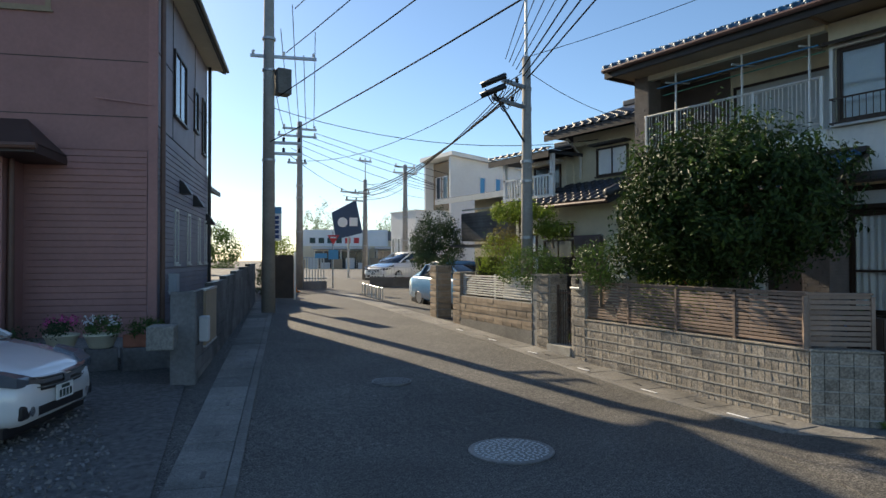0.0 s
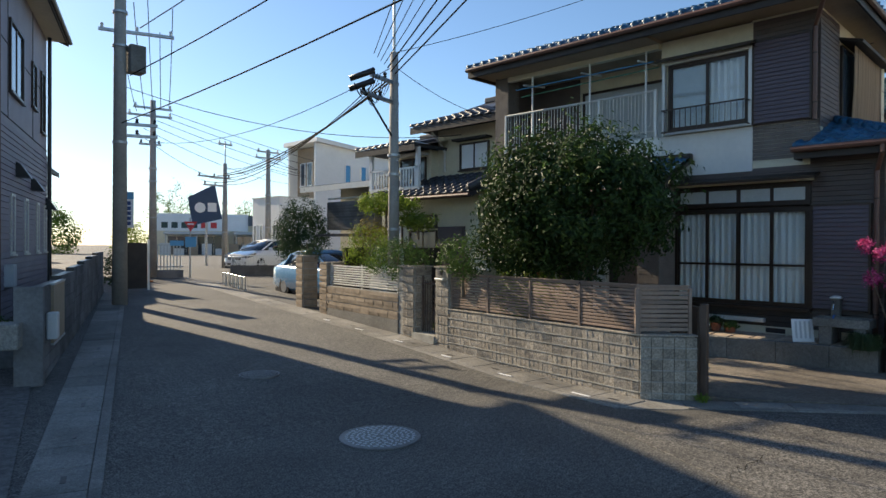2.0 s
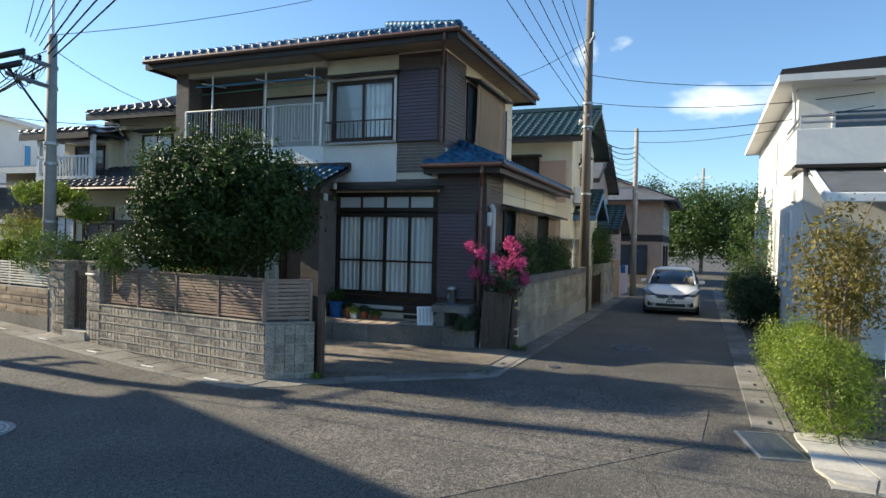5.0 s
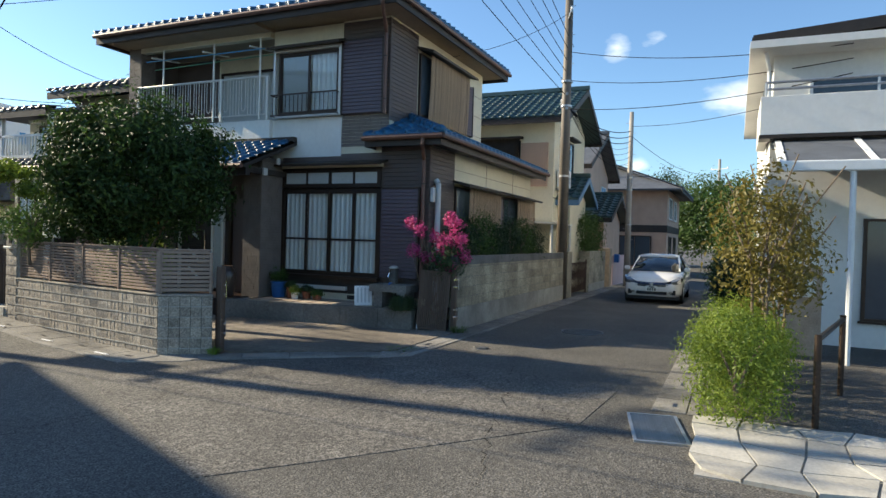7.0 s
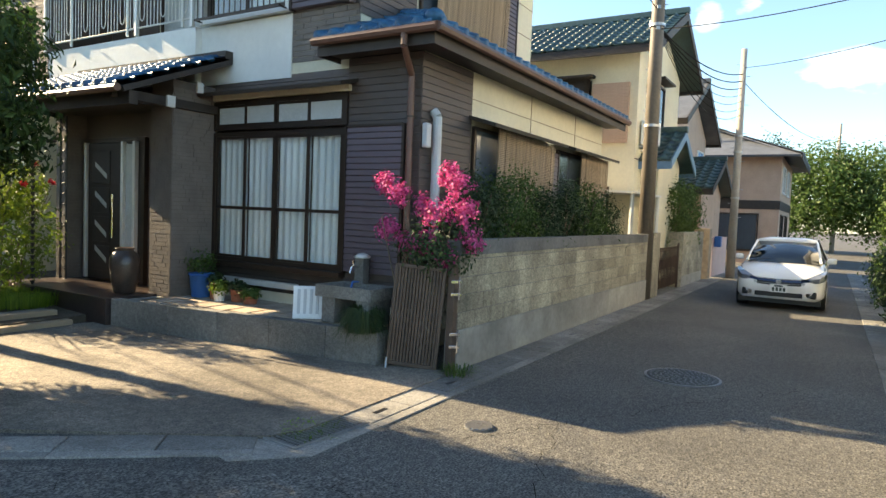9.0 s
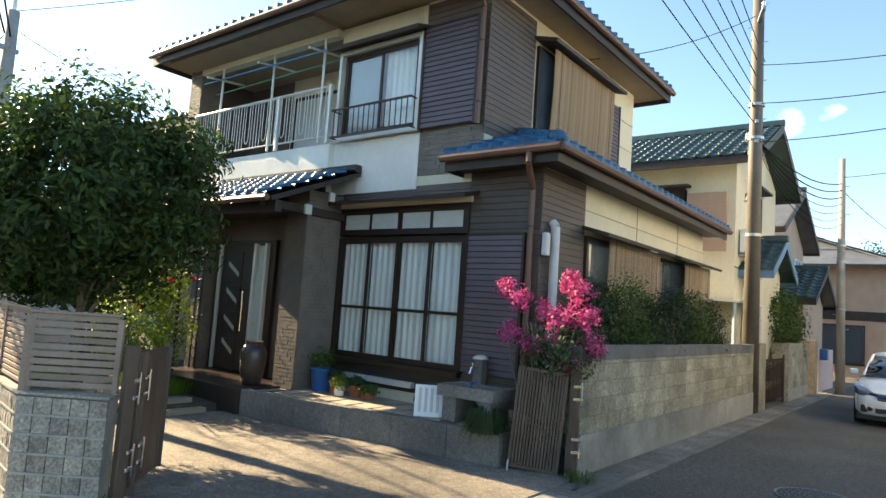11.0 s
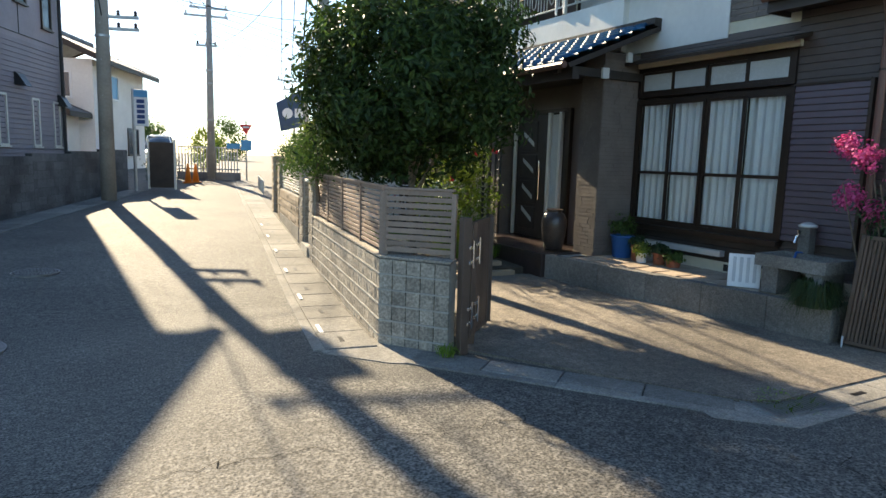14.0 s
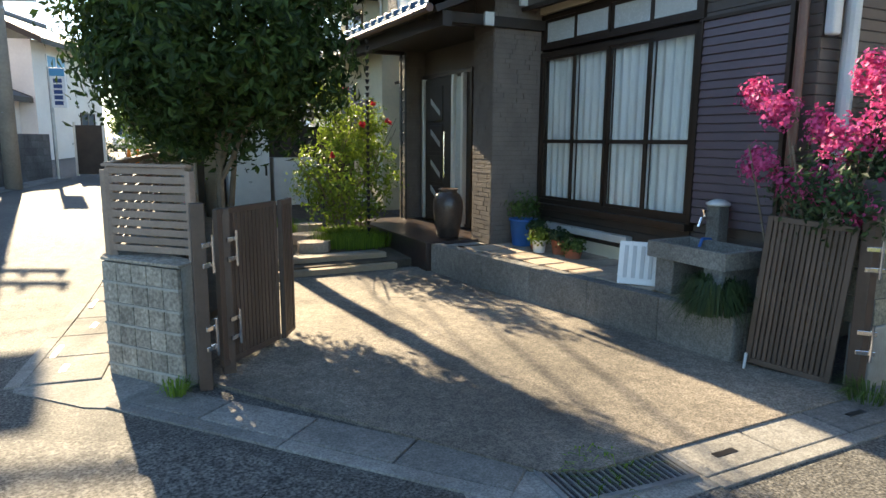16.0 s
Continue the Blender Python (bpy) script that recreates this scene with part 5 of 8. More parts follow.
# blinds and small awnings on the lane side
def lane_window(x0, x1, z0, z1, y, blind_from, parent, group):
    w = part("window", box(x0, x1, y - 0.05, y, z0, z1), BRONZE, parent)
    part("pane", box(x0 + 0.05, x1 - 0.05, y - 0.056, y - 0.051, z0 + 0.05, z1 - 0.05), DARKPANE, w)
    part("window_awning", slab([(x0 - 0.1, y - 0.42, z1 + 0.02), (x1 + 0.1, y - 0.42, z1 + 0.02), (x1 + 0.1, y, z1 + 0.14), (x0 - 0.1, y, z1 + 0.14)], 0.05), DARKWOOD, parent)
    b = thing("reed_blind", ((blind_from + x1) / 2, y - 0.3, z1), "brown woven reed blind hanging before a window", "blind", group)
    reed = mesh_of(rod((0, 0, 0), (x1 - blind_from, 0, 0), 0.012, 0.012, 5), BLIND)
    k = int((z1 - z0 + 0.1) / 0.026)
    for i in range(k):
        t = i / k
        bow = 0.1 * math.sin(t * 2.4)
        piece("reed", reed, Matrix.Translation((blind_from, y - 0.2 + 0.07 * t - bow * 0.3, z1 - i * 0.026)), b)
    bm = bmesh.new()
    for x in (blind_from + 0.2, x1 - 0.2):
        rod((x, y - 0.225, z1), (x, y - 0.21, z0 - 0.1), 0.004, 0.004, 4, bm)
    part("cord", bm, TRUNK, b)


lane_window(1.3, 3.9, 1.85, 2.98, EY + 0.012, 1.75, house, "reed blinds")
lane_window(4.45, 6.95, 1.85, 2.98, EY + 0.012, 5.3, house, "reed blinds")
slatted_box("shutter_case", 3.95, 4.4, 1.85, 2.9, EY + 0.012, 0.08, house, "y")
lane_window(1.35, 3.95, 4.62, 6.05, HY0 + 0.012, 1.6, house, "reed blinds")
slatted_box("shutter_case", 4.0, 4.5, 4.62, 5.95, HY0 + 0.012, 0.08, house, "y")

# porch roof
pe = thing("porch_roof", (-0.8, 3.6, 3.4), "blue glazed tile porch roof on dark beams", "roof")
PX0, PX1, PY0, PY1, PZ0, PZ1 = -1.72, 0.0, 2.16, 6.0, 3.2, 3.9
up = Vector((PX1 - PX0, 0, PZ1 - PZ0))
part("deck", slab([(PX0, PY0, PZ0), (PX0, PY1, PZ0), (PX1, PY1, PZ1), (PX1, PY0, PZ1)], 0.07), DARKWOOD, pe)
tile_field(pe, (PX0 - 0.04, PY0, PZ0 + 0.0), (PX0 - 0.04, PY1, PZ0 + 0.0), up.normalized() * 0.265, 7, TILE_BLUE, clip=lambda q: q.x < -0.02)
bm = bmesh.new()
box(PX0 + 0.12, PX0 + 0.24, PY0 + 0.05, PY1 - 0.1, PZ0 - 0.2, PZ0 - 0.03, bm)
for y in (PY0 + 0.3, PY1 - 0.5):
    box(PX0 + 0.05, 0.0, y, y + 0.12, PZ0 - 0.1, PZ0 + 0.02, bm)
part("beam", bm, DARKWOOD, pe)
part("ridge", box(-0.14, 0.02, PY0, PY1, PZ1 - 0.02, PZ1 + 0.1), DARKWOOD, pe)
part("ceiling", box(PX0 + 0.24, -0.0, 2.98, PY1 - 0.1, PZ0 - 0.05, PZ0), DARKWOOD, pe)
bm = bmesh.new()
box(-1.05, -0.93, 2.2, 2.24, 3.05, 3.2, bm)
box(-0.5, -0.4, 2.3, 2.34, 3.34, 3.48, bm)
part("beam_end", bm, PALEMETAL, pe, "pale beam end caps")
part("gutter", rod((PX0 - 0.07, PY0, PZ0 - 0.03), (PX0 - 0.07, PY1, PZ0 - 0.03), 0.05, 0.05, 8), GUTTER, pe)
ch = thing("rain_chain", (-1.72, 4.3, 1.7), "dark cup rain chain hanging from the porch gutter", "rain chain")
cup = mesh_of(lathe([(0.012, 0), (0.03, 0.05), (0.034, 0.06), (0.02, 0.055)], (0, 0, 0), 8), CARDARK)
for i in range(33):
    piece("cup", cup, Matrix.Translation((-1.79, 4.15, 0.15 + i * 0.09)), ch)

# left part of the front behind the tree
slatted_box("shutter_case", 5.95, 6.35, 0.9, 2.7, 0.29, 0.08, house)
lw_ = sliding_window("window", 6.4, 7.2, 0.9, 2.7, 2, None, 0.3, house, glass=FROST)
part("window_awning", slab([(-0.1, 5.3, 2.82), (-0.1, 7.2, 2.82), (0.3, 7.2, 2.95), (0.3, 5.3, 2.95)], 0.05), DARKWOOD, house)

# ---- helpers for the houses round the corner ----
def frame_at(o, d, n):
    """A local frame on a wall: x along d, y out along n, z up."""
    d, n = Vector((*d, 0)).normalized(), Vector((*n, 0)).normalized()
    return Matrix(((d.x, n.x, 0, o[0]), (d.y, n.y, 0, o[1]), (0, 0, 1, o[2] if len(o) > 2 else 0), (0, 0, 0, 1)))


def lpart(name, bm, material, parent, F, label="", smooth=False):
    bm.transform(F)
    return part(name, bm, material, parent, label, smooth)


def siding(parent, F, s0, s1, z0, z1, pitch, material, label=""):
    """Lapped boards on a wall frame."""
    k = max(1, round((z1 - z0) / pitch))
    h = (z1 - z0) / k
    bm = bmesh.new()
    for i in range(k):
        a = z0 + i * h
        prof = [(0.0, a), (0.03, a + 0.001), (0.024, a + h - 0.016), (0.002, a + h - 0.012), (0.0, a + h)]
        ends = [[bm.verts.new((s, o, z)) for o, z in prof] for s in (s0, s1)]
        for j in range(len(prof) - 1):
            bm.faces.new((ends[0][j], ends[1][j], ends[1][j + 1], ends[0][j + 1]))
        bm.faces.new(ends[0])
        bm.faces.new(ends[1][::-1])
    return lpart("siding", bm, material, parent, F, label)


def wall_window(parent, F, s0, s1, z0, z1, frame_m=BRONZE, pane_m=DARKPANE, split=1, awning=None, rail=False, t=0.05):
    """A window on a wall frame: frame, sill, panes, mullions."""
    bm = bmesh.new()
    box(s0, s0 + t, -0.02, 0.05, z0, z1, bm)
    box(s1 - t, s1, -0.02, 0.05, z0, z1, bm)
    box(s0 + t, s1 - t, -0.02, 0.05, z0, z0 + t, bm)
    box(s0 + t, s1 - t, -0.02, 0.05, z1 - t, z1, bm)
    w = lpart("window", bm, frame_m, parent, F)
    pw = (s1 - s0 - 2 * t) / split
    for i in range(split):
        a = s0 + t + i * pw
        lpart("pane", box(a + 0.02, a + pw - 0.02, 0.008, 0.016, z0 + t, z1 - t), pane_m, w, F)
        lpart("sash", box(a - 0.01, a + 0.02, 0.004, 0.032, z0 + t, z1 - t), frame_m, w, F)
    lpart("window_sill", box(s0 - 0.04, s1 + 0.04, 0.0, 0.08, z0 - 0.04, z0 - 0.002), frame_m, w, F)
    if awning:
        lpart("window_awning", box(s0 - 0.1, s1 + 0.1, 0.0, 0.3, z1 + 0.06, z1 + 0.12, bevel=0.01), awning, parent, F)
    if rail:
        r = lpart("window_rail", box(s0, s1, 0.16, 0.19, z0 + 0.4, z0 + 0.43), PALEMETAL, parent, F)
        me = mesh_of(box(-0.01, 0.01, 0.16, 0.18, z0 - 0.05, z0 + 0.4), PALEMETAL)
        k = max(2, int((s1 - s0) / 0.14))
        for i in range(k + 1):
            o = new("baluster", me)
            o.parent = r
            o.matrix_basis = Matrix.Translation(-base_of(r)) @ F @ Matrix.Translation((s0 + (s1 - s0) * i / k, 0, 0))
    return w


def gable_roof(name, label, F, s0, s1, o0, o1, z, pitch, tile, fascia=DARKWOOD, tiles=True, hip=False):
    """A roof whose ridge runs along the local x axis over the rectangle s0..s1, o0..o1."""
    c = F @ Vector(((s0 + s1) / 2, (o0 + o1) / 2, z))
    t = thing(name, c, label, "roof")
    half = (o1 - o0) / 2
    zr = z + pitch * half
    om = (o0 + o1) / 2
    ins = half if hip else 0.0
    A = [Vector((s0, o0, z)), Vector((s1, o0, z)), Vector((s1 - ins, om, zr)), Vector((s0 + ins, om, zr))]
    B = [Vector((s0, o1, z)), Vector((s1, o1, z)), Vector((s1 - ins, om, zr)), Vector((s0 + ins, om, zr))]
    bm = slab(A, 0.1)
    slab(B, 0.1, bm)
    if hip:
        slab([A[0], B[0], A[3]], 0.1, bm)
        slab([A[1], B[1], A[2]], 0.1, bm)
    lpart("deck", bm, tile, t, F)
    bm = bmesh.new()
    for o in (o0, o1):
        box(s0, s1, o - 0.02, o + 0.02, z - 0.2, z - 0.01, bm)
    lpart("fascia", bm, fascia, t, F)
    if not hip:
        for s in (s0, s1):
            for e in (A, B):
                b = e[0] if s == s0 else e[1]
                r = e[3] if s == s0 else e[2]
                bb = bmesh.new()
                q = [b + Vector((0, 0, 0.03)), r + Vector((0, 0, 0.03)), r + Vector((0, 0, -0.2)), b + Vector((0, 0, -0.2))]
                vs_ = [bb.verts.new(p + Vector((dx, 0, 0))) for dx in (-0.02, 0.02) for p in q]
                for f in ((0, 1, 2, 3), (7, 6, 5, 4), (0, 4, 5, 1), (1, 5, 6, 2), (2, 6, 7, 3), (3, 7, 4, 0)):
                    bb.faces.new([vs_[i] for i in f])
                lpart("barge_board", bb, fascia, t, F)
    if tiles:
        rows = int(math.hypot(half, zr - z) / 0.3)
        for e in (A, B):
            a, b = F @ e[0], F @ e[1]
            up = (F.to_3x3() @ (e[3] - e[0] - Vector((ins, 0, 0)))).normalized()
            mid = (a + b) / 2
            axis = (b - a).normalized()
            span = (b - a).length / 2
            run = (F.to_3x3() @ Vector((0, e[3].y - e[0].y, 0))).normalized()
            clip = (lambda q, mid=mid, axis=axis, span=span, run=run: abs((q - mid).dot(axis)) < span - (q - mid).dot(run)) if hip else None
            tile_field(t, a, b, up * 0.3, rows, tile, w=0.3, l=0.3, joined=True, clip=clip)
    lpart("ridge", box(s0 + ins - 0.05, s1 - ins + 0.05, om - 0.09, om + 0.09, zr - 0.02, zr + 0.16, bevel=0.03), tile, t, F)
    return t


def gable_wall(parent, F, s0, s1, o0, o1, z, pitch, material):
    """The wall triangle under a gable whose ridge runs along local x, at both ends."""
    om = (o0 + o1) / 2
    zr = z + pitch * (o1 - o0) / 2
    bm = bmesh.new()
    lo = [bm.verts.new((s, o, zz)) for s in (s0, s1) for o, zz in ((o0, z), (o1, z), (om, zr))]
    for f in ((0, 1, 2), (5, 4, 3), (0, 3, 4, 1), (1, 4, 5, 2), (2, 5, 3, 0)):
        bm.faces.new([lo[i] for i in f])
    return lpart("gable", bm, material, parent, F)


# ---- pink house across the street ----
C0 = Vector((-10.7, 10.4, 0))
FS = frame_at(C0, LD[:2], LN[:2])
FF = frame_at(C0, (-LN)[:2], (-LD)[:2])
ph = thing("pink_house", (C0.x - 1, C0.y + 4, 0.3), "two-storey house with pink and lavender-grey lap siding", "house")
SL, FLEN, PE = 6.9, 8.0, 7.75
lpart("wall", box(0.0, SL, -FLEN, 0.0, -0.3, PE), GREYSIDE, ph, FS, "lavender-grey side wall")
lpart("wall", box(0.0, FLEN, 0.001, 0.03, 4.1, PE), PINK, ph, FF, "pink front wall")
siding(ph, FF, 0.16, FLEN, 0.2, 4.6, 0.125, PINK)
lpart("corner_trim", box(-0.03, 0.14, 0.0, 0.06, 0.2, PE), PINK, ph, FF)
siding(ph, FS, 0.05, SL, 0.3, 4.5, 0.125, GREYSIDE)
bm = bmesh.new()
for z in (4.62, 6.1):
    box(0.05, SL, 0.0, 0.012, z, z + 0.02, bm)
for s in (1.6, 4.6):
    box(s, s + 0.015, 0.0, 0.012, 4.64, PE, bm)
lpart("panel_joint", bm, DARKROOM, ph, FS)
bm = bmesh.new()
for z in (4.75, 5.85):
    box(0.16, FLEN, 0.03, 0.036, z, z + 0.015, bm)
lpart("panel_joint", bm, DARKROOM, ph, FF)
for s, w in ((1.75, 0.42), (3.35, 0.42), (5.0, 0.4), (6.2, 0.4)):
    wall_window(ph, FS, s, s + w, 1.85, 3.1, PALEMETAL, DARKPANE)
for s, w, a, b in ((1.7, 1.5, 5.2, 6.7), (4.4, 0.6, 5.4, 6.5), (5.8, 0.55, 5.0, 6.6)):
    wall_window(ph, FS, s, s + w, a, b, BRONZE, DARKPANE, 2 if w > 1 else 1)
for s, z in ((2.3, 3.5), (4.2, 3.35), (6.5, 3.0)):
    b2 = bmesh.new()
    vs_ = [b2.verts.new(p) for p in ((s, 0, z), (s + 0.32, 0, z), (s + 0.32, 0.3, z - 0.02), (s, 0.3, z - 0.02), (s, 0, z + 0.34), (s + 0.32, 0, z + 0.34), (s + 0.32, 0.12, z + 0.26), (s, 0.12, z + 0.26))]
    for f in ((0, 1, 2, 3), (4, 7, 6, 5), (3, 2, 6, 7), (0, 3, 7, 4), (1, 5, 6, 2), (0, 4, 5, 1)):
        b2.faces.new([vs_[i] for i in f])
    lpart("vent_hood", b2, CARDARK, ph, FS, "black vent hood")
wall_window(ph, FF, 1.9, 4.4, 6.75, 7.7, SOFFIT, CURTAIN, 2, t=0.08)
lpart("downpipe", rod((0.12, 0.1, 0.2), (0.12, 0.1, PE), 0.05, 0.05, 10), GUTTER, ph, FS, "brown downpipe at the corner")
lpart("downpipe", rod((SL - 0.2, 0.1, 0.2), (SL - 0.2, 0.1, PE), 0.05, 0.05, 10), CARDARK, ph, FS)
lpart("conduit", tube([Vector((0.08, 0.08, 5.0)), Vector((1.1, 0.08, 5.1))], 0.012, 6), PINK, ph, FF)
lpart("meter_box", box(1.1, 1.5, 0.0, 0.18, 1.2, 1.65, bevel=0.02), GREYP, ph, FS, "pale grey meter box")
pr_ = gable_roof("pink_house_roof", "dark roof with a deep pale soffit and dark gutter on the pink house", FS, -0.7, SL + 0.2, -FLEN - 0.8, 0.5, PE + 0.1, 0.4, TILE_DARK, tiles=False)
lpart("soffit", box(-0.65, SL + 0.16, -FLEN - 0.7, 0.46, PE - 0.02, PE + 0.02), CREAM, pr_, FS)
lpart("gutter", rod((-0.7, 0.56, PE), (SL + 0.2, 0.56, PE), 0.06, 0.06, 8), CARDARK, pr_, FS)
lpart("porch_wall", box(2.35, 5.0, 0.0, 0.9, 0.1, 3.85), PINK, ph, FF)
siding(ph, frame_at(FF @ Vector((2.35, 0.9, 0)), (-LN)[:2], (-LD)[:2]), 0.0, 0.75, 0.15, 3.8, 0.125, PINK)
pd = lpart("door", box(3.15, 4.2, 0.86, 0.93, 0.25, 3.1, bevel=0.01), DARKWOOD, ph, FF, "dark entrance door")
lpart("door_handle", box(3.25, 3.33, 0.93, 0.98, 1.3, 1.55, bevel=0.01), CHROME, pd, FF)
lpart("downpipe", rod((2.28, 0.72, 0.2), (2.28, 0.72, 3.9), 0.07, 0.05, 10), GUTTER, ph, FF)
bm = slab([(1.6, 1.6, 3.95), (5.4, 1.6, 3.95), (5.0, 0.0, 4.65), (2.3, 0.0, 4.65)], 0.08)
slab([(1.6, 1.6, 3.95), (2.3, 0.0, 4.65), (1.6, 0.0, 3.95)], 0.08, bm)
box(1.6, 5.4, 0.0, 1.58, 3.78, 3.92, bm)
lpart("porch_roof", bm, mat("dark_brown_porch_roof", (0.05, 0.032, 0.028), 0.5, var=0.15, scale=4), ph, FF, "small dark porch roof with a brown gutter")
lpart("gutter", rod((1.55, 1.62, 3.88), (5.4, 1.62, 3.88), 0.06, 0.05, 8), GUTTER, ph, FF)
structure("porch_step", sheet([tuple((FF @ Vector(v))[:2]) for v in ((0.0, 0.05, 0), (5.0, 0.05, 0), (5.0, 2.3, 0), (0.0, 2.3, 0))], 0.1, thick=0.2), CONCRETE, "concrete step before the pink house", "step")


def planter(at, r, h, material, flower, leaf, label, long_=0.0, seed=1):
    t = thing("planter", at, label, "planter", "planters by the pink house")
    if long_:
        b = box(-long_ / 2, long_ / 2, -r, r, 0, h, bevel=0.02)
        b.transform(Matrix.Translation(at) @ Matrix.Rotation(-0.37, 4, "Z"))
        part("pot", b, material, t)
    else:
        part("pot", lathe([(r * 0.6, 0), (r * 0.72, h * 0.1), (r, h * 0.85), (r * 1.06, h * 0.88), (r * 1.06, h), (r * 0.9, h), (r * 0.86, h * 0.9)], at, 20), material, t, smooth=True)
    top = (at[0], at[1], at[2] + h + 0.08)
    rad = (max(r * 1.15, long_ * 0.5), r * 1.3, 0.16)
    crown("plant", t, top, rad, 40, 26, 0.045, 0.05, leaf, seed, shell=0.3, low=-0.4)
    if flower:
        crown("flower", t, (top[0], top[1], top[2] + 0.05), rad, 30, 8, 0.025, 0.04, flower, seed + 9, aspect=0.9, shell=0.85, low=0.0)
    return t


GARDEN = Vector((-11.2, 7.75, 0))
for k, (dx, dy, r, h, m_, fl, lf_, lab, lg) in enumerate((
        (0.0, 0.0, 0.16, 0.2, TERRA, None, LEAF_MID, "terracotta trough of yellow-green succulents on a concrete block", 0.75),
        (-0.68, 0.2, 0.24, 0.22, CREAM, WHITEFLOWER, LEAF_MID, "cream pot of white flowers", 0),
        (-1.2, 0.45, 0.24, 0.22, CREAM, PINKFLOWER, LEAF_DEEP, "cream pot of pink and white flowers", 0))):
    p = (GARDEN.x + dx, GARDEN.y + dy, rise(GARDEN.y) + 0.34)
    bl = thing("support_block", (p[0], p[1], 0), "weathered grey concrete block under a planter", "block", "planter blocks")
    w = 0.42 if lg else 0.22
    part("block", box(p[0] - w, p[0] + w, p[1] - 0.16, p[1] + 0.16, 0.05, p[2] - 0.002, bevel=0.01), BLOCK_DARK, bl)
    planter(p, r, h, m_, fl, lf_, lab, lg, k + 3)
sh = thing("low_shrub", (GARDEN.x - 1.9, GARDEN.y + 0.8, 0.2), "dark low shrub beside the pink house steps", "shrub")
crown("foliage", sh, (GARDEN.x - 1.9, GARDEN.y + 0.8, 0.55), (0.4, 0.4, 0.35), 60, 30, 0.06, 0.06, LEAF_DEEP, 5)

# ---- the neighbour's cream house ----
FB = frame_at((0.9, 8.3), (0, 1), (-1, 0))
hb_ = thing("cream_house", (3, 12, 0.4), "two-storey cream house with black glazed roof tiles", "house")
lpart("wall", box(0, 2.3, -6, 0, 0, 5.6), CREAM, hb_, FB, "cream near wall")
lpart("wall", box(2.3, 4.2, -6, 0.3, 0, 5.0), CREAM, hb_, FB)
lpart("lower_wall", box(-0.2, 3.9, 0.0, 0.9, 0, 3.6), CREAM, hb_, FB)
wall_window(hb_, FB, 0.2, 1.35, 4.3, 5.1, BRONZE, CURTAIN, 2, DARKWOOD)
wall_window(hb_, frame_at((0.6, 8.3), (0, 1), (-1, 0)), 2.5, 3.7, 4.0, 4.8, BRONZE, DARKPANE, 2, WHITE)
FB2 = frame_at((0.0, 8.3), (0, 1), (-1, 0))
wall_window(hb_, FB2, 1.4, 2.6, 1.4, 2.5, BRONZE, DARKPANE, 2)
wall_window(hb_, FB2, 1.4, 2.6, 2.6, 2.95, BRONZE, DARKPANE, 2)
sc_ = lpart("shutter_case", box(0.3, 1.3, 0.0, 0.09, 1.35, 2.6), SHUTTER, hb_, FB2, "purple-brown shutter case")
me = mesh_of(box(0.32, 1.28, 0.09, 0.105, 0.01, 0.07), SHUTTER)
for i in range(14):
    o = new("slat", me)
    o.parent = sc_
    o.matrix_basis = Matrix.Translation(-base_of(sc_)) @ FB2 @ Matrix.Translation((0, 0, 1.38 + i * 0.086))
wall_window(hb_, FB2, 2.9, 3.7, 1.6, 2.7, BRONZE, CURTAIN, 2)
lpart("balcony", box(1.9, 4.2, 0.3, 1.2, 3.5, 3.82), WHITE, hb_, FB, "white balcony parapet")
brail = lpart("balcony_rail", box(1.9, 4.2, 1.14, 1.2, 4.34, 4.4), WHITEP, hb_, FB)
me = mesh_of(box(-0.02, 0.02, 1.15, 1.19, 3.82, 4.34), WHITEP)
for i in range(18):
    o = new("baluster", me)
    o.parent = brail
    o.matrix_basis = Matrix.Translation(-base_of(brail)) @ FB @ Matrix.Translation((1.95 + i * 0.129, 0, 0))
for a in (1.92, 4.06):
    lpart("balcony_post", box(a, a + 0.12, 1.1, 1.2, 3.82, 5.0), WHITEP, hb_, FB)
lpart("downpipe", tube([Vector((1.95, 0.62, 5.45)), Vector((1.95, 0.2, 5.1)), Vector((1.95, 0.06, 4.9)), Vector((1.95, 0.06, 4.3))], 0.035, 8), PALEMETAL, hb_, FB)
gable_roof("cream_house_roof", "upper hipped roof of black glazed tiles next door", FB, -0.7, 2.75, -6.0, 0.75, 5.65, 0.38, TILE_DARK, hip=True)
gable_roof("cream_house_roof", "second roof of black glazed tiles over the neighbour's balcony", FB, 1.9, 4.7, -5.5, 1.35, 5.05, 0.25, TILE_DARK, hip=True)
lr_ = thing("lean_to_roof", (0.2, 11, 3.9), "lower lean-to roof of black glazed tiles with a heavy hip ridge", "roof")
q0, q1, q2, q3 = FB @ Vector((-0.6, 1.7, 3.45)), FB @ Vector((3.8, 1.7, 3.45)), FB @ Vector((3.8, 0.0, 4.15)), FB @ Vector((-0.6, 0.0, 4.15))
part("deck", slab([q0, q1, q2, q3], 0.12), TILE_DARK, lr_)
tile_field(lr_, q0, q1, (q3 - q0).normalized() * 0.3, 6, TILE_DARK, w=0.3, l=0.3, joined=True)
part("hip_ridge", tube([q0 + Vector((0, 0.05, 0.12)), q3 + Vector((0, 0.05, 0.14))], 0.12, 8), TILE_DARK, lr_, smooth=True)
part("ridge_end", lathe([(0.05, 0.0), (0.15, 0.03), (0.17, 0.14), (0.12, 0.26), (0.05, 0.34)], q3 + Vector((-0.1, 0.05, 0.1)), 14), TILE_DARK, lr_, "heavy ornamental ridge end tile", True)
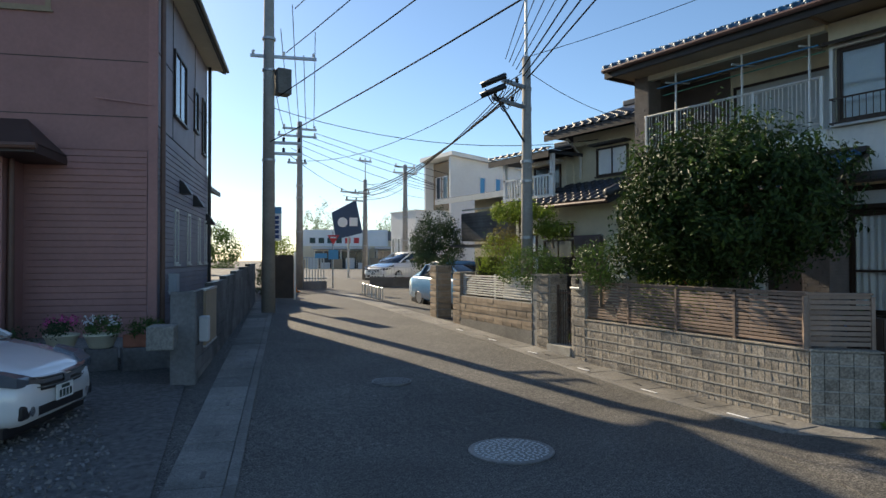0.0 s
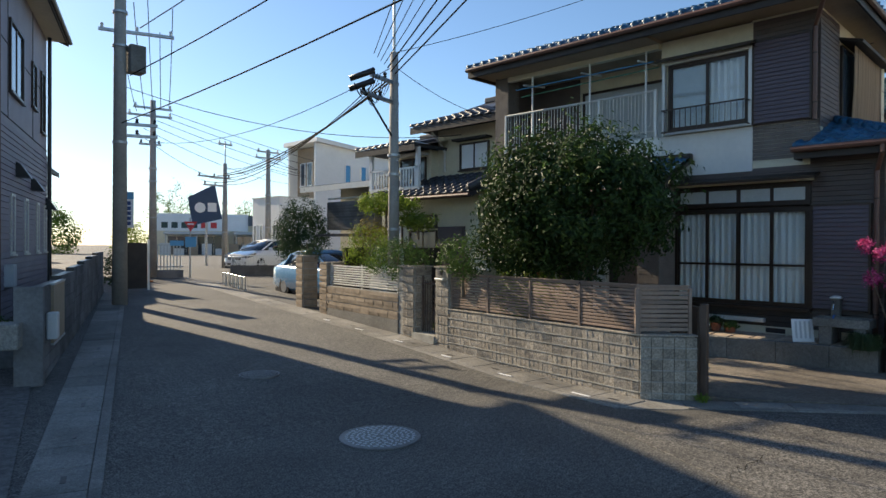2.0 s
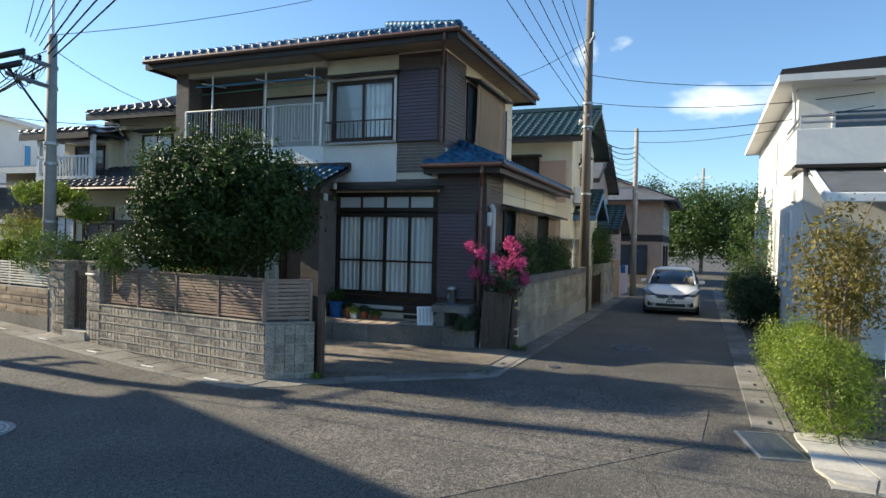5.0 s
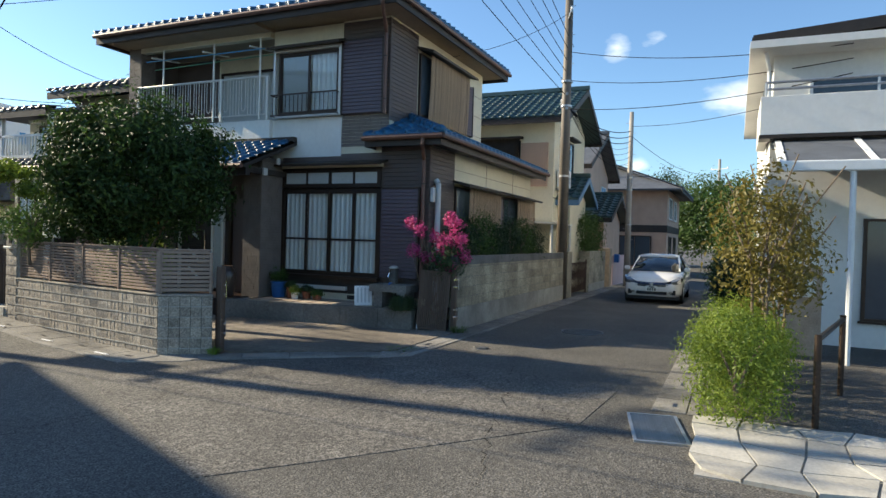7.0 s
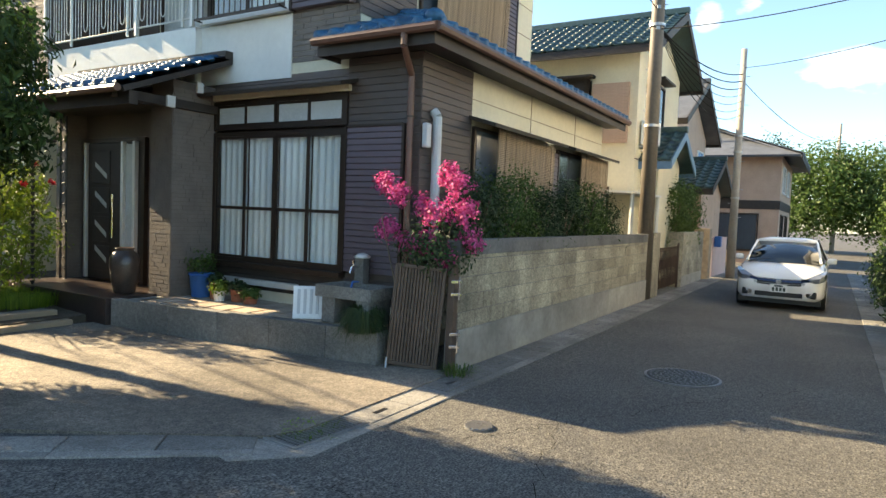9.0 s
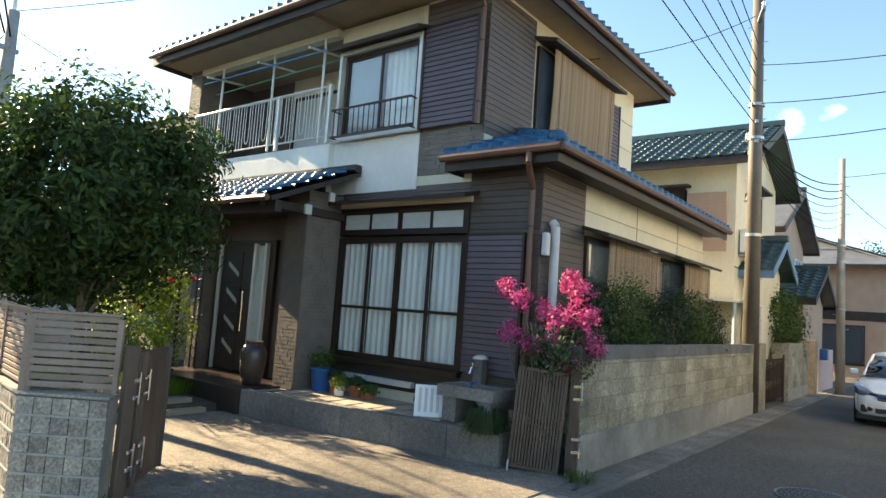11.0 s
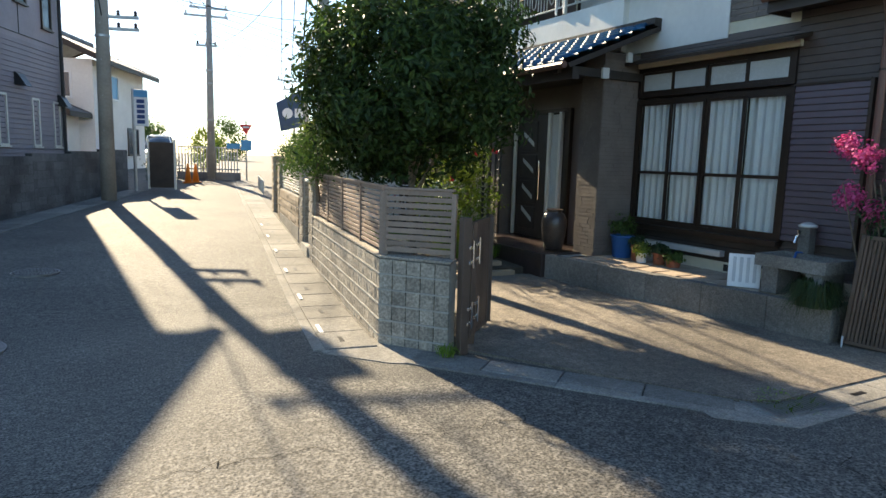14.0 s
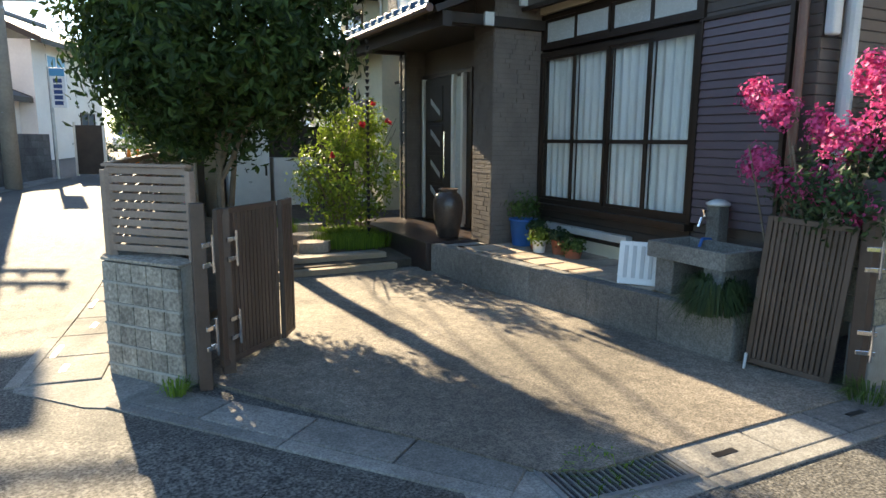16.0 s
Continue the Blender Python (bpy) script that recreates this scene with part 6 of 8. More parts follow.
part("gutter", rod(q0 + Vector((-0.06, 0, -0.06)), q1 + Vector((-0.06, 0, -0.06)), 0.05, 0.05, 8), GUTTER, lr_)

FE = frame_at((1.6, 13.0), (0, 1), (-1, 0))
he = thing("grey_house", (4, 16, 0.6), "small cream house with a dark balcony and a low roof", "house")
lpart("wall", box(0, 3.6, -6, 0, 0, 4.2), CREAM, he, FE)
bx_ = lpart("balcony", box(0.2, 2.9, 0.0, 1.1, 2.6, 3.6), BLOCK_DARK, he, FE, "dark grey slatted balcony box")
me = mesh_of(box(0.2, 2.9, 1.1, 1.12, 0.0, 0.07), BLOCK_DARK)
for i in range(10):
    o = new("slat", me)
    o.parent = bx_
    o.matrix_basis = Matrix.Translation(-base_of(bx_)) @ FE @ Matrix.Translation((0, 0, 2.62 + i * 0.098))
lpart("balcony_rail", rod((0.2, 1.06, 3.72), (2.9, 1.06, 3.72), 0.03, 0.03, 8), PALEMETAL, he, FE)
wall_window(he, FE, 0.6, 2.2, 3.2, 4.0, BRONZE, DARKPANE, 2)
lpart("carport_roof", box(-0.6, 2.0, 0.3, 2.2, 2.35, 2.43), CARDARK, he, FE)
lpart("carport_post", rod((-0.5, 2.1, 0.3), (-0.5, 2.1, 2.35), 0.04, 0.04, 8), CARDARK, he, FE)
gable_roof("grey_house_roof", "low dark roof with a deep eave beyond the cream house", FE, -0.4, 4.2, -6.5, 1.4, 4.2, 0.15, TILE_DARK, fascia=PALEMETAL, tiles=False)

# white modern house
wc = thing("white_house", (8, 27, 0.8), "white modern house with a timber front and blue slit windows", "house")
part("wall", box(7.0, 12.5, 25.4, 28.0, 0, 7.0), WHITE_B, wc)
bm = slab([(6.3, 25.1, 7.75), (6.3, 28.4, 7.75), (12.8, 28.4, 7.2), (12.8, 25.1, 7.2)], 0.22)
part("roof_edge", bm, WHITE_B, wc, "thin white monopitch roof")
bm = bmesh.new()
for y in (25.4, 27.86):
    vs_ = [bm.verts.new(p) for p in ((7.0, y, 7.0), (12.5, y, 7.0), (12.5, y, 7.02), (7.0, y, 7.5), (7.0, y + 0.14, 7.0), (12.5, y + 0.14, 7.0), (12.5, y + 0.14, 7.02), (7.0, y + 0.14, 7.5))]
    for f in ((0, 1, 2, 3), (7, 6, 5, 4), (0, 4, 5, 1), (1, 5, 6, 2), (2, 6, 7, 3), (3, 7, 4, 0)):
        bm.faces.new([vs_[i] for i in f])
part("gable", bm, WHITE_B, wc)
part("timber_front", box(6.94, 7.0, 25.55, 27.95, 3.6, 7.4), SOFFIT, wc, "varnished timber front")
for y in (25.4, 27.95):
    part("fin_wall", box(6.4, 6.999, y, y + 0.14, 0.5, 7.5), WHITE_B, wc, "white fin wall beside the timber front")
part("annex", box(4.4, 6.95, 25.7, 28.4, 0, 4.5), WHITE_B, wc)
part("coping", box(4.34, 7.0, 25.64, 28.46, 4.5, 4.56), PALEMETAL, wc)
FW = frame_at((6.94, 25.4), (0, 1), (-1, 0))
for s_ in (0.35, 1.05, 1.75):
    wall_window(wc, FW, s_, s_ + 0.5, 5.3, 6.6, WHITEP, DARKPANE)
FW2 = frame_at((7.0, 25.4), (1, 0), (0, -1))
for s_ in (1.3, 2.4):
    wall_window(wc, FW2, s_, s_ + 0.45, 4.7, 6.5, WHITEP, SKYBLUE)
wall_window(wc, FW2, 0.5, 0.85, 3.0, 3.4, CARDARK, DARKPANE)
FW3 = frame_at((4.4, 25.7), (0, 1), (-1, 0))
FW4 = frame_at((4.4, 25.7), (1, 0), (0, -1))
for s_ in (0.3, 0.95, 1.6, 2.25):
    wall_window(wc, FW3, s_, s_ + 0.3, 1.6, 3.1, WHITEP, DARKPANE)
for s_ in (0.4, 0.9):
    wall_window(wc, FW4, s_, s_ + 0.2, 1.8, 3.0, WHITEP, DARKPANE)
part("glass_rail", box(12.5, 12.55, 22, 25.4, 5.9, 6.8), SKYBLUE, wc)

# ---- lane houses ----
hc = thing("blue_green_roof_house", (12, 2, 0), "cream house with blue-green roof tiles and salmon shutters", "house")
part("wall", box(9.7, 14.4, -1.2, 6, 0, 6.1), CREAM, hc)
FC = frame_at((9.7, 6.0), (0, -1), (-1, 0))
FCL = frame_at((9.7, -1.2), (1, 0), (0, -1))
FCR = frame_at((12.05, -1.8), (0, 1), (-1, 0))
gable_wall(hc, FCR, 0.61, 7.7, -2.34, 2.34, 6.1, 0.5, CREAM)
gable_roof("blue_green_roof", "gabled roof of blue-green tiles with blue barge boards", FCR, 0.0, 8.3, -2.95, 2.95, 5.98, 0.5, TILE_GREEN, fascia=DARKWOOD)
wall_window(hc, FC, 4.2, 6.0, 3.9, 5.3, BRONZE, DARKPANE, 2, DARKWOOD)
sl = lpart("shutter_case", box(6.05, 7.0, 0.0, 0.1, 3.7, 5.2), PINKISH, hc, FC, "salmon slatted shutter case")
me = mesh_of(box(0.02, 0.93, 0.1, 0.115, 0.01, 0.07), PINKISH)
for i in range(17):
    o = new("slat", me)
    o.parent = sl
    o.matrix_basis = Matrix.Translation(-base_of(sl)) @ FC @ Matrix.Translation((6.05, 0, 3.72 + i * 0.086))
wall_window(hc, FCL, 1.6, 2.7, 4.2, 5.5, BRONZE, DARKPANE, 2, DARKWOOD)
wall_window(hc, FCL, 3.2, 4.2, 1.2, 2.6, BRONZE, DARKPANE, 2)
wall_window(hc, FC, 3.6, 6.6, 1.0, 2.6, BRONZE, CURTAIN, 3)
lpart("panel_joint", box(0, 4.7, 0.0, 0.01, 3.3, 3.33), BROWN, hc, FCL)
cloth = thing("shade_cloth", (9.5, 1.0, 4.6), "dark brown shade cloth stretched before an upper window", "cloth")
bm = bmesh.new()
rows_ = [[bm.verts.new((4.0 + 2.0 * i / 10, 0.1 + 0.34 * j / 6 + 0.03 * math.sin(i * 1.3 + j), 5.35 - 1.75 * j / 6)) for i in range(11)] for j in range(7)]
for j in range(6):
    for i in range(10):
        bm.faces.new((rows_[j][i], rows_[j][i + 1], rows_[j + 1][i + 1], rows_[j + 1][i]))
bmesh.ops.solidify(bm, geom=bm.faces[:], thickness=0.006)
lpart("cloth", bm, FABRIC, cloth, FC, smooth=True)
lpart("rail", box(3.9, 6.1, 0.02, 0.14, 5.35, 5.43, bevel=0.01), DARKWOOD, cloth, FC)
ac = thing("air_conditioner", (10.3, -1.5, 3.7), "white outdoor air conditioner on a wall bracket", "air conditioner")
part("case", box(10.0, 10.75, -1.56, -1.24, 3.7, 4.3, bevel=0.02), WHITEP, ac)
part("fan_grille", lathe([(0.22, 0), (0.22, 0.012), (0.06, 0.014)], (0, 0, 0), 20), GREYP, ac)
bpy.data.objects[ac.children[-1].name].matrix_basis = Matrix.Translation(Vector((10.28, -1.575, 4.0)) - base_of(ac)) @ Matrix.Rotation(radians(90), 4, "X") @ Matrix.Translation(base_of(ac))
part("bracket", box(10.05, 10.7, -1.5, -1.2, 3.62, 3.68), STEEL, ac)
po = thing("gabled_porch", (11.6, -1.5, 0), "small cream gabled porch of the blue-green roofed house", "porch")
part("wall", box(10.5, 13.0, -1.62, -1.21, 0, 3.35), CREAM, po)
FP = frame_at((11.75, -1.75), (0, 1), (-1, 0))
gable_wall(po, FP, 0.13, 0.9, -1.25, 1.25, 3.35, 0.55, CREAM)
gable_roof("porch_gable_roof", "blue-green tiled porch gable with pale blue barge boards", FP, -0.25, 1.0, -1.65, 1.65, 3.28, 0.55, TILE_GREEN, fascia=mat("blue_barge_board", (0.1, 0.2, 0.32), 0.5))
cp_ = thing("carport", (9.3, -0.6, 0), "low pale carport roof on posts behind the lane wall", "carport")
part("roof", slab([(8.1, -1.75, 2.42), (10.4, -1.75, 2.42), (10.4, 1.6, 2.56), (8.1, 1.6, 2.56)], 0.05), PALEMETAL, cp_)
for x, y in ((8.2, -1.6), (10.3, -1.68)):
    part("post", rod((x, y, 0), (x, y, 2.42), 0.05, 0.05, 8), PALEMETAL, cp_)
gl = thing("garage_wall", (9.0, 0.8, 0), "pale yellow shed wall below the carport", "shed")
part("wall", box(8.0, 9.6, 0.6, 0.75, 0, 2.3), CREAM, gl)

hd = thing("salmon_house", (18.5, 2, 0), "salmon sided house with grey-green tiled gables", "house")
part("wall", box(16.0, 22.0, -0.8, 6, 0, 5.2), PINKISH, hd)
FD = frame_at((19.0, -1.3), (0, 1), (-1, 0))
gable_wall(hd, FD, 0.51, 7.0, -3.0, 3.0, 5.2, 0.5, PINKISH)
gable_roof("salmon_house_roof", "gabled grey tile roof with dark barge boards on the salmon house", FD, 0.0, 7.5, -3.6, 3.6, 5.15, 0.5, SLATE, tiles=False)
FDL = frame_at((16.0, -0.8), (1, 0), (0, -1))
wall_window(hd, FDL, 4.2, 5.4, 3.4, 4.6, WHITEP, SKYBLUE, 2)
wall_window(hd, FDL, 2.2, 3.4, 1.0, 2.2, BRONZE, DARKPANE, 2)
part("porch_wall", box(16.4, 20.6, -1.7, -0.81, 0, 2.9), PINKISH, hd)
FD2 = frame_at((18.5, -2.1), (0, 1), (-1, 0))
gable_wall(hd, FD2, 0.41, 1.25, -2.1, 2.1, 2.9, 0.45, PINKISH)
gable_roof("salmon_porch_roof", "small grey-green tiled gable over the salmon house front room", FD2, 0.0, 1.3, -2.5, 2.5, 2.9, 0.45, TILE_GREEN)

hf = thing("far_house", (30, 2, 0), "far salmon-pink house with a grey slate hip roof", "house")
part("wall", box(26, 34, -3.4, 6, 0, 4.9), PINKISH, hf)
FH = frame_at((26, -3.4), (1, 0), (0, -1))
part("dark_band", box(25.97, 34.03, -3.43, 6, 2.5, 2.9), DARKWOOD, hf)
wall_window(hf, frame_at((26, 6), (0, -1), (-1, 0)), 4.5, 7.0, 3.3, 4.5, WHITEP, DARKPANE, 2)
wall_window(hf, frame_at((26, 6), (0, -1), (-1, 0)), 6.8, 8.6, 0.6, 2.3, BRONZE, DARKPANE, 2)
for s in (1.0, 4.0):
    wall_window(hf, FH, s, s + 1.6, 3.3, 4.5, WHITEP, DARKPANE, 2)
    wall_window(hf, FH, s, s + 1.6, 0.7, 2.3, BRONZE, DARKPANE, 2)
gable_roof("far_house_roof", "grey slate hip roof of the far house", FH, -0.8, 8.8, -10.2, 0.8, 4.9, 0.42, SLATE, hip=True)

# white house across the lane
hr = thing("white_balcony_house", (8, -10, 0), "white two-storey house with a balcony and a sloping canopy", "house")
part("wall", box(2.2, 15.5, -16, -7.5, 0, 4.05), WHITE, hr, "white rendered ground floor")
part("wall", box(4.1, 15.5, -16, -7.6, 4.05, 6.05), WHITE, hr, "white rendered upper floor")
FR = frame_at((2.2, -7.5), (1, 0), (0, 1))
for s_, w, a, b in ((1.6, 0.5, 1.5, 3.1), (2.5, 0.5, 1.5, 3.1), (4.6, 0.5, 1.5, 3.1), (8.0, 1.2, 1.2, 2.4)):
    wall_window(hr, FR, s_, s_ + w, a, b, WHITEP, DARKPANE)
wall_window(hr, FR, 1.0, 1.2, 3.3, 3.55, GREYP, CARDARK)
FRF = frame_at((4.1, -7.6), (0, -1), (-1, 0))
wall_window(hr, FRF, 0.7, 3.6, 4.5, 5.5, WHITEP, DARKPANE, 2)
wall_window(hr, frame_at((2.2, -7.5), (0, -1), (-1, 0)), 1.6, 3.4, 0.5, 2.4, BRONZE, DARKPANE, 2)
part("balcony_parapet", box(1.75, 1.9, -13, -7.3, 3.95, 4.68, bevel=0.01), WHITE, hr, "white rendered balcony parapet")
part("balcony_parapet", box(1.9, 4.1, -7.48, -7.3, 3.95, 4.68, bevel=0.01), WHITE, hr)
part("balcony_floor", box(1.9, 4.1, -13, -7.48, 4.06, 4.15), CONCRETE, hr)
part("drip_edge", box(1.74, 2.2, -13, -7.29, 3.88, 3.95), BRONZE, hr, "dark drip edge below the parapet")
for z in (4.82, 4.95):
    part("balcony_rail", tube([Vector((4.1, -7.39, z)), Vector((1.82, -7.39, z)), Vector((1.82, -13, z))], 0.025, 8), STEEL, hr)
for p in ((1.82, -7.39), (3.0, -7.39), (1.82, -9.2), (1.82, -11)):
    part("rail_post", rod((*p, 4.68), (*p, 4.95), 0.022, 0.022, 8), STEEL, hr)
part("downpipe", tube([Vector((3.6, -7.42, 6.0)), Vector((3.95, -7.5, 5.7)), Vector((4.02, -7.54, 4.2))], 0.04, 8), WHITEP, hr)
part("roof", slab([(3.3, -16, 6.2), (16, -16, 6.2), (16, -7.1, 6.2), (3.3, -7.1, 6.2)], 0.16), WHITE, hr)
gable_roof("white_house_roof", "dark tiled low roof of the white balcony house", frame_at((3.3, -11.5), (1, 0), (0, 1)), 0.05, 12.6, -4.6, 4.35, 6.3, 0.07, TILE_DARK, tiles=False)
can = thing("sloping_canopy", (0.9, -9.5, 3.4), "dark glazed sloping canopy in a white frame below the balcony", "canopy")
part("sheet", slab([(-0.1, -13, 3.2), (1.95, -13, 3.86), (1.95, -7.52, 3.86), (-0.1, -7.68, 3.2)], 0.03), SLATE, can, "grey translucent canopy sheet")
for y in (-7.62, -8.9, -10.2, -11.5, -12.8):
    part("rafter", slab([(-0.15, y - 0.05, 3.2), (-0.15, y + 0.05, 3.2), (2.0, y + 0.05, 3.9), (2.0, y - 0.05, 3.9)], 0.16 if y > -8 else 0.07), WHITEP, can)
part("gutter", box(-0.2, -0.08, -13, -7.56, 3.05, 3.22, bevel=0.02), WHITEP, can)
for y in (-8.6, -12.5):
    part("post", rod((-0.1, y, 0), (-0.1, y, 3.1), 0.045, 0.045, 8), WHITEP, can)
pst = thing("gate_post", (0.7, -8.0, 0), "tan stone gate post with a letter box", "pillar")
part("post", box(0.5, 0.9, -8.3, -7.75, 0, 1.5, bevel=0.015), SANDSTONE, pst)
part("letter_box", box(0.42, 0.5, -8.2, -7.85, 1.0, 1.3, bevel=0.01), PALEMETAL, pst)

# ---- trees, hedges, flowers ----
tree = thing("garden_tree", (-4.1, 2.3, 0.8), "dense round evergreen tree with dark glossy leaves behind the wall", "tree")
bm = bmesh.new()
limbs(bm, (-4.0, 2.0, 0.1), (-4.08, 2.2, 1.75), 0.05, 3, 4, 1)
limbs(bm, (-3.95, 2.05, 0.1), (-3.8, 2.75, 1.9), 0.04, 8, 3, 1)
part("trunk", bm, TRUNK, tree)
crown("crown", tree, (-4.05, 2.4, 2.75), (1.25, 1.75, 1.2), 620, 46, 0.115, 0.1, LEAF_DARK, 21, "dark glossy crown", 0.42, 0.5)
crown("shoot", tree, (-4.1, 2.4, 2.95), (1.3, 1.7, 1.28), 150, 14, 0.075, 0.085, LEAF_MID, 22, "paler young shoots", 0.4, 0.92, 0.1)
crown("shoot", tree, (-4.15, 3.55, 2.2), (0.75, 0.75, 0.72), 130, 30, 0.09, 0.09, LEAF_DARK, 23, "", 0.42, 0.6, -1)


def bush(name, at, radii, clumps, per, leaf, seed, label, cat="shrub", size=0.06, cr=0.08, stem=True, shell=0.5, group=""):
    t = thing(name, (at[0], at[1], at[2] - radii[2]), label, cat, group)
    if stem:
        part("stem", limbs(bmesh.new(), (at[0], at[1], at[2] - radii[2] - 0.3), (at[0], at[1], at[2] - radii[2] * 0.2), 0.035, seed, 3, 1), TRUNK, t)
    crown("foliage", t, at, radii, clumps, per, cr, size, leaf, seed, "", 0.45, shell)
    return t


bush("gate_shrub", (-4.55, 4.45, 1.85), (0.4, 0.45, 0.42), 60, 34, LEAF_MID, 31, "green shrub beside the gate pillar")
bush("wall_shrub", (-4.0, 6.9, 1.75), (0.45, 0.9, 0.4), 90, 34, LEAF_MID, 32, "bright shrub behind the tan wall")
bush("wall_shrub", (-3.4, 8.6, 2.0), (0.5, 0.8, 0.5), 90, 34, LEAF_BRIGHT, 33, "yellow-green shrub behind the louvre fence")
bush("wall_shrub", (-2.9, 9.2, 2.2), (0.5, 0.6, 0.6), 70, 30, LEAF_BRONZE, 34, "bronze-leaved shrub behind the louvre fence")
bush("clipped_pine", (-2.2, 9.4, 3.15), (0.8, 0.85, 0.24), 90, 36, LEAF_BRIGHT, 35, "clipped yellow-green garden pine with a flat top", "tree", 0.09, 0.07)
bush("clipped_pine", (-1.6, 8.8, 2.7), (0.5, 0.5, 0.18), 50, 30, LEAF_BRIGHT, 36, "lower flat pad of the clipped garden pine", "tree", 0.09, 0.07)
bush("conical_tree", (-0.3, 16.3, 2.35), (0.95, 0.95, 1.35), 300, 44, LEAF_DEEP, 37, "dark conical evergreen beside the parking space", "tree", 0.08, 0.1)
bush("clipped_shrub", (-3.1, 11.6, 1.85), (0.3, 0.4, 0.2), 40, 26, LEAF_DEEP, 38, "small clipped shrub on the tan pillar")
myr = thing("flowering_shrub", (-0.55, -1.75, 0.0), "crape myrtle shrub with bright magenta flower heads", "shrub")
bm = bmesh.new()
for k, e in enumerate(((-0.5, -2.0, 1.7), (-0.65, -1.5, 1.7), (-0.3, -1.75, 1.9), (-0.6, -1.1, 1.7), (-0.45, -1.3, 1.9))):
    limbs(bm, (-0.45, -1.7, 0.05), e, 0.012, 40 + k, 2, 0)
part("stem", bm, TRUNK, myr)
crown("foliage", myr, (-0.4, -1.75, 1.35), (0.4, 0.45, 0.38), 90, 26, 0.07, 0.055, LEAF_DEEP, 51, "", 0.5, 0.4)
for k, (x, y, z, r) in enumerate(((-0.42, -2.0, 2.05, 0.17), (-0.5, -1.8, 1.75, 0.18), (-0.4, -1.55, 1.8, 0.16), (-0.5, -1.25, 1.95, 0.12), (-0.45, -1.02, 2.1, 0.1), (-0.5, -1.15, 1.55, 0.14), (-0.55, -1.7, 1.45, 0.16), (-0.35, -2.15, 1.5, 0.14), (-0.45, -1.95, 1.25, 0.12), (-0.5, -1.4, 1.4, 0.12), (-0.38, -1.85, 2.2, 0.1), (-0.4, -2.1, 1.8, 0.14))):
    crown("flower_head", myr, (x, y, z), (r, r, r * 1.1), 24, 16, 0.03, 0.036, PINKFLOWER, 60 + k, "magenta flower head", 0.9, 0.3)
for k in range(6):
    x = 0.75 + k * 1.05
    bush("lane_shrub", (x, -1.62, 1.62 + 0.12 * math.sin(k * 2.1)), (0.6, 0.32, 0.62 + 0.16 * (k % 2)), 110, 36, LEAF_MID if k % 3 == 1 else LEAF_DEEP, 70 + k, "dark green shrub growing behind the lane wall", size=0.06, cr=0.09, group="lane shrubs")
for k, x in enumerate((12.4, 13.6)):
    bush("lane_shrub", (x, -1.75, 2.0), (0.85, 0.4, 0.95), 110, 34, LEAF_MID, 80 + k, "green shrub behind the further lane wall", size=0.09, cr=0.11, group="lane shrubs")
for k in range(5):
    x = -4.5 + k * 0.85
    bush("hedge_shrub", (x, -7.0 - 0.1 * (k % 2), 0.5 + 0.05 * math.sin(k * 1.7)), (0.66, 0.55, 0.58), 150, 44, LEAF_BRIGHT, 90 + k, "bright yellow-green shrub at the lane edge", size=0.045, cr=0.075, group="roadside hedge")
for k, (x, y, h) in enumerate(((-3.2, -7.25, 2.7), (-2.3, -7.5, 2.3))):
    t = thing("slender_tree", (x, y, 0), "slender young tree with bronze-green leaves beside the hedge", "tree", "slender trees")
    bm = bmesh.new()
    for j in range(3):
        limbs(bm, (x + 0.05 * j, y, 0), (x + 0.12 * (j - 1), y + 0.1 * (j - 1), h * 0.62), 0.025, 100 + 9 * k + j, 3, 1)
    part("trunk", bm, TRUNK, t)
    crown("crown", t, (x, y, h * 0.72), (0.62, 0.6, h * 0.36), 110, 20, 0.09, 0.075, LEAF_BRONZE, 110 + k, "", 0.5, 0.35)
for k, (x, y, z, r, leaf) in enumerate(((9.0, -7.2, 2.1, 1.15, LEAF_MID), (6.2, -7.0, 0.8, 0.75, LEAF_DEEP), (7.6, -6.9, 1.0, 0.7, LEAF_DEEP), (12.5, -7.0, 0.7, 0.7, LEAF_MID))):
    bush("lane_tree" if r > 1 else "lane_bush", (x, y, z), (r, r * 0.8, z * 0.85), 170, 34, leaf, 120 + k, "leafy green tree before the white house" if r > 1 else "dark bush before the white house", "tree" if r > 1 else "shrub", 0.09, 0.13)
agave = thing("spiky_plant", (-0.3, -6.75, 0), "purple-brown spiky leaved plant at the lane edge", "plant")
bm = bmesh.new()
rng = random.Random(3)
for i in range(26):
    a, l = rng.uniform(0, 6.28), rng.uniform(0.35, 0.6)
    p, q = Vector((-0.3, -6.75, 0.03)), Vector((-0.3 + l * math.cos(a), -6.75 + l * math.sin(a), rng.uniform(0.15, 0.45)))
    w = Vector((-math.sin(a), math.cos(a), 0)) * 0.022
    poly([p - w, q, p + w], bm)
part("leaf_blades", bm, mat("purple_leaf", (0.09, 0.045, 0.05), 0.6), agave)
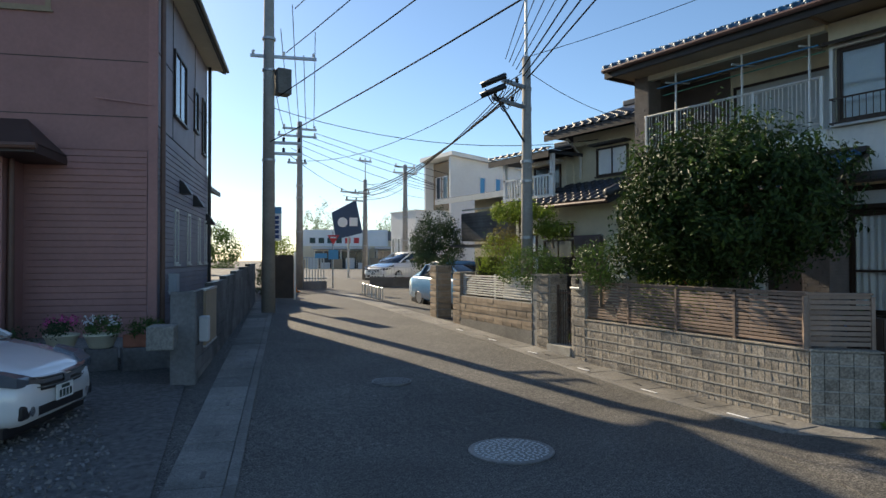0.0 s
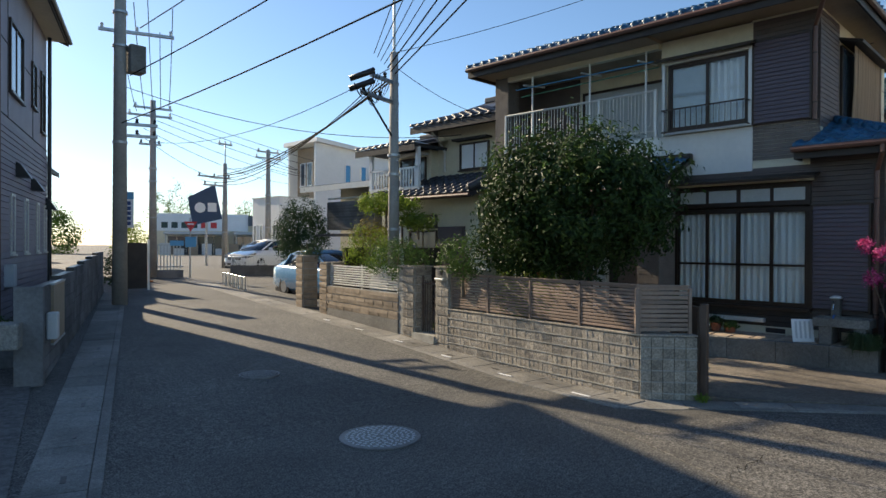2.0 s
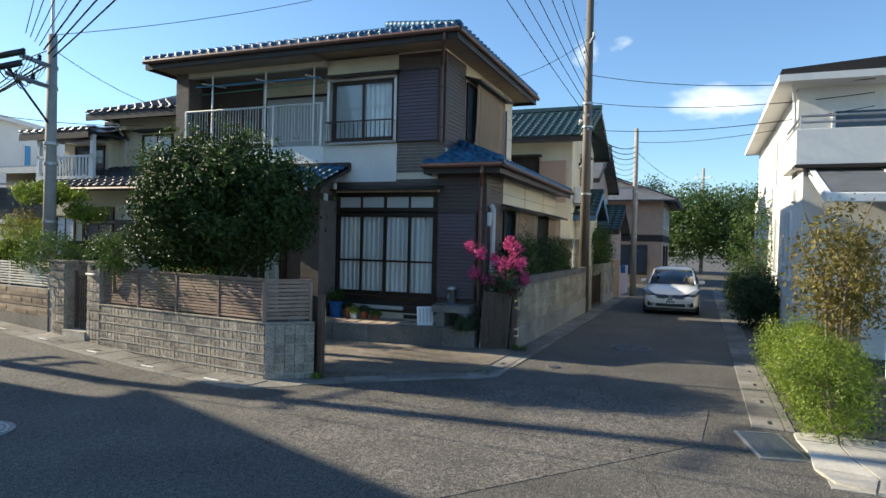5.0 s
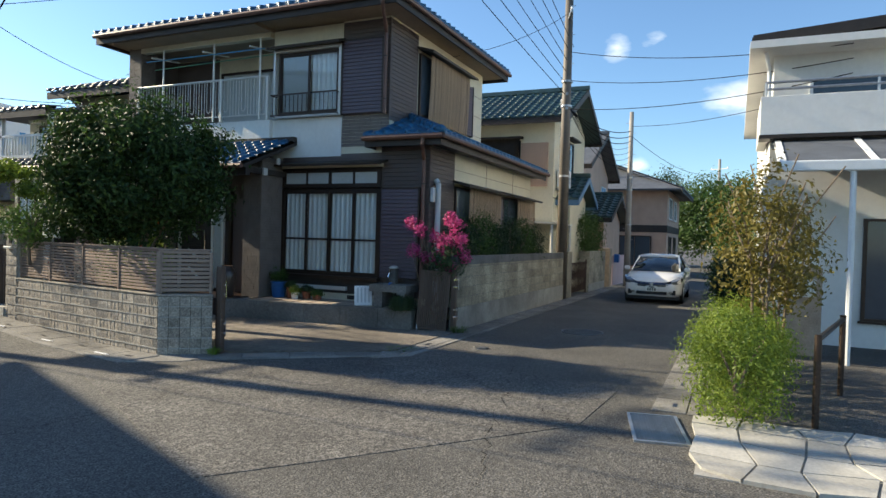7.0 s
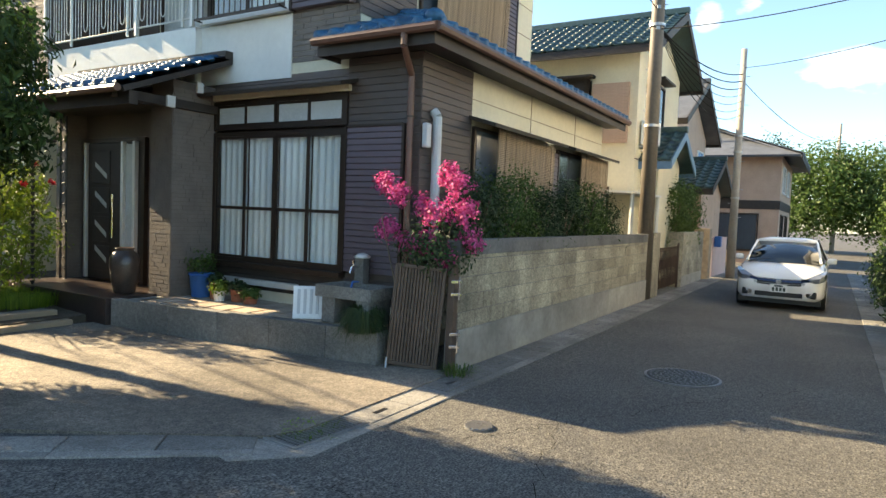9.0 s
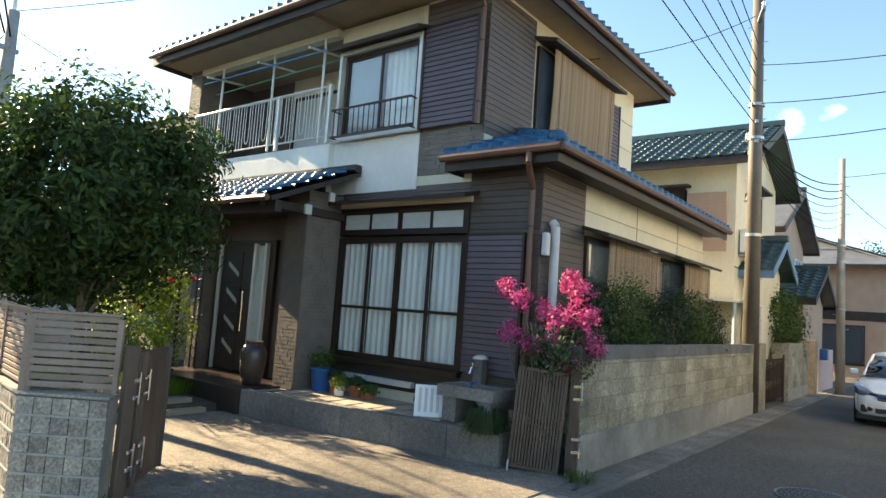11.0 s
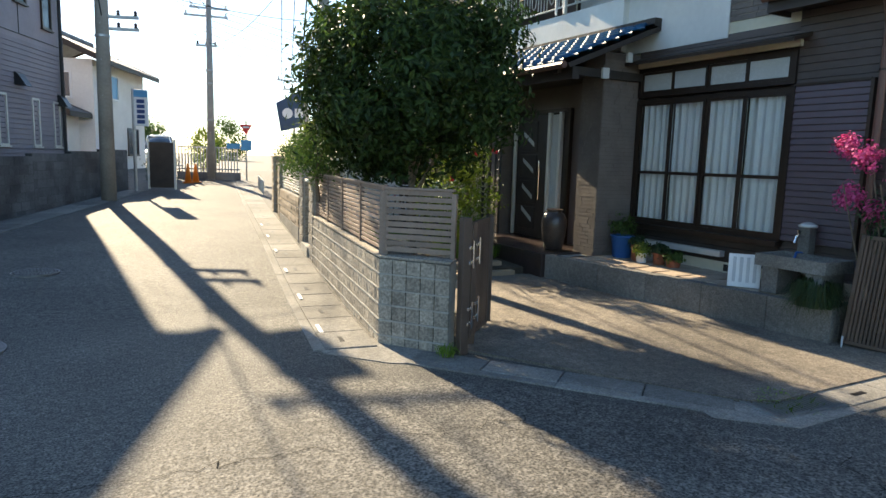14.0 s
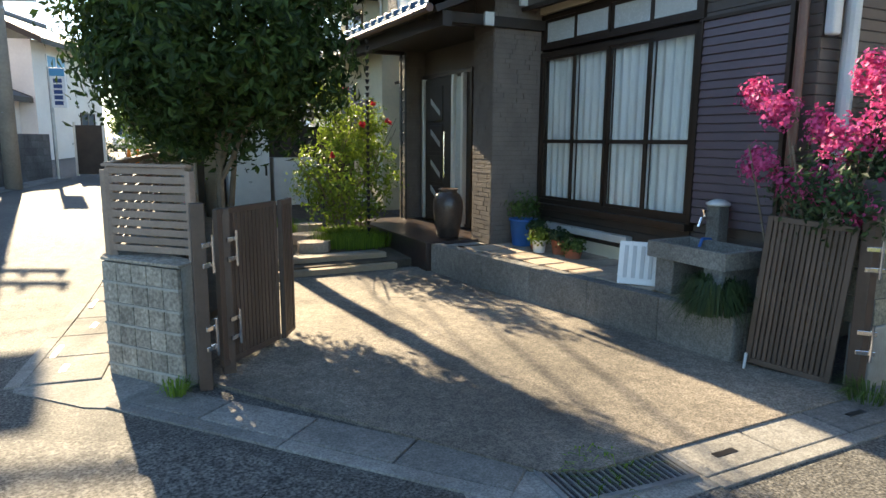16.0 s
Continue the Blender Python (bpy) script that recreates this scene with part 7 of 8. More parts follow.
# tree belt and far trees
rng = random.Random(8)
for k in range(15):
    y = -30 + k * 3.2
    x = 50 + rng.uniform(-5, 5)
    t = bush("far_tree", (x, y, 4.2), (3.4, 3.4, 3.2 + rng.uniform(-0.4, 0.8)), 280, 36, LEAF_MID if k % 3 else LEAF_DEEP, 140 + k, "broad dark green tree in the distant wood", "tree", 0.28, 0.42, group="distant wood")
for k, (x, y, z, r) in enumerate(((6, 72, 3.2, 2.2), (28, 95, 6.0, 4.0), (-3, 60, 2.6, 1.6), (44, 100, 5.5, 4.0), (-12, 70, 3.0, 2.5))):
    bush("far_tree", (x, y, z), (r, r, z * 0.85), 120, 28, LEAF_MID, 160 + k, "far green tree beyond the junction", "tree", 0.3, 0.35, group="trees beyond the junction")

# ---- poles and cables ----
def loft(rings, bm=None, closed=True):
    """A skin over rings of points, capped at its ends."""
    bm = bm or bmesh.new()
    R = [[bm.verts.new(p) for p in r] for r in rings]
    k = len(rings[0])
    for a, b in zip(R[:-1], R[1:]):
        for i in range(k):
            bm.faces.new((a[i], a[(i + 1) % k], b[(i + 1) % k], b[i]))
    bm.faces.new(R[0][::-1])
    bm.faces.new(R[-1])
    return bm


def pole(at, h, r, material, label, arms=(), boxes=(), steps=True, name="utility_pole"):
    t = thing(name, at, label, "utility pole", "utility poles")
    part("shaft", rod(at, (at[0], at[1], at[2] + h), r, r * 0.62, 16), material, t, smooth=True)
    for z, a, l0, l1 in arms:
        b = box(-l0, l1, -0.04, 0.04, -0.04, 0.04, bevel=0.006)
        b.transform(Matrix.Translation((at[0], at[1], z)) @ Matrix.Rotation(radians(a), 4, "Z"))
        arm = part("cross_arm", b, STEEL, t)
        for s in (-l0 + 0.08, l1 - 0.08, (l1 - l0) / 2):
            p = Matrix.Translation((at[0], at[1], z)) @ Matrix.Rotation(radians(a), 4, "Z") @ Vector((s, 0, 0))
            part("insulator", lathe([(0.03, 0.04), (0.05, 0.07), (0.03, 0.1), (0.05, 0.13), (0.02, 0.17)], p, 8), WHITEP if z > 6 else CARDARK, arm)
    for x, y, z, sx, sy, sz in boxes:
        part("equipment_box", box(x - sx, x + sx, y - sy, y + sy, z - sz, z + sz, bevel=0.03), CONCRETE if sz > 0.3 else CARDARK, t)
    for z in (at[2] + h * 0.35, at[2] + h * 0.55, at[2] + h * 0.62):
        part("band", lathe([(r * 0.98, 0), (r * 0.98, 0.06)], (at[0], at[1], z), 16), STEEL, t)
    if steps:
        for i in range(int((h - 2) / 0.45)):
            z = at[2] + 2.0 + i * 0.45
            s = 1 if i % 2 else -1
            part("step_bolt", rod((at[0], at[1], z), (at[0] + s * 0.22 * 0.3, at[1] + s * 0.22, z), 0.01, 0.01, 5), STEEL, t)
    return t


P1, PA, PB, PC, PD = (-3.43, 7.69, 0.2), (-7.2, 14.2, 0.3), (-3.4, 21.9, 0.6), (1.7, 26.2, 0.8), (3.3, 24.9, 0.8)
P4, P5 = (8.17, -1.95, 0), (16.3, -2.75, 0)
p1 = pole(P1, 6.3, 0.15, POLEC, "grey concrete utility pole with a slender steel top and splice boxes", ((5.35, 195, 0.15, 1.25), (5.8, 195, 0.15, 0.9)))
part("top_rod", rod((P1[0], P1[1], 6.4), (P1[0], P1[1], 8.1), 0.035, 0.03, 8), PALEMETAL, p1)
part("brace", rod((P1[0], P1[1], 4.5), (P1[0] - 0.95, P1[1] - 0.25, 5.3), 0.025, 0.025, 6), CARDARK, p1)
for x, y, z in ((-4.55, 7.45, 5.75), (-4.75, 7.2, 5.45)):
    b = rod((x - 0.2, y + 0.17, z - 0.1), (x + 0.2, y - 0.17, z + 0.1), 0.065, 0.065, 10)
    part("splice_case", b, CARDARK, p1, "cable splice case", True)
pole(PA, 12.5, 0.19, POLEC, "tall concrete utility pole with a transformer beside the pink house", ((7.6, -20, 0.5, 1.3), (5.2, -20, 0.1, 0.9), (4.9, -20, 0.1, 0.9), (10.2, -20, 1.0, 1.2), (11.2, -20, 1.0, 1.2)), ((PA[0] + 0.36, PA[1] - 0.1, 6.9, 0.2, 0.2, 0.36),))
pole(PB, 7.0, 0.16, POLEC, "concrete utility pole with a street lamp and cross arms", ((7.0, -10, 0.9, 0.7), (7.3, -10, 0.7, 0.7), (5.9, -10, 0.5, 0.3)))
pole(PC, 5.2, 0.15, POLEC, "grey pole with side brackets at the junction", ((5.3, 10, 1.5, 0.3), (4.9, 10, 1.2, 0.1)))
pole((PC[0] + 0.02, PC[1] + 0.02, 5.9), 1.1, 0.03, STEEL, "thin steel top of the junction pole", ((6.95, 10, 0.4, 0.4),), steps=False)
pole(PD, 5.9, 0.16, POLEC, "concrete utility pole beside the white house", ((6.3, 0, 0.7, 0.7), (6.6, 0, 0.6, 0.6)))
p4 = pole(P4, 11.0, 0.18, POLED, "tall brown utility pole with double cross arms on the lane wall", ((6.0, 20, 0.15, 1.5), (6.45, 20, 0.15, 1.5), (4.9, 20, 0.1, 1.3), (8.8, 20, 0.8, 0.9)))
part("brace", rod((P4[0], P4[1], 4.0), (P4[0] + 1.1, P4[1] + 0.3, 4.85), 0.025, 0.025, 6), STEEL, p4)
pole(P5, 7.4, 0.14, POLEC, "pale slender concrete pole in the lane")
pole((46, -5.5, 0), 9, 0.16, POLEC, "far utility pole in front of the trees", ((8.2, 60, 0.8, 0.8),), steps=False)
pole((27, 1.5, 0), 9.0, 0.12, POLEC, "utility pole behind the far house", ((8.4, 60, 0.9, 0.9), (8.9, 60, 0.7, 0.7)), steps=False)


def cable(a, b, sag, r=0.012, n=14, label="thin black overhead cable between poles"):
    a, b = Vector(a), Vector(b)
    pts = [a.lerp(b, i / n) - Vector((0, 0, sag * 4 * (i / n) * (1 - i / n))) for i in range(n + 1)]
    t = thing("overhead_cable", a.lerp(b, 0.5), label, "cable", "overhead cables")
    d = (b - a).normalized()
    u = d.cross(Vector((0, 0, 1))).normalized()
    v = u.cross(d)
    part("wire", loft([[p + r * (math.cos(k * 1.2566) * u + math.sin(k * 1.2566) * v) for k in range(5)] for p in pts]), CABLE, t)


for k in range(4):
    cable((P1[0] - 0.3 * k, P1[1] - 0.1 * k, 5.9 - 0.12 * k), (PC[0] - 0.4 * k, PC[1], 5.5 - 0.12 * k), 0.4 + 0.15 * k, 0.02 if k < 2 else 0.012, label="thick bundled cable along the street")
for k in range(7):
    t = thing("cable_loop", (P1[0] - 0.3 - 0.15 * k, P1[1] - 0.08 * k, 5.6), "slack loop of black cable hanging from the pole arms", "cable", "slack cable loops")
    x0, x1, drop = -0.1 - 0.12 * k, -0.75 - 0.13 * k, 0.25 + 0.09 * (k % 4)
    mids = [Vector((P1[0] + x0 + (x1 - x0) * i / 10, P1[1] - 0.05 * k - 0.02 * i, 5.85 - 0.04 * i - drop * math.sin(math.pi * i / 10))) for i in range(11)]
    part("wire", loft([[p + Vector((0.009 * math.cos(a * 1.2566), 0.013 * math.sin(a * 1.2566), 0.009 * math.cos(a * 1.2566))) for a in range(5)] for p in mids]), CABLE, t)
rng = random.Random(12)
for k in range(7):
    cable((P1[0] - 0.1 * k, P1[1], 6.0 + 0.06 * k), (-13.0 - 1.2 * k, -16 - 0.5 * k, 9.5 + 0.5 * k), 0.3 + 0.1 * k, 0.016 if k < 3 else 0.009, label="overhead cable crossing the junction")
for k in range(5):
    cable((PA[0] + 0.3 * k, PA[1] - 0.1 * k, 7.7 + 0.7 * (k % 3)), (PB[0] - 0.6 + 0.3 * k, PB[1], 7.1 + 0.08 * k), 0.25 + 0.08 * k, 0.012)
for k in range(4):
    cable((PA[0] + 0.25 * k, PA[1], 5.2 + 1.3 * k), (-8.5 + 0.5 * k, -18, 6.6 + 1.3 * k), 0.5, 0.014)
for k in range(6):
    cable((PB[0] - 0.6 + 0.25 * k, PB[1], 6.3 + 0.18 * k), (PC[0] + 8 + 6 * k, PC[1] + 14, 6.6 + 0.25 * k), 0.5 + 0.12 * k, 0.012)
for k in range(4):
    cable((PC[0], PC[1], 5.0 + 0.25 * k), (PD[0], PD[1], 5.6 + 0.25 * k), 0.2, 0.012)
    cable((PD[0], PD[1], 5.8 + 0.2 * k), (34, 40 + 3 * k, 7.0), 0.6, 0.012)
cable((PA[0], PA[1], 6.2), (2.0, 9.0, 5.6), 0.7, 0.01)
cable((PB[0], PB[1], 6.0), (P1[0], P1[1], 6.2), 0.6, 0.01)
cable((P1[0], P1[1], 6.2), (1.3, 8.0, 5.6), 0.25, 0.008)
cable((P1[0], P1[1], 6.5), (1.0, 4.0, 8.4), 0.1, 0.008)
for k in range(7):
    cable((P4[0] + 0.2 * k, P4[1] + 0.07 * k, 6.1 + 0.1 * k), (P5[0] - 0.02 * k, P5[1], 6.6 - 0.22 * k), 0.35 + 0.1 * k, 0.016 if k < 3 else 0.009, label="overhead cable along the lane")
for k in range(6):
    cable((P4[0] + 0.15 * k, P4[1], 6.4 + 0.35 * k), (-15 + 0.8 * k, -1.2 - 0.3 * k, 9.4 + 0.45 * k), 0.3, 0.01, label="overhead cable over the lane mouth")
for k in range(3):
    cable((P4[0], P4[1], 6.0 + 0.9 * k), (3.4, -9.0, 5.4 + 0.3 * k), 0.25, 0.01, label="service cable to the white house")
cable((P5[0], P5[1], 6.8), (8.0, -8.5, 5.9), 0.2, 0.01)
cable((P5[0], P5[1], 6.4), (46, -5.5, 8.0), 0.8, 0.012)
cable((P4[0], P4[1], 9.0), (3.0, -0.3, 6.4), 0.2, 0.008)

# ---- cars ----
def car(M, paint, label, group="", van=False, strip=None):
    t = thing("car", M.translation, label, "car", group)
    zr = 1.8 if van else 1.47
    st = ((0.0, .6, .3, .6), (0.06, .72, .24, .68), (0.2, .8, .22, .76), (0.6, .85, .2, .88), (1.1, .865, .2, .97), (1.6, .87, .2, 1.0), (2.4, .87, .2, 1.0), (3.4, .87, .2, 1.01), (4.0, .85, .22, 1.02), (4.3, .8, .26, .96), (4.4, .72, .3, .85))
    rings = []
    for x, w, z0, zs in st:
        m_ = (z0 + zs) / 2
        half = [(w * 0.9, z0), (w, z0 + 0.1), (w * 1.005, m_), (w * 0.985, zs - 0.09), (w * 0.9, zs - 0.015), (w * 0.5, zs + 0.012)]
        rings.append([(x, y, z) for y, z in half] + [(x, -y, z) for y, z in half[::-1]])
    body = lpart("body", loft(rings), paint, t, M, smooth=True)
    gh = ((0.95, .74, .96, .7, .97), (1.35, .79, .98, .66, 1.2 if not van else 1.4), (1.85, .8, .99, .61, zr - 0.06), (2.35, .81, .99, .6, zr), (3.0, .8, .99, .59, zr - 0.02), (3.5, .79, 1.0, .62, zr - 0.16 if not van else zr - 0.03), (4.05, .74, 1.0, .68, 1.04 if not van else zr - 0.2))
    lpart("window_glass", loft([[(x, wb, zb), (x, wt, zt), (x, 0, zt + 0.02), (x, -wt, zt), (x, -wb, zb)] for x, wb, zb, wt, zt in gh]), CARGLASS, t, M, "dark tinted car glass", True)
    lpart("roof", loft([[(x, w, z), (x, w * 0.6, z + 0.03), (x, -w * 0.6, z + 0.03), (x, -w, z), (x, -w, z - 0.03), (x, w, z - 0.03)] for x, w, z in ((1.82, .62, zr - 0.05), (2.35, .61, zr + 0.01), (3.0, .6, zr - 0.01), (3.45 if not van else 3.95, .6, zr - 0.11))]), paint, t, M, "", True)
    for s in (1, -1):
        for a, b in (((0.98, .73 * s, .97), (1.84, .615 * s, zr - 0.05)), ((2.45, .805 * s, 1.0), (2.45, .61 * s, zr)), ((3.55, .795 * s, 1.0), (3.4, .62 * s, zr - 0.1))):
            lpart("pillar", rod(a, b, 0.035, 0.03, 6), paint if a[0] != 2.45 else CARDARK, t, M)
        lpart("headlight", loft([[(x, y0 * s, z), (x, y1 * s, z + 0.02), (x, y1 * s, z + h), (x, y0 * s, z + h - 0.02)] for x, y0, y1, z, h in ((0.03, .4, .56, .6, .07), (0.05, .5, .735, .6, .12), (0.22, .66, .83, .64, .16), (0.5, .79, .865, .72, .14))]), LAMPGLASS, t, M, "clear headlight lens")
        lpart("fog_light", rod((0.0, .55 * s, .36), (0.09, .55 * s, .36), 0.05, 0.05, 12), CHROME, t, M)
        lpart("fog_surround", box(0.01, 0.2, min(.44 * s, .7 * s), max(.44 * s, .7 * s), .29, .44, bevel=0.03), CARDARK, t, M)
        mir = lpart("wing_mirror", box(1.28, 1.4, min(.84 * s, 1.02 * s), max(.84 * s, 1.02 * s), .97, 1.1, bevel=0.035), paint, t, M)
        for x in (0.85, 3.45):
            c = M @ Vector((x, .76 * s, .31))
            out = (M.to_3x3() @ Vector((0, s, 0))).normalized()
            w = part("wheel", rod(c - out * 0.1, c + out * 0.105, 0.31, 0.31, 24), RUBBER, t, smooth=False)
            part("rim", rod(c + out * 0.1, c + out * 0.115, 0.2, 0.18, 16), STEEL, w)
    lpart("grille", loft([[(x, y, z0), (x, y, z1), (x + 0.12, y, z1), (x + 0.12, y, z0)] for x, y, z0, z1 in ((0.05, -.55, .6, .68), (-0.005, -.4, .54, .66), (-0.03, 0, .52, .65), (-0.005, .4, .54, .66), (0.05, .55, .6, .68))]), CARDARK, t, M)
    for z, h, m_ in ((0.6, 0.045, strip or CHROME), (0.655, 0.014, CHROME), (0.555, 0.014, CHROME)):
        lpart("grille_bar", loft([[(x, y, z + e), (x, y, z + e + h), (x + 0.1, y, z + e + h), (x + 0.1, y, z + e)] for x, y, e in ((0.03, -.56, .035), (-0.025, -.4, .012), (-0.045, 0, 0), (-0.025, .4, .012), (0.03, .56, .035))]), m_, t, M)
    lpart("emblem", box(-0.062, -0.046, -.055, .055, .57, .66, bevel=0.01), CHROME, t, M)
    lpart("air_intake", box(-0.006, 0.1, -.45, .45, .29, .39, bevel=0.015), CARDARK, t, M)
    pl = lpart("number_plate", box(-0.035, -0.02, -.165, .165, .385, .55, bevel=0.004), PLATE, t, M)
    lpart("plate_bar", box(-0.039, -0.036, -.08, .08, .5, .535), INKGREEN, pl, M)
    for k in range(4):
        lpart("plate_bar", box(-0.039, -0.036, -.13 + k * 0.068, -.085 + k * 0.068, .41, .485), INKGREEN, pl, M)
    lpart("wiper", rod((0.98, .5, 1.0), (1.25, -.1, 1.12), 0.012, 0.012, 5), CARDARK, t, M)
    lpart("underbody", box(0.15, 4.2, -.78, .78, .14, .24), CARDARK, t, M)
    return t


def car_at(x, y, z, ang):
    return Matrix.Translation((x, y, z)) @ Matrix.Rotation(radians(ang), 4, "Z")


car(car_at(8.6, -4.65, 0, 0), CARWHITE, "pearl white sedan with a blue chrome grille, parked in the lane", strip=AMBER)
car(car_at(-12.55, 4.75, 0.08, 150), CARWHITE, "white sedan nosing out of the gravel parking lot")
car(car_at(-1.35, 11.3, rise(12), 86), CARBLUE, "light blue car in the neighbour's parking space")
car(car_at(0.9, 23.7, rise(23.7), 14), CARWHITE, "white car with dark glass behind the low white fence")
car(car_at(-4.2, 37, rise(37), 80), CARWHITE, "white van passing stop beyond the junction", van=True)

# ---- terrace things ----
def pot(name, at, r, h, material, label, leaf=None, flower=None, seed=1, ph_=0.18, bucket=False):
    t = thing(name, at, label, "plant pot" if leaf else "jar")
    prof = [(r * 0.78, 0), (r * 0.8, 0.01), (r, h * 0.92), (r * 1.08, h * 0.93), (r * 1.08, h), (r * 0.92, h), (r * 0.9, h * 0.9)]
    part("pot", lathe(prof, at, 28), material, t, smooth=True)
    if leaf:
        part("soil", lathe([(r * 0.88, h * 0.88), (r * 0.88, h * 0.9)], at, 16), SOIL, t)
        crown("plant", t, (at[0], at[1], at[2] + h + ph_ * 0.6), (r * 1.25, r * 1.25, ph_), 40, 16, 0.035, 0.045, leaf, seed, "", 0.6, 0.3, -0.5)
    return t


jar = thing("storage_jar", (-1.0, 3.2, 0.42), "tall dark brown glazed stoneware jar at the porch edge", "jar")
part("body", lathe([(0.13, 0), (0.15, 0.02), (0.185, 0.2), (0.205, 0.4), (0.2, 0.5), (0.165, 0.58), (0.12, 0.61), (0.12, 0.63), (0.14, 0.65), (0.13, 0.66), (0.1, 0.62)], (-1.0, 3.2, 0.42), 32), CERAMIC, jar, smooth=True)
pot("blue_bucket", (-0.42, 2.24, 0.412), 0.17, 0.34, BLUEP, "blue plastic bucket holding a leafy green plant", LEAF_MID, seed=201, ph_=0.2)
pot("terracotta_pot", (-0.45, 1.9, 0.412), 0.085, 0.24, TERRA, "tall terracotta pot with a grey succulent", LEAF_DEEP, seed=202, ph_=0.06)
pot("white_pot", (-0.55, 1.7, 0.412), 0.085, 0.15, WHITEP, "small white pot with a yellow-green plant", LEAF_BRIGHT, seed=203, ph_=0.06)
pot("terracotta_pot", (-0.4, 1.5, 0.412), 0.1, 0.17, TERRA, "terracotta pot with a small cactus plant", LEAF_DEEP, seed=204, ph_=0.05)
pot("terracotta_pot", (-0.42, 1.22, 0.412), 0.11, 0.11, TERRA, "low terracotta bowl with succulents", LEAF_MID, seed=205, ph_=0.04)

lid = thing("plastic_panel", (-0.75, -0.18, 0.41), "white ribbed plastic bath lid leaning on the sink", "panel")
b = box(0, 0.36, -0.02, 0.0, 0, 0.4, bevel=0.008)
ML = Matrix.Translation((-0.88, -0.02, 0.412)) @ Matrix.Rotation(radians(-52), 4, "Z") @ Matrix.Rotation(radians(-12), 4, "X")
b.transform(ML)
part("panel", b, WHITEP, lid)
for i in range(4):
    b = box(0.05 + i * 0.075, 0.085 + i * 0.075, 0.0, 0.008, 0.06, 0.36, bevel=0.003)
    b.transform(ML)
    part("rib", b, GREYP, lid)
    b = box(0.05 + i * 0.075, 0.085 + i * 0.075, -0.028, -0.02, 0.06, 0.36, bevel=0.003)
    b.transform(ML)
    part("rib", b, GREYP, lid)
sink = thing("concrete_sink", (-0.55, -0.72, 0.41), "worn concrete outdoor sink on two block legs", "sink")
bm = bmesh.new()
x0, x1, y0, y1, z0, z1, w = -0.82, -0.3, -1.15, -0.32, 0.72, 0.86, 0.05
box(x0, x1, y0, y1, z0, z0 + 0.04, bm)
for q in ((x0, x0 + w, y0, y1), (x1 - w, x1, y0, y1), (x0 + w, x1 - w, y0, y0 + w), (x0 + w, x1 - w, y1 - w, y1)):
    box(*q, z0 + 0.04, z1, bm)
part("basin", bm, CONCRETE, sink)
part("leg", box(-0.79, -0.36, -0.6, -0.4, 0.412, 0.72, bevel=0.012), CONCRETE, sink)
part("leg", box(-0.79, -0.36, -1.1, -0.92, 0.412, 0.72, bevel=0.012), CONCRETE, sink)
tap = thing("tap_post", (-0.2, -0.55, 0.41), "concrete stand pipe post with a chrome tap", "tap")
part("post", box(-0.27, -0.14, -0.6, -0.46, 0.41, 1.16, bevel=0.012), CONCRETE, tap)
part("cap", lathe([(0.1, 0), (0.11, 0.02), (0.06, 0.05), (0.02, 0.06)], (-0.205, -0.53, 1.16), 16), PALEMETAL, tap, smooth=True)
tp = part("spout", tube([Vector((-0.27, -0.53, 1.05)), Vector((-0.4, -0.53, 1.06)), Vector((-0.43, -0.53, 0.98))], 0.016, 10), CHROME, tap, "chrome spout")
part("handle", rod((-0.36, -0.53, 1.07), (-0.36, -0.53, 1.13), 0.01, 0.03, 10), CHROME, tp)
part("spout", tube([Vector((-0.27, -0.53, 0.86)), Vector((-0.38, -0.53, 0.87)), Vector((-0.41, -0.53, 0.8))], 0.014, 10), BLUEP, tap, "lower tap with a blue hose end")


def tuft(name, at, r, h, n, material, seed, label, droop=0.5, parent=None):
    rng_ = np.random.default_rng(seed)
    a, l = rng_.uniform(0, 2 * math.pi, n), rng_.uniform(0.3, 1.0, n)
    base = np.stack([at[0] + 0.75 * r * l * np.cos(a), at[1] + 0.75 * r * l * np.sin(a), np.full(n, at[2])], 1)
    out = np.stack([np.cos(a), np.sin(a), 0 * a], 1)
    hh = h * rng_.uniform(0.5, 1.1, (n, 1))
    mid = base + out * min(r, 0.1) * 0.25 + np.array([0, 0, 1]) * hh
    way = rng_.normal(size=(n, 3)) * np.array([1, 1, 0]) if r > 0.32 else out
    tip = base + way * min(r, 0.12 if r > 0.32 else 0.3) * rng_.uniform(0.4, 0.9, (n, 1)) + np.array([0, 0, 1]) * hh * (1 - droop * rng_.uniform(0, 1, (n, 1)))
    side = np.stack([-np.sin(a), np.cos(a), 0 * a], 1) * 0.004
    V = np.stack([base - side, base + side, mid + side, mid - side, tip], 1).reshape(-1, 3)
    F = []
    for i in range(n):
        F += [(5 * i, 5 * i + 1, 5 * i + 2, 5 * i + 3), (5 * i + 3, 5 * i + 2, 5 * i + 4)]
    me_ = bpy.data.meshes.new("tuft")
    me_.from_pydata((V).tolist(), [], F)
    me_.materials.append(material)
    return tagged(new(name, me_), label, "grass", "", "stuff")


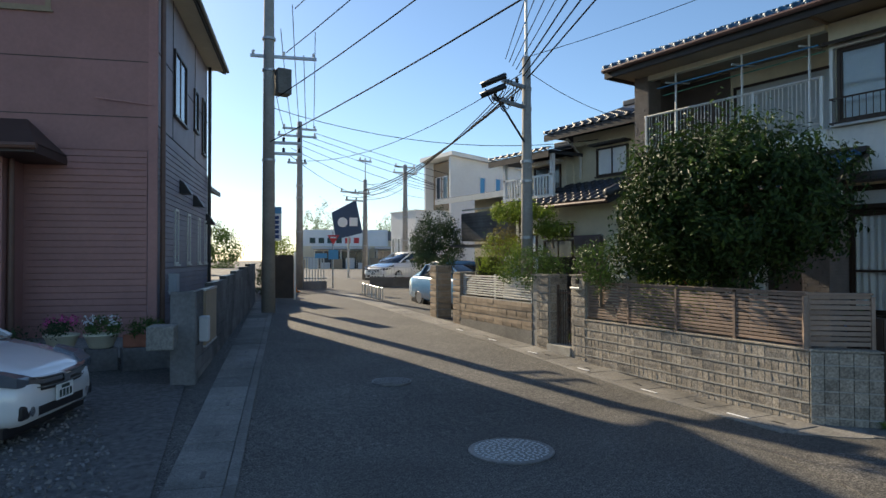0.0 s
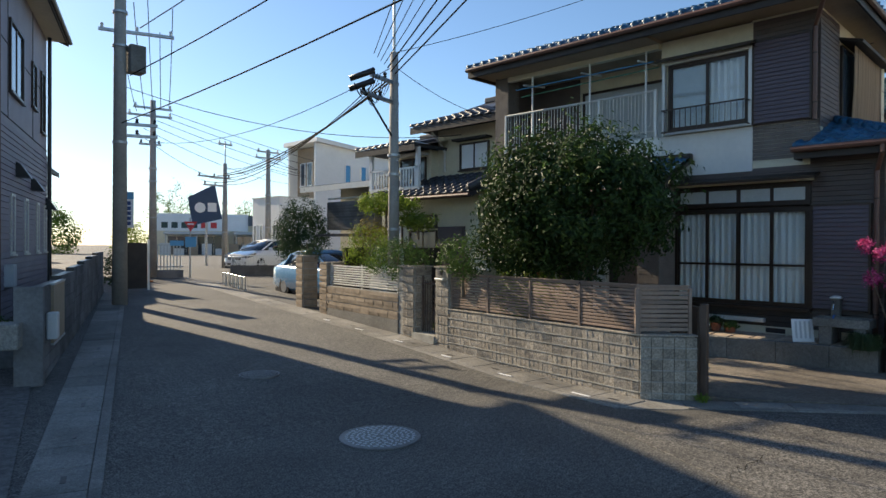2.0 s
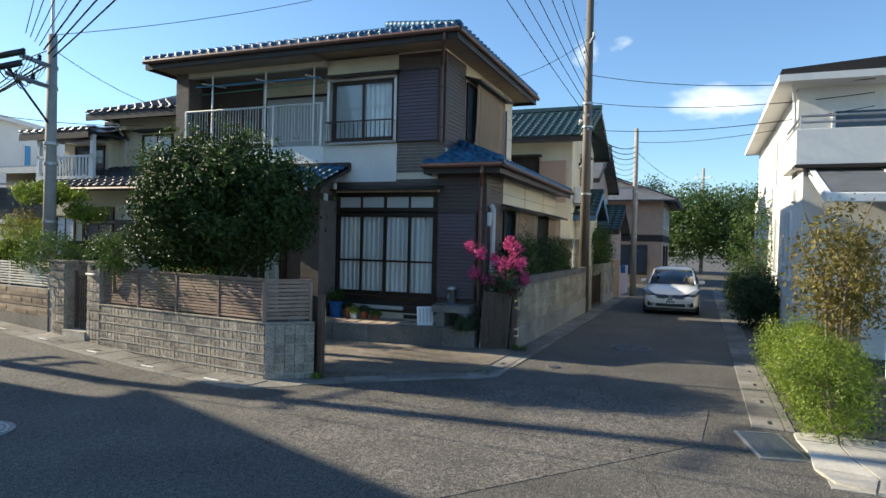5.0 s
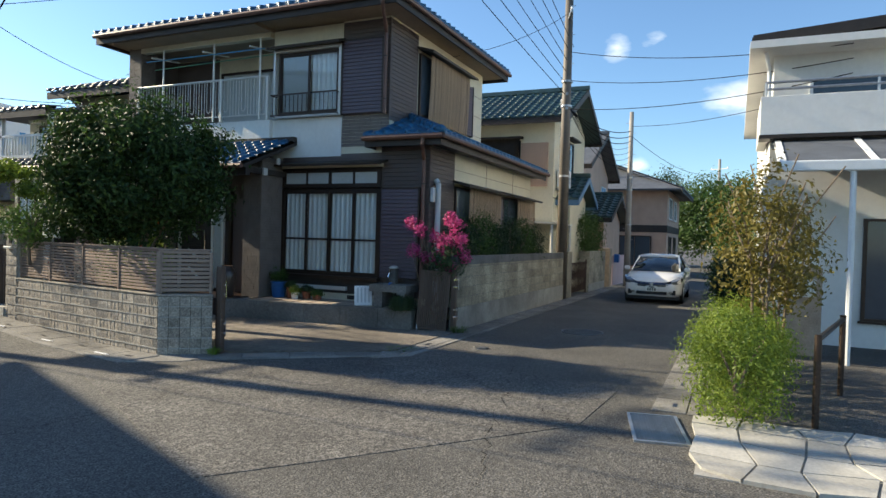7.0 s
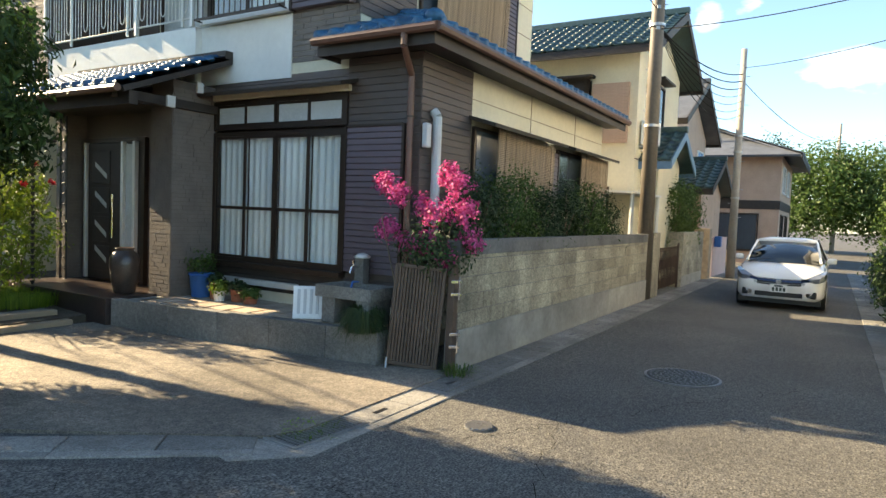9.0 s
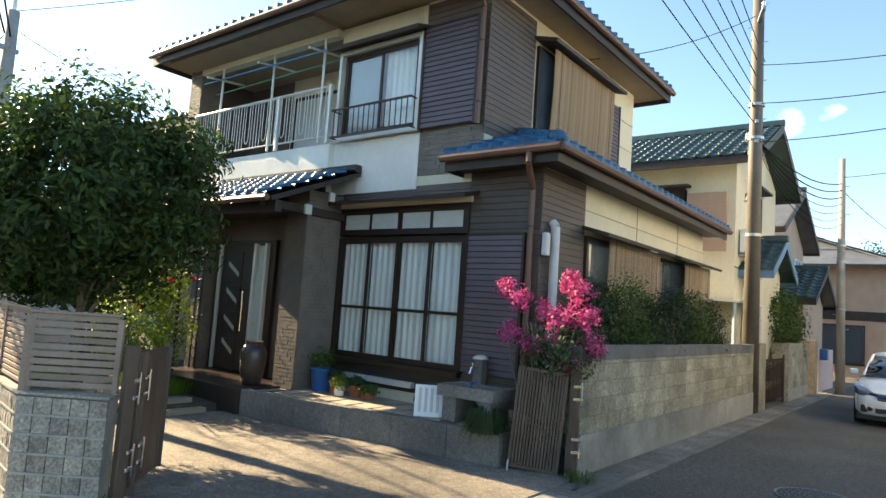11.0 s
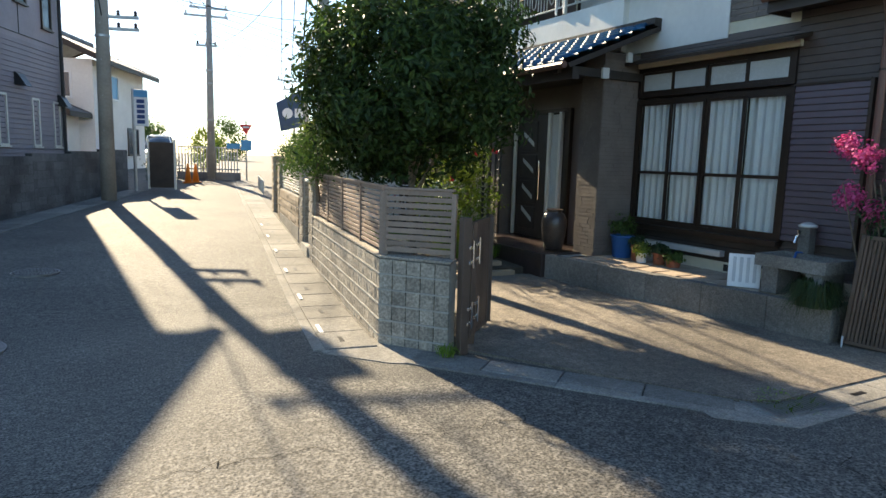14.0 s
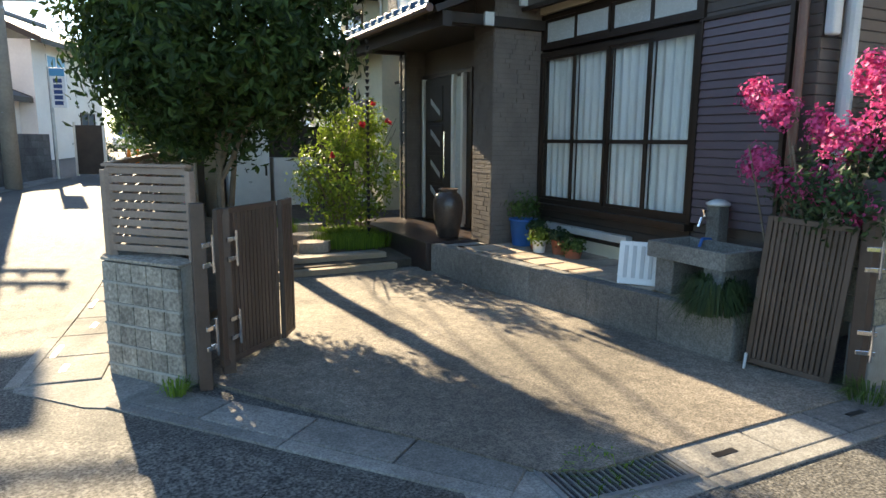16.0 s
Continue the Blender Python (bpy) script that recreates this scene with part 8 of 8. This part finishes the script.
tuft("grass_tuft", (-0.86, -1.1, 0.4), 0.31, 0.26, 700, LEAF_DEEP, 5, "drooping tuft of grass-like leaves over the terrace end", 1.6)
tuft("grass_patch", (-1.9, 4.5, 0.2), 0.85, 0.2, 2600, GRASS, 6, "bright green grass patch beside the stepping stones", 0.4)
tuft("grass_patch", (-2.9, 6.0, 0.25), 0.9, 0.16, 1800, GRASS, 7, "bright green grass patch in the yard", 0.4)
tuft("weeds", (-2.82, -2.14, 0.0), 0.33, 0.04, 90, GRASS, 8, "small weeds growing through the drain grate", 0.6)
tuft("weeds", (-4.75, -0.05, 0.02), 0.12, 0.1, 60, GRASS, 9, "weeds at the foot of the wall end", 0.6)
tuft("weeds", (-0.6, -2.2, 0.03), 0.22, 0.1, 120, LEAF_MID, 10, "weeds at the foot of the lane wall", 0.6)
tuft("verge_grass", (-11.3, 5.6, 0.03), 0.5, 0.08, 900, LEAF_DEEP, 11, "dark weeds at the edge of the gravel lot", 0.6)

# yard: steps, stepping stones, rose, bicycle, cabinets
for k, (y, z) in enumerate(((3.12, 0.13), (3.5, 0.22))):
    s = thing("garden_step", (-2.6, y, 0), "weathered timber sleeper step into the yard", "step", "yard steps")
    part("tread", box(-3.7, -1.78, y, y + 0.14, 0.0, z, bevel=0.012), SOFFIT, s)
    part("tread_fill", box(-3.7, -1.78, y + 0.14, y + 0.38, 0.0, z - 0.02), CONCRETE, s)
rng = random.Random(31)
st_ = thing("stepping_stones", (-2.8, 4.6, 0.2), "irregular flat stepping stones in the yard", "paving")
for k, (x, y) in enumerate(((-3.2, 4.05), (-2.6, 4.2), (-3.1, 4.6), (-2.5, 4.8), (-2.9, 5.3), (-2.3, 5.6))):
    n = 7
    out = [(x + (0.26 + rng.uniform(-0.05, 0.05)) * math.cos(2 * math.pi * i / n), y + (0.2 + rng.uniform(-0.04, 0.04)) * math.sin(2 * math.pi * i / n)) for i in range(n)]
    part("stone", prism(out, 0.05, 0.235 + rise(y)), SANDSTONE, st_)
rose = thing("rose_bush", (-1.75, 5.1, 0.2), "tall rose bush with yellow-green leaves and red flowers", "shrub")
bm = bmesh.new()
for k in range(9):
    limbs(bm, (-1.9 + 0.05 * k, 5.1, 0.15), (-2.3 + 0.15 * k, 4.85 + 0.08 * k, 1.1 + 0.09 * (k % 5)), 0.014, 300 + k, 3, 1)
part("stem", bm, TRUNK, rose)
crown("foliage", rose, (-1.8, 5.05, 1.15), (0.82, 0.7, 0.8), 200, 20, 0.07, 0.07, LEAF_BRIGHT, 301, "yellow-green rose leaves", 0.55, 0.4)
crown("foliage", rose, (-2.0, 5.0, 2.1), (0.32, 0.35, 0.6), 70, 18, 0.06, 0.065, LEAF_BRIGHT, 302, "", 0.55, 0.3)
crown("foliage", rose, (-1.45, 5.1, 1.85), (0.3, 0.35, 0.5), 60, 18, 0.06, 0.065, LEAF_BRIGHT, 303, "", 0.55, 0.3)
for k, (x, y, z) in enumerate(((-2.3, 4.6, 2.3), (-1.75, 4.5, 1.95), (-1.5, 4.7, 2.25), (-2.2, 4.5, 1.5), (-1.9, 4.8, 2.45), (-1.3, 4.6, 2.0))):
    crown("flower", rose, (x, y, z), (0.035, 0.035, 0.03), 10, 6, 0.012, 0.035, REDFLOWER, 310 + k, "red rose flower", 0.9, 0.3)
cab = thing("storage_cabinet", (-2.6, 8.9, 0.25), "white steel storage cabinet against the yard wall", "cabinet", "yard cabinets")
part("body", box(-3.0, -2.2, 8.7, 9.1, 0.2, 2.0, bevel=0.01), WHITEP, cab)
part("door", box(-2.98, -2.22, 8.685, 8.698, 0.25, 1.95), WHITEP, cab)
part("handle", box(-2.3, -2.26, 8.66, 8.684, 1.0, 1.2), CARDARK, cab)
cab2 = thing("storage_cabinet", (-1.7, 9.0, 0.25), "low white two-door storage cabinet in the yard", "cabinet", "yard cabinets")
part("body", box(-2.1, -1.2, 8.8, 9.2, 0.2, 1.35, bevel=0.01), WHITEP, cab2)
for x in (-2.08, -1.64):
    part("door", box(x, x + 0.42, 8.785, 8.798, 0.25, 1.3), WHITEP, cab2)
structure("wall_yard", box(-3.6, -0.2, 9.3, 9.42, 0, 2.0), DARKWOOD, "dark boarded wall at the back of the yard", "wall")
bike = thing("bicycle", (-1.5, 7.6, 0.3), "grey city bicycle parked in the yard", "bicycle")
for y in (7.1, 8.15):
    pts = [Vector((-1.5, y + 0.32 * math.cos(a * math.pi / 12), 0.62 + 0.32 * math.sin(a * math.pi / 12))) for a in range(25)]
    wl_ = part("wheel", tube(pts, 0.018, 6), RUBBER, bike)
    for k in range(6):
        a = k * math.pi / 6
        part("spoke", rod((-1.5, y - 0.31 * math.cos(a), 0.62 - 0.31 * math.sin(a)), (-1.5, y + 0.31 * math.cos(a), 0.62 + 0.31 * math.sin(a)), 0.003, 0.003, 4), STEEL, wl_)
part("frame", tube([Vector((-1.5, 7.1, 0.62)), Vector((-1.5, 7.3, 1.15)), Vector((-1.5, 7.75, 0.6)), Vector((-1.5, 8.15, 0.62)), Vector((-1.5, 7.9, 1.05)), Vector((-1.5, 7.75, 0.6))], 0.018, 8), STEEL, bike)
part("handlebar", tube([Vector((-1.75, 7.45, 1.25)), Vector((-1.5, 7.3, 1.25)), Vector((-1.25, 7.45, 1.25))], 0.014, 8), STEEL, bike)
part("saddle", box(-1.58, -1.42, 7.8, 8.05, 1.05, 1.12, bevel=0.025), CARDARK, bike)
part("reflector", rod((-1.5, 8.4, 0.95), (-1.5, 8.42, 0.95), 0.03, 0.03, 10), RED, bike)
nb = thing("notice_board", (-4.3, 4.3, 1.3), "small white notice board with dark writing behind the wall", "sign")
b = box(-0.3, 0.3, -0.01, 0.01, 1.62, 2.0, bevel=0.004)
MN = frame_at(along(3.72, -0.3), WALL_D[:2], WALL_N[:2])
b.transform(MN)
part("board", b, SIGNWHITE, nb)
for z, w in ((1.9, 0.2), (1.8, 0.24), (1.71, 0.15)):
    lpart("text_bar", box(-w, w, 0.011, 0.014, z, z + 0.035), INKGREEN, nb, MN)
lpart("post", rod((0, -0.03, 0.3), (0, -0.03, 1.65), 0.02, 0.02, 8), STEEL, nb, MN)


# ---- driveway gates ----
def slat_gate(a, b, z0, z1, n, label, lean=0.0):
    a, b = Vector((*a, 0)), Vector((*b, 0))
    d = (b - a).normalized()
    L = (b - a).length
    nr = Vector((-d.y, d.x, 0))
    F = frame_at(a, d[:2], nr[:2]) @ Matrix.Rotation(radians(lean), 4, "Y")
    g = thing("gate_leaf", (*a.lerp(b, 0.5)[:2], z0), label, "gate", "driveway gates")
    for s in (0.0, L - 0.04):
        lpart("stile", box(s, s + 0.04, -0.02, 0.02, z0, z1, bevel=0.004), GATE, g, F)
    for z in (z0, z1 - 0.04):
        lpart("rail", box(0.04, L - 0.04, -0.018, 0.018, z, z + 0.04, bevel=0.004), GATE, g, F)
    me_ = mesh_of(box(0, (L - 0.08) / n - 0.008, -0.012, 0.012, 0, z1 - z0 - 0.08, bevel=0.004), GATE)
    for i in range(n):
        piece("slat", me_, F @ Matrix.Translation((0.044 + i * (L - 0.08) / n, 0, z0 + 0.04)), g)
    return g, F


def gate_post(at, h, label, ang):
    t = thing("gate_post", at, label, "post", "driveway gate posts")
    b = box(-0.045, 0.045, -0.045, 0.045, 0, h, bevel=0.008)
    b.transform(Matrix.Translation(at))
    part("post", b, GATE, t)
    for z in (0.28, 0.42, 0.86, 1.0):
        b = box(-0.03, 0.09, -0.062, -0.046, z, z + 0.035, bevel=0.004)
        b.transform(Matrix.Translation(at) @ Matrix.Rotation(radians(ang), 4, "Z"))
        part("hinge", b, CHROME, t, "chrome hinge plate")
    for z in (0.28, 0.86):
        p = Matrix.Translation(at) @ Matrix.Rotation(radians(ang), 4, "Z") @ Vector((0.06, -0.07, z - 0.04))
        part("hinge_pin", rod(p, p + Vector((0, 0, 0.26)), 0.012, 0.012, 8), CHROME, t)
    return t


slat_gate((-4.42, 0.12), (-3.9, 0.62), 0.1, 1.24, 14, "dark bronze slatted driveway gate leaf folded open behind the wall end")
slat_gate((-3.86, 0.62), (-3.72, 0.86), 0.1, 1.24, 5, "second folded leaf of the dark bronze driveway gate")
gate_post((-4.36, 0.2, 0), 1.24, "second slender bronze post of the folded gate with chrome hinges", 45)
gate_post((-4.55, 0.0, 0), 1.3, "dark bronze gate post with chrome hinges at the wall end", 45)
slat_gate((-0.78, -1.36), (-0.57, -1.9), 0.06, 1.2, 14, "dark bronze slatted gate leaf folded open before the flowering shrub", 4.0)
gate_post((-0.48, -2.02, 0), 1.28, "dark bronze gate post at the lane wall with chrome hinges", -50)
lk = thing("drop_bolt", (-0.8, -1.42, 0.0), "small chrome drop bolt on the driveway gate", "bolt")
part("bolt", rod((-0.86, -1.42, 0.02), (-0.82, -1.4, 0.14), 0.012, 0.012, 8), STEEL, lk)

# stone paving, post and rail by the hedge
cp = thing("crazy_paving", (-5.4, -7.4, 0), "pale crazy paving of irregular stones at the corner", "paving", "", "structure")
rng = random.Random(77)
corner = [[(-6.45 + i * 0.46 + rng.uniform(-0.13, 0.13), -6.72 - j * 0.42 + rng.uniform(-0.12, 0.12)) for j in range(8)] for i in range(5)]
part("bed", box(-6.5, -4.55, -9.7, -6.72, -0.03, 0.012), MORTAR, cp)
for i in range(4):
    for j in range(7):
        q = [corner[i][j], corner[i + 1][j], corner[i + 1][j + 1], corner[i][j + 1]]
        mx, my = sum(v[0] for v in q) / 4, sum(v[1] for v in q) / 4
        part("stone", prism([(mx + (x - mx) * 0.95, my + (y - my) * 0.95) for x, y in q], 0.0, 0.03 + rng.uniform(0, 0.006)), PALESTONE, cp)
rl = thing("metal_rail", (-4.6, -7.6, 0), "low steel post and rail at the paving", "railing")
part("post", rod((-4.45, -7.75, 0), (-4.45, -7.75, 0.95), 0.035, 0.035, 10), BRONZE, rl)
part("post", rod((-2.6, -8.2, 0), (-2.6, -8.2, 1.0), 0.035, 0.035, 10), BRONZE, rl)
part("rail", rod((-4.45, -7.75, 0.9), (-2.6, -8.2, 0.95), 0.03, 0.03, 10), BRONZE, rl)

# ---- the far end of the street ----
sg = thing("business_sign", (-7.1, 15.9, 0.5), "tall white and blue sign board with blue writing on a post", "sign")
FSG = frame_at((-6.2, 16.6), (0.957, -0.29), (-0.29, -0.957))
lpart("board", box(-0.19, 0.19, -0.06, 0.06, 2.55, 3.62, bevel=0.01), SIGNWHITE, sg, FSG)
lpart("head", box(-0.19, 0.19, 0.061, 0.066, 3.4, 3.6), SKYBLUE, sg, FSG)
for k in range(5):
    lpart("text_bar", box(-0.11, 0.11, 0.061, 0.066, 2.62 + k * 0.15, 2.73 + k * 0.15), SIGNBLUE, sg, FSG)
lpart("post", rod((-0.22, 0, 0.4), (-0.22, 0, 3.65), 0.05, 0.05, 8), STEEL, sg, FSG)
dg = thing("dark_gate", (-6.3, 18.2, 0.6), "dark brown panel gate beside the sign", "gate")
FDG = frame_at((-5.95, 17.8), (0.957, -0.29), (-0.29, -0.957))
lpart("panel", box(0.0, 0.75, -0.03, 0.03, 0.65, 2.1), DARKWOOD, dg, FDG)
for s in (-0.04, 0.76):
    lpart("post", box(s, s + 0.06, -0.05, 0.05, 0.4, 2.2), PALEMETAL, dg, FDG)
fn = thing("mesh_fence", (-3.4, 22.8, 0.7), "grey upright-bar fence on a low block wall", "fence")
FFN = frame_at((-4.6, 22.4), (0.93, -0.36), (-0.36, -0.93))
lpart("low_wall", box(0, 2.4, -0.08, 0.08, 0.3, 1.05), BLOCK_DARK, fn, FFN)
for z in (1.15, 2.0):
    lpart("rail", box(0, 2.4, -0.02, 0.02, z, z + 0.05), STEEL, fn, FFN)
me = mesh_of(box(-0.02, 0.02, -0.015, 0.015, 1.05, 2.05), STEEL)
for i in range(20):
    piece("bar", me, FFN @ Matrix.Translation((0.06 + i * 0.117, 0, 0)), fn)
wf = thing("low_fence", (0.9, 21.5, 0.7), "white rail fence on a low grey wall before the van", "fence")
FWF = frame_at((-0.1, 22.1), (0.87, -0.49), (-0.49, -0.87))
lpart("low_wall", box(0, 2.4, -0.08, 0.08, 0.4, 1.16), BLOCK_DARK, wf, FWF)
for z in (1.2, 1.56):
    lpart("rail", box(0, 2.4, -0.02, 0.02, z, z + 0.04), WHITEP, wf, FWF)
me = mesh_of(box(-0.012, 0.012, -0.012, 0.012, 1.16, 1.57), WHITEP)
for i in range(19):
    piece("bar", me, FWF @ Matrix.Translation((0.05 + i * 0.128, 0, 0)), wf)
for k, (x, y) in enumerate(((-4.5, 20.1), (-4.2, 20.4))):
    c = thing("traffic_cone", (x, y, rise(y)), "orange traffic cone standing at the road edge", "cone", "traffic cones")
    part("cone", lathe([(0.13, 0.04), (0.035, 0.68), (0.03, 0.7)], (x, y, rise(y)), 16), ORANGE, c, smooth=True)
    part("base", box(x - 0.18, x + 0.18, y - 0.18, y + 0.18, rise(y), rise(y) + 0.04, bevel=0.01), ORANGE, c)
ss = thing("stop_sign", (-2.15, 21.4, 0.6), "red triangular stop sign on a pole with a small blue sign", "road sign")
rod_b = rod((-2.15, 21.4, 0.5), (-2.15, 21.4, 3.1), 0.035, 0.035, 8)
part("pole", rod_b, STEEL, ss)
FST = frame_at((-2.15, 21.36), (0.93, -0.36), (-0.36, -0.93))
b = bmesh.new()
vs_ = [b.verts.new((x, y, z)) for y in (0.04, 0.07) for x, z in ((-0.24, 2.95), (0.24, 2.95), (0, 2.55))]
for f in ((0, 1, 2), (5, 4, 3), (0, 3, 4, 1), (1, 4, 5, 2), (2, 5, 3, 0)):
    b.faces.new([vs_[i] for i in f])
lpart("triangle", b, RED, ss, FST)
lpart("text_bar", box(-0.12, 0.12, 0.071, 0.076, 2.82, 2.88), SIGNWHITE, ss, FST)
lpart("blue_sign", box(-0.2, 0.2, 0.04, 0.06, 1.95, 2.35), SKYBLUE, ss, FST)
lpart("arrow_sign", box(-0.75, -0.25, 0.04, 0.06, 2.0, 2.2), SKYBLUE, ss, FST)
dm = thing("tilted_sign", (-1.0, 26, 0.8), "tilted navy store sign panel with pale shapes on a mast", "sign")
FDM = frame_at((1.45, 27.9), (0.9, -0.43), (-0.43, -0.9))
b = bmesh.new()
out = ((-0.78, 4.4), (0.5, 5.1), (0.85, 3.35), (-0.55, 3.0))
vs_ = [b.verts.new((x, y, z)) for y in (-0.06, 0.06) for x, z in out]
for f in ((0, 1, 2, 3), (7, 6, 5, 4), (0, 4, 5, 1), (1, 5, 6, 2), (2, 6, 7, 3), (3, 7, 4, 0)):
    b.faces.new([vs_[i] for i in f])
lpart("panel", b, SIGNNAVY, dm, FDM)
lpart("logo_shape", lathe([(0.26, 0), (0.26, 0.01), (0.13, 0.012)], (0, 0, 0), 18), SIGNWHITE, dm, FDM @ Matrix.Translation((-0.2, 0.062, 3.9)) @ Matrix.Rotation(radians(-90), 4, "X"))
lpart("logo_shape", box(0.16, 0.58, 0.062, 0.07, 3.7, 4.15, bevel=0.003), SIGNWHITE, dm, FDM)
lpart("mast", rod((0.1, -0.12, 0.5), (0.1, -0.12, 4.2), 0.06, 0.06, 10), STEEL, dm, FDM)
store = thing("store_building", (17, 60, 0.9), "long low store with a pale canopy and a signed fascia", "store")
FST2 = frame_at((12.6, 64.0), (0.9, -0.44), (-0.44, -0.9))
lpart("wall", box(0, 22, -10, 0, 0.3, 4.6), CREAM, store, FST2)
lpart("fascia", box(0, 9.5, 0.0, 0.2, 3.4, 5.2), WHITE_B, store, FST2, "white fascia with red and dark writing")
for k in range(6):
    lpart("text_bar", box(1.0 + k * 0.95, 1.6 + k * 0.95, 0.21, 0.25, 3.7, 4.3), INKGREEN if k < 4 else RED, store, FST2)
lpart("dark_roof", box(9.5, 22, -0.2, 0.6, 4.0, 5.0), SLATE, store, FST2)
for s in (1.5, 8.0, 14.5):
    lpart("canopy", box(s, s + 6, 0.3, 4.5, 3.0, 3.25, bevel=0.05), GREYP, store, FST2, "pale translucent canopy")
    for x in (s + 0.2, s + 3, s + 5.8):
        lpart("canopy_post", rod((x, 4.3, 0.6), (x, 4.3, 3.0), 0.06, 0.06, 8), STEEL, store, FST2)
    wall_window(store, FST2, s, s + 5.5, 0.9, 2.9, PALEMETAL, DARKPANE, 6)
for s in range(0, 16):
    lpart("garden_rack", box(s * 1.25, s * 1.25 + 0.9, 4.8, 5.4, 0.8, 1.9 + 0.3 * math.sin(s * 2.2)), GREYP if s % 3 else SOFFIT, store, FST2)

FG = frame_at((-7.4, 24.2), LD[:2], LN[:2])
hg = thing("small_white_house", (-8, 27, 0.7), "small white house with dark tiled roofs beyond the pink one", "house")
lpart("wall", box(0, 6, -5, 0, 0.2, 5.3), WHITE, hg, FG)
lpart("wall", box(-1.6, 0, -5, -0.6, 0.2, 3.2), WHITE, hg, FG)
wall_window(hg, FG, 1.0, 2.6, 3.9, 4.9, WHITEP, SKYBLUE, 2)
wall_window(hg, FG, 3.6, 5.0, 1.6, 2.8, BRONZE, DARKPANE, 2)
wall_window(hg, frame_at(FG @ Vector((0, 0, 0)), (-LN)[:2], (-LD)[:2]), 0.8, 1.8, 3.8, 4.8, WHITEP, DARKPANE, 2)
gable_roof("small_house_roof", "dark tiled gable roof on the small white house", FG, -0.5, 6.5, -5.5, 0.6, 5.3, 0.45, SLATE, tiles=False)
gable_roof("small_house_roof", "lower dark tiled roof at the front of the small white house", FG, -2.0, 0.0, -5.4, -0.1, 3.2, 0.4, SLATE, tiles=False)
bush("far_shrub", (-5.4, 19.6, 1.2), (0.5, 0.6, 0.7), 60, 26, LEAF_DEEP, 401, "dark shrub at the end of the dark wall", size=0.1, cr=0.1)
bush("far_shrub", (-3.2, 24.6, 2.0), (0.7, 0.7, 1.0), 80, 26, LEAF_BRIGHT, 402, "small bright green tree behind the grey fence", "tree", 0.12, 0.12)
bc_ = thing("bicycle_rack", (-3.4, 17.6, 0.6), "low dark metal cycle rail on a grass strip", "railing")
for i in range(6):
    p = along(15.4 + i * 0.4, -0.1)
    z = rise(p.y)
    part("hoop", tube([Vector((p.x, p.y, z)), Vector((p.x, p.y, z + 0.45)), Vector((p.x + 0.04, p.y + 0.25, z + 0.45)), Vector((p.x + 0.04, p.y + 0.25, z))], 0.016, 6), STEEL, bc_)
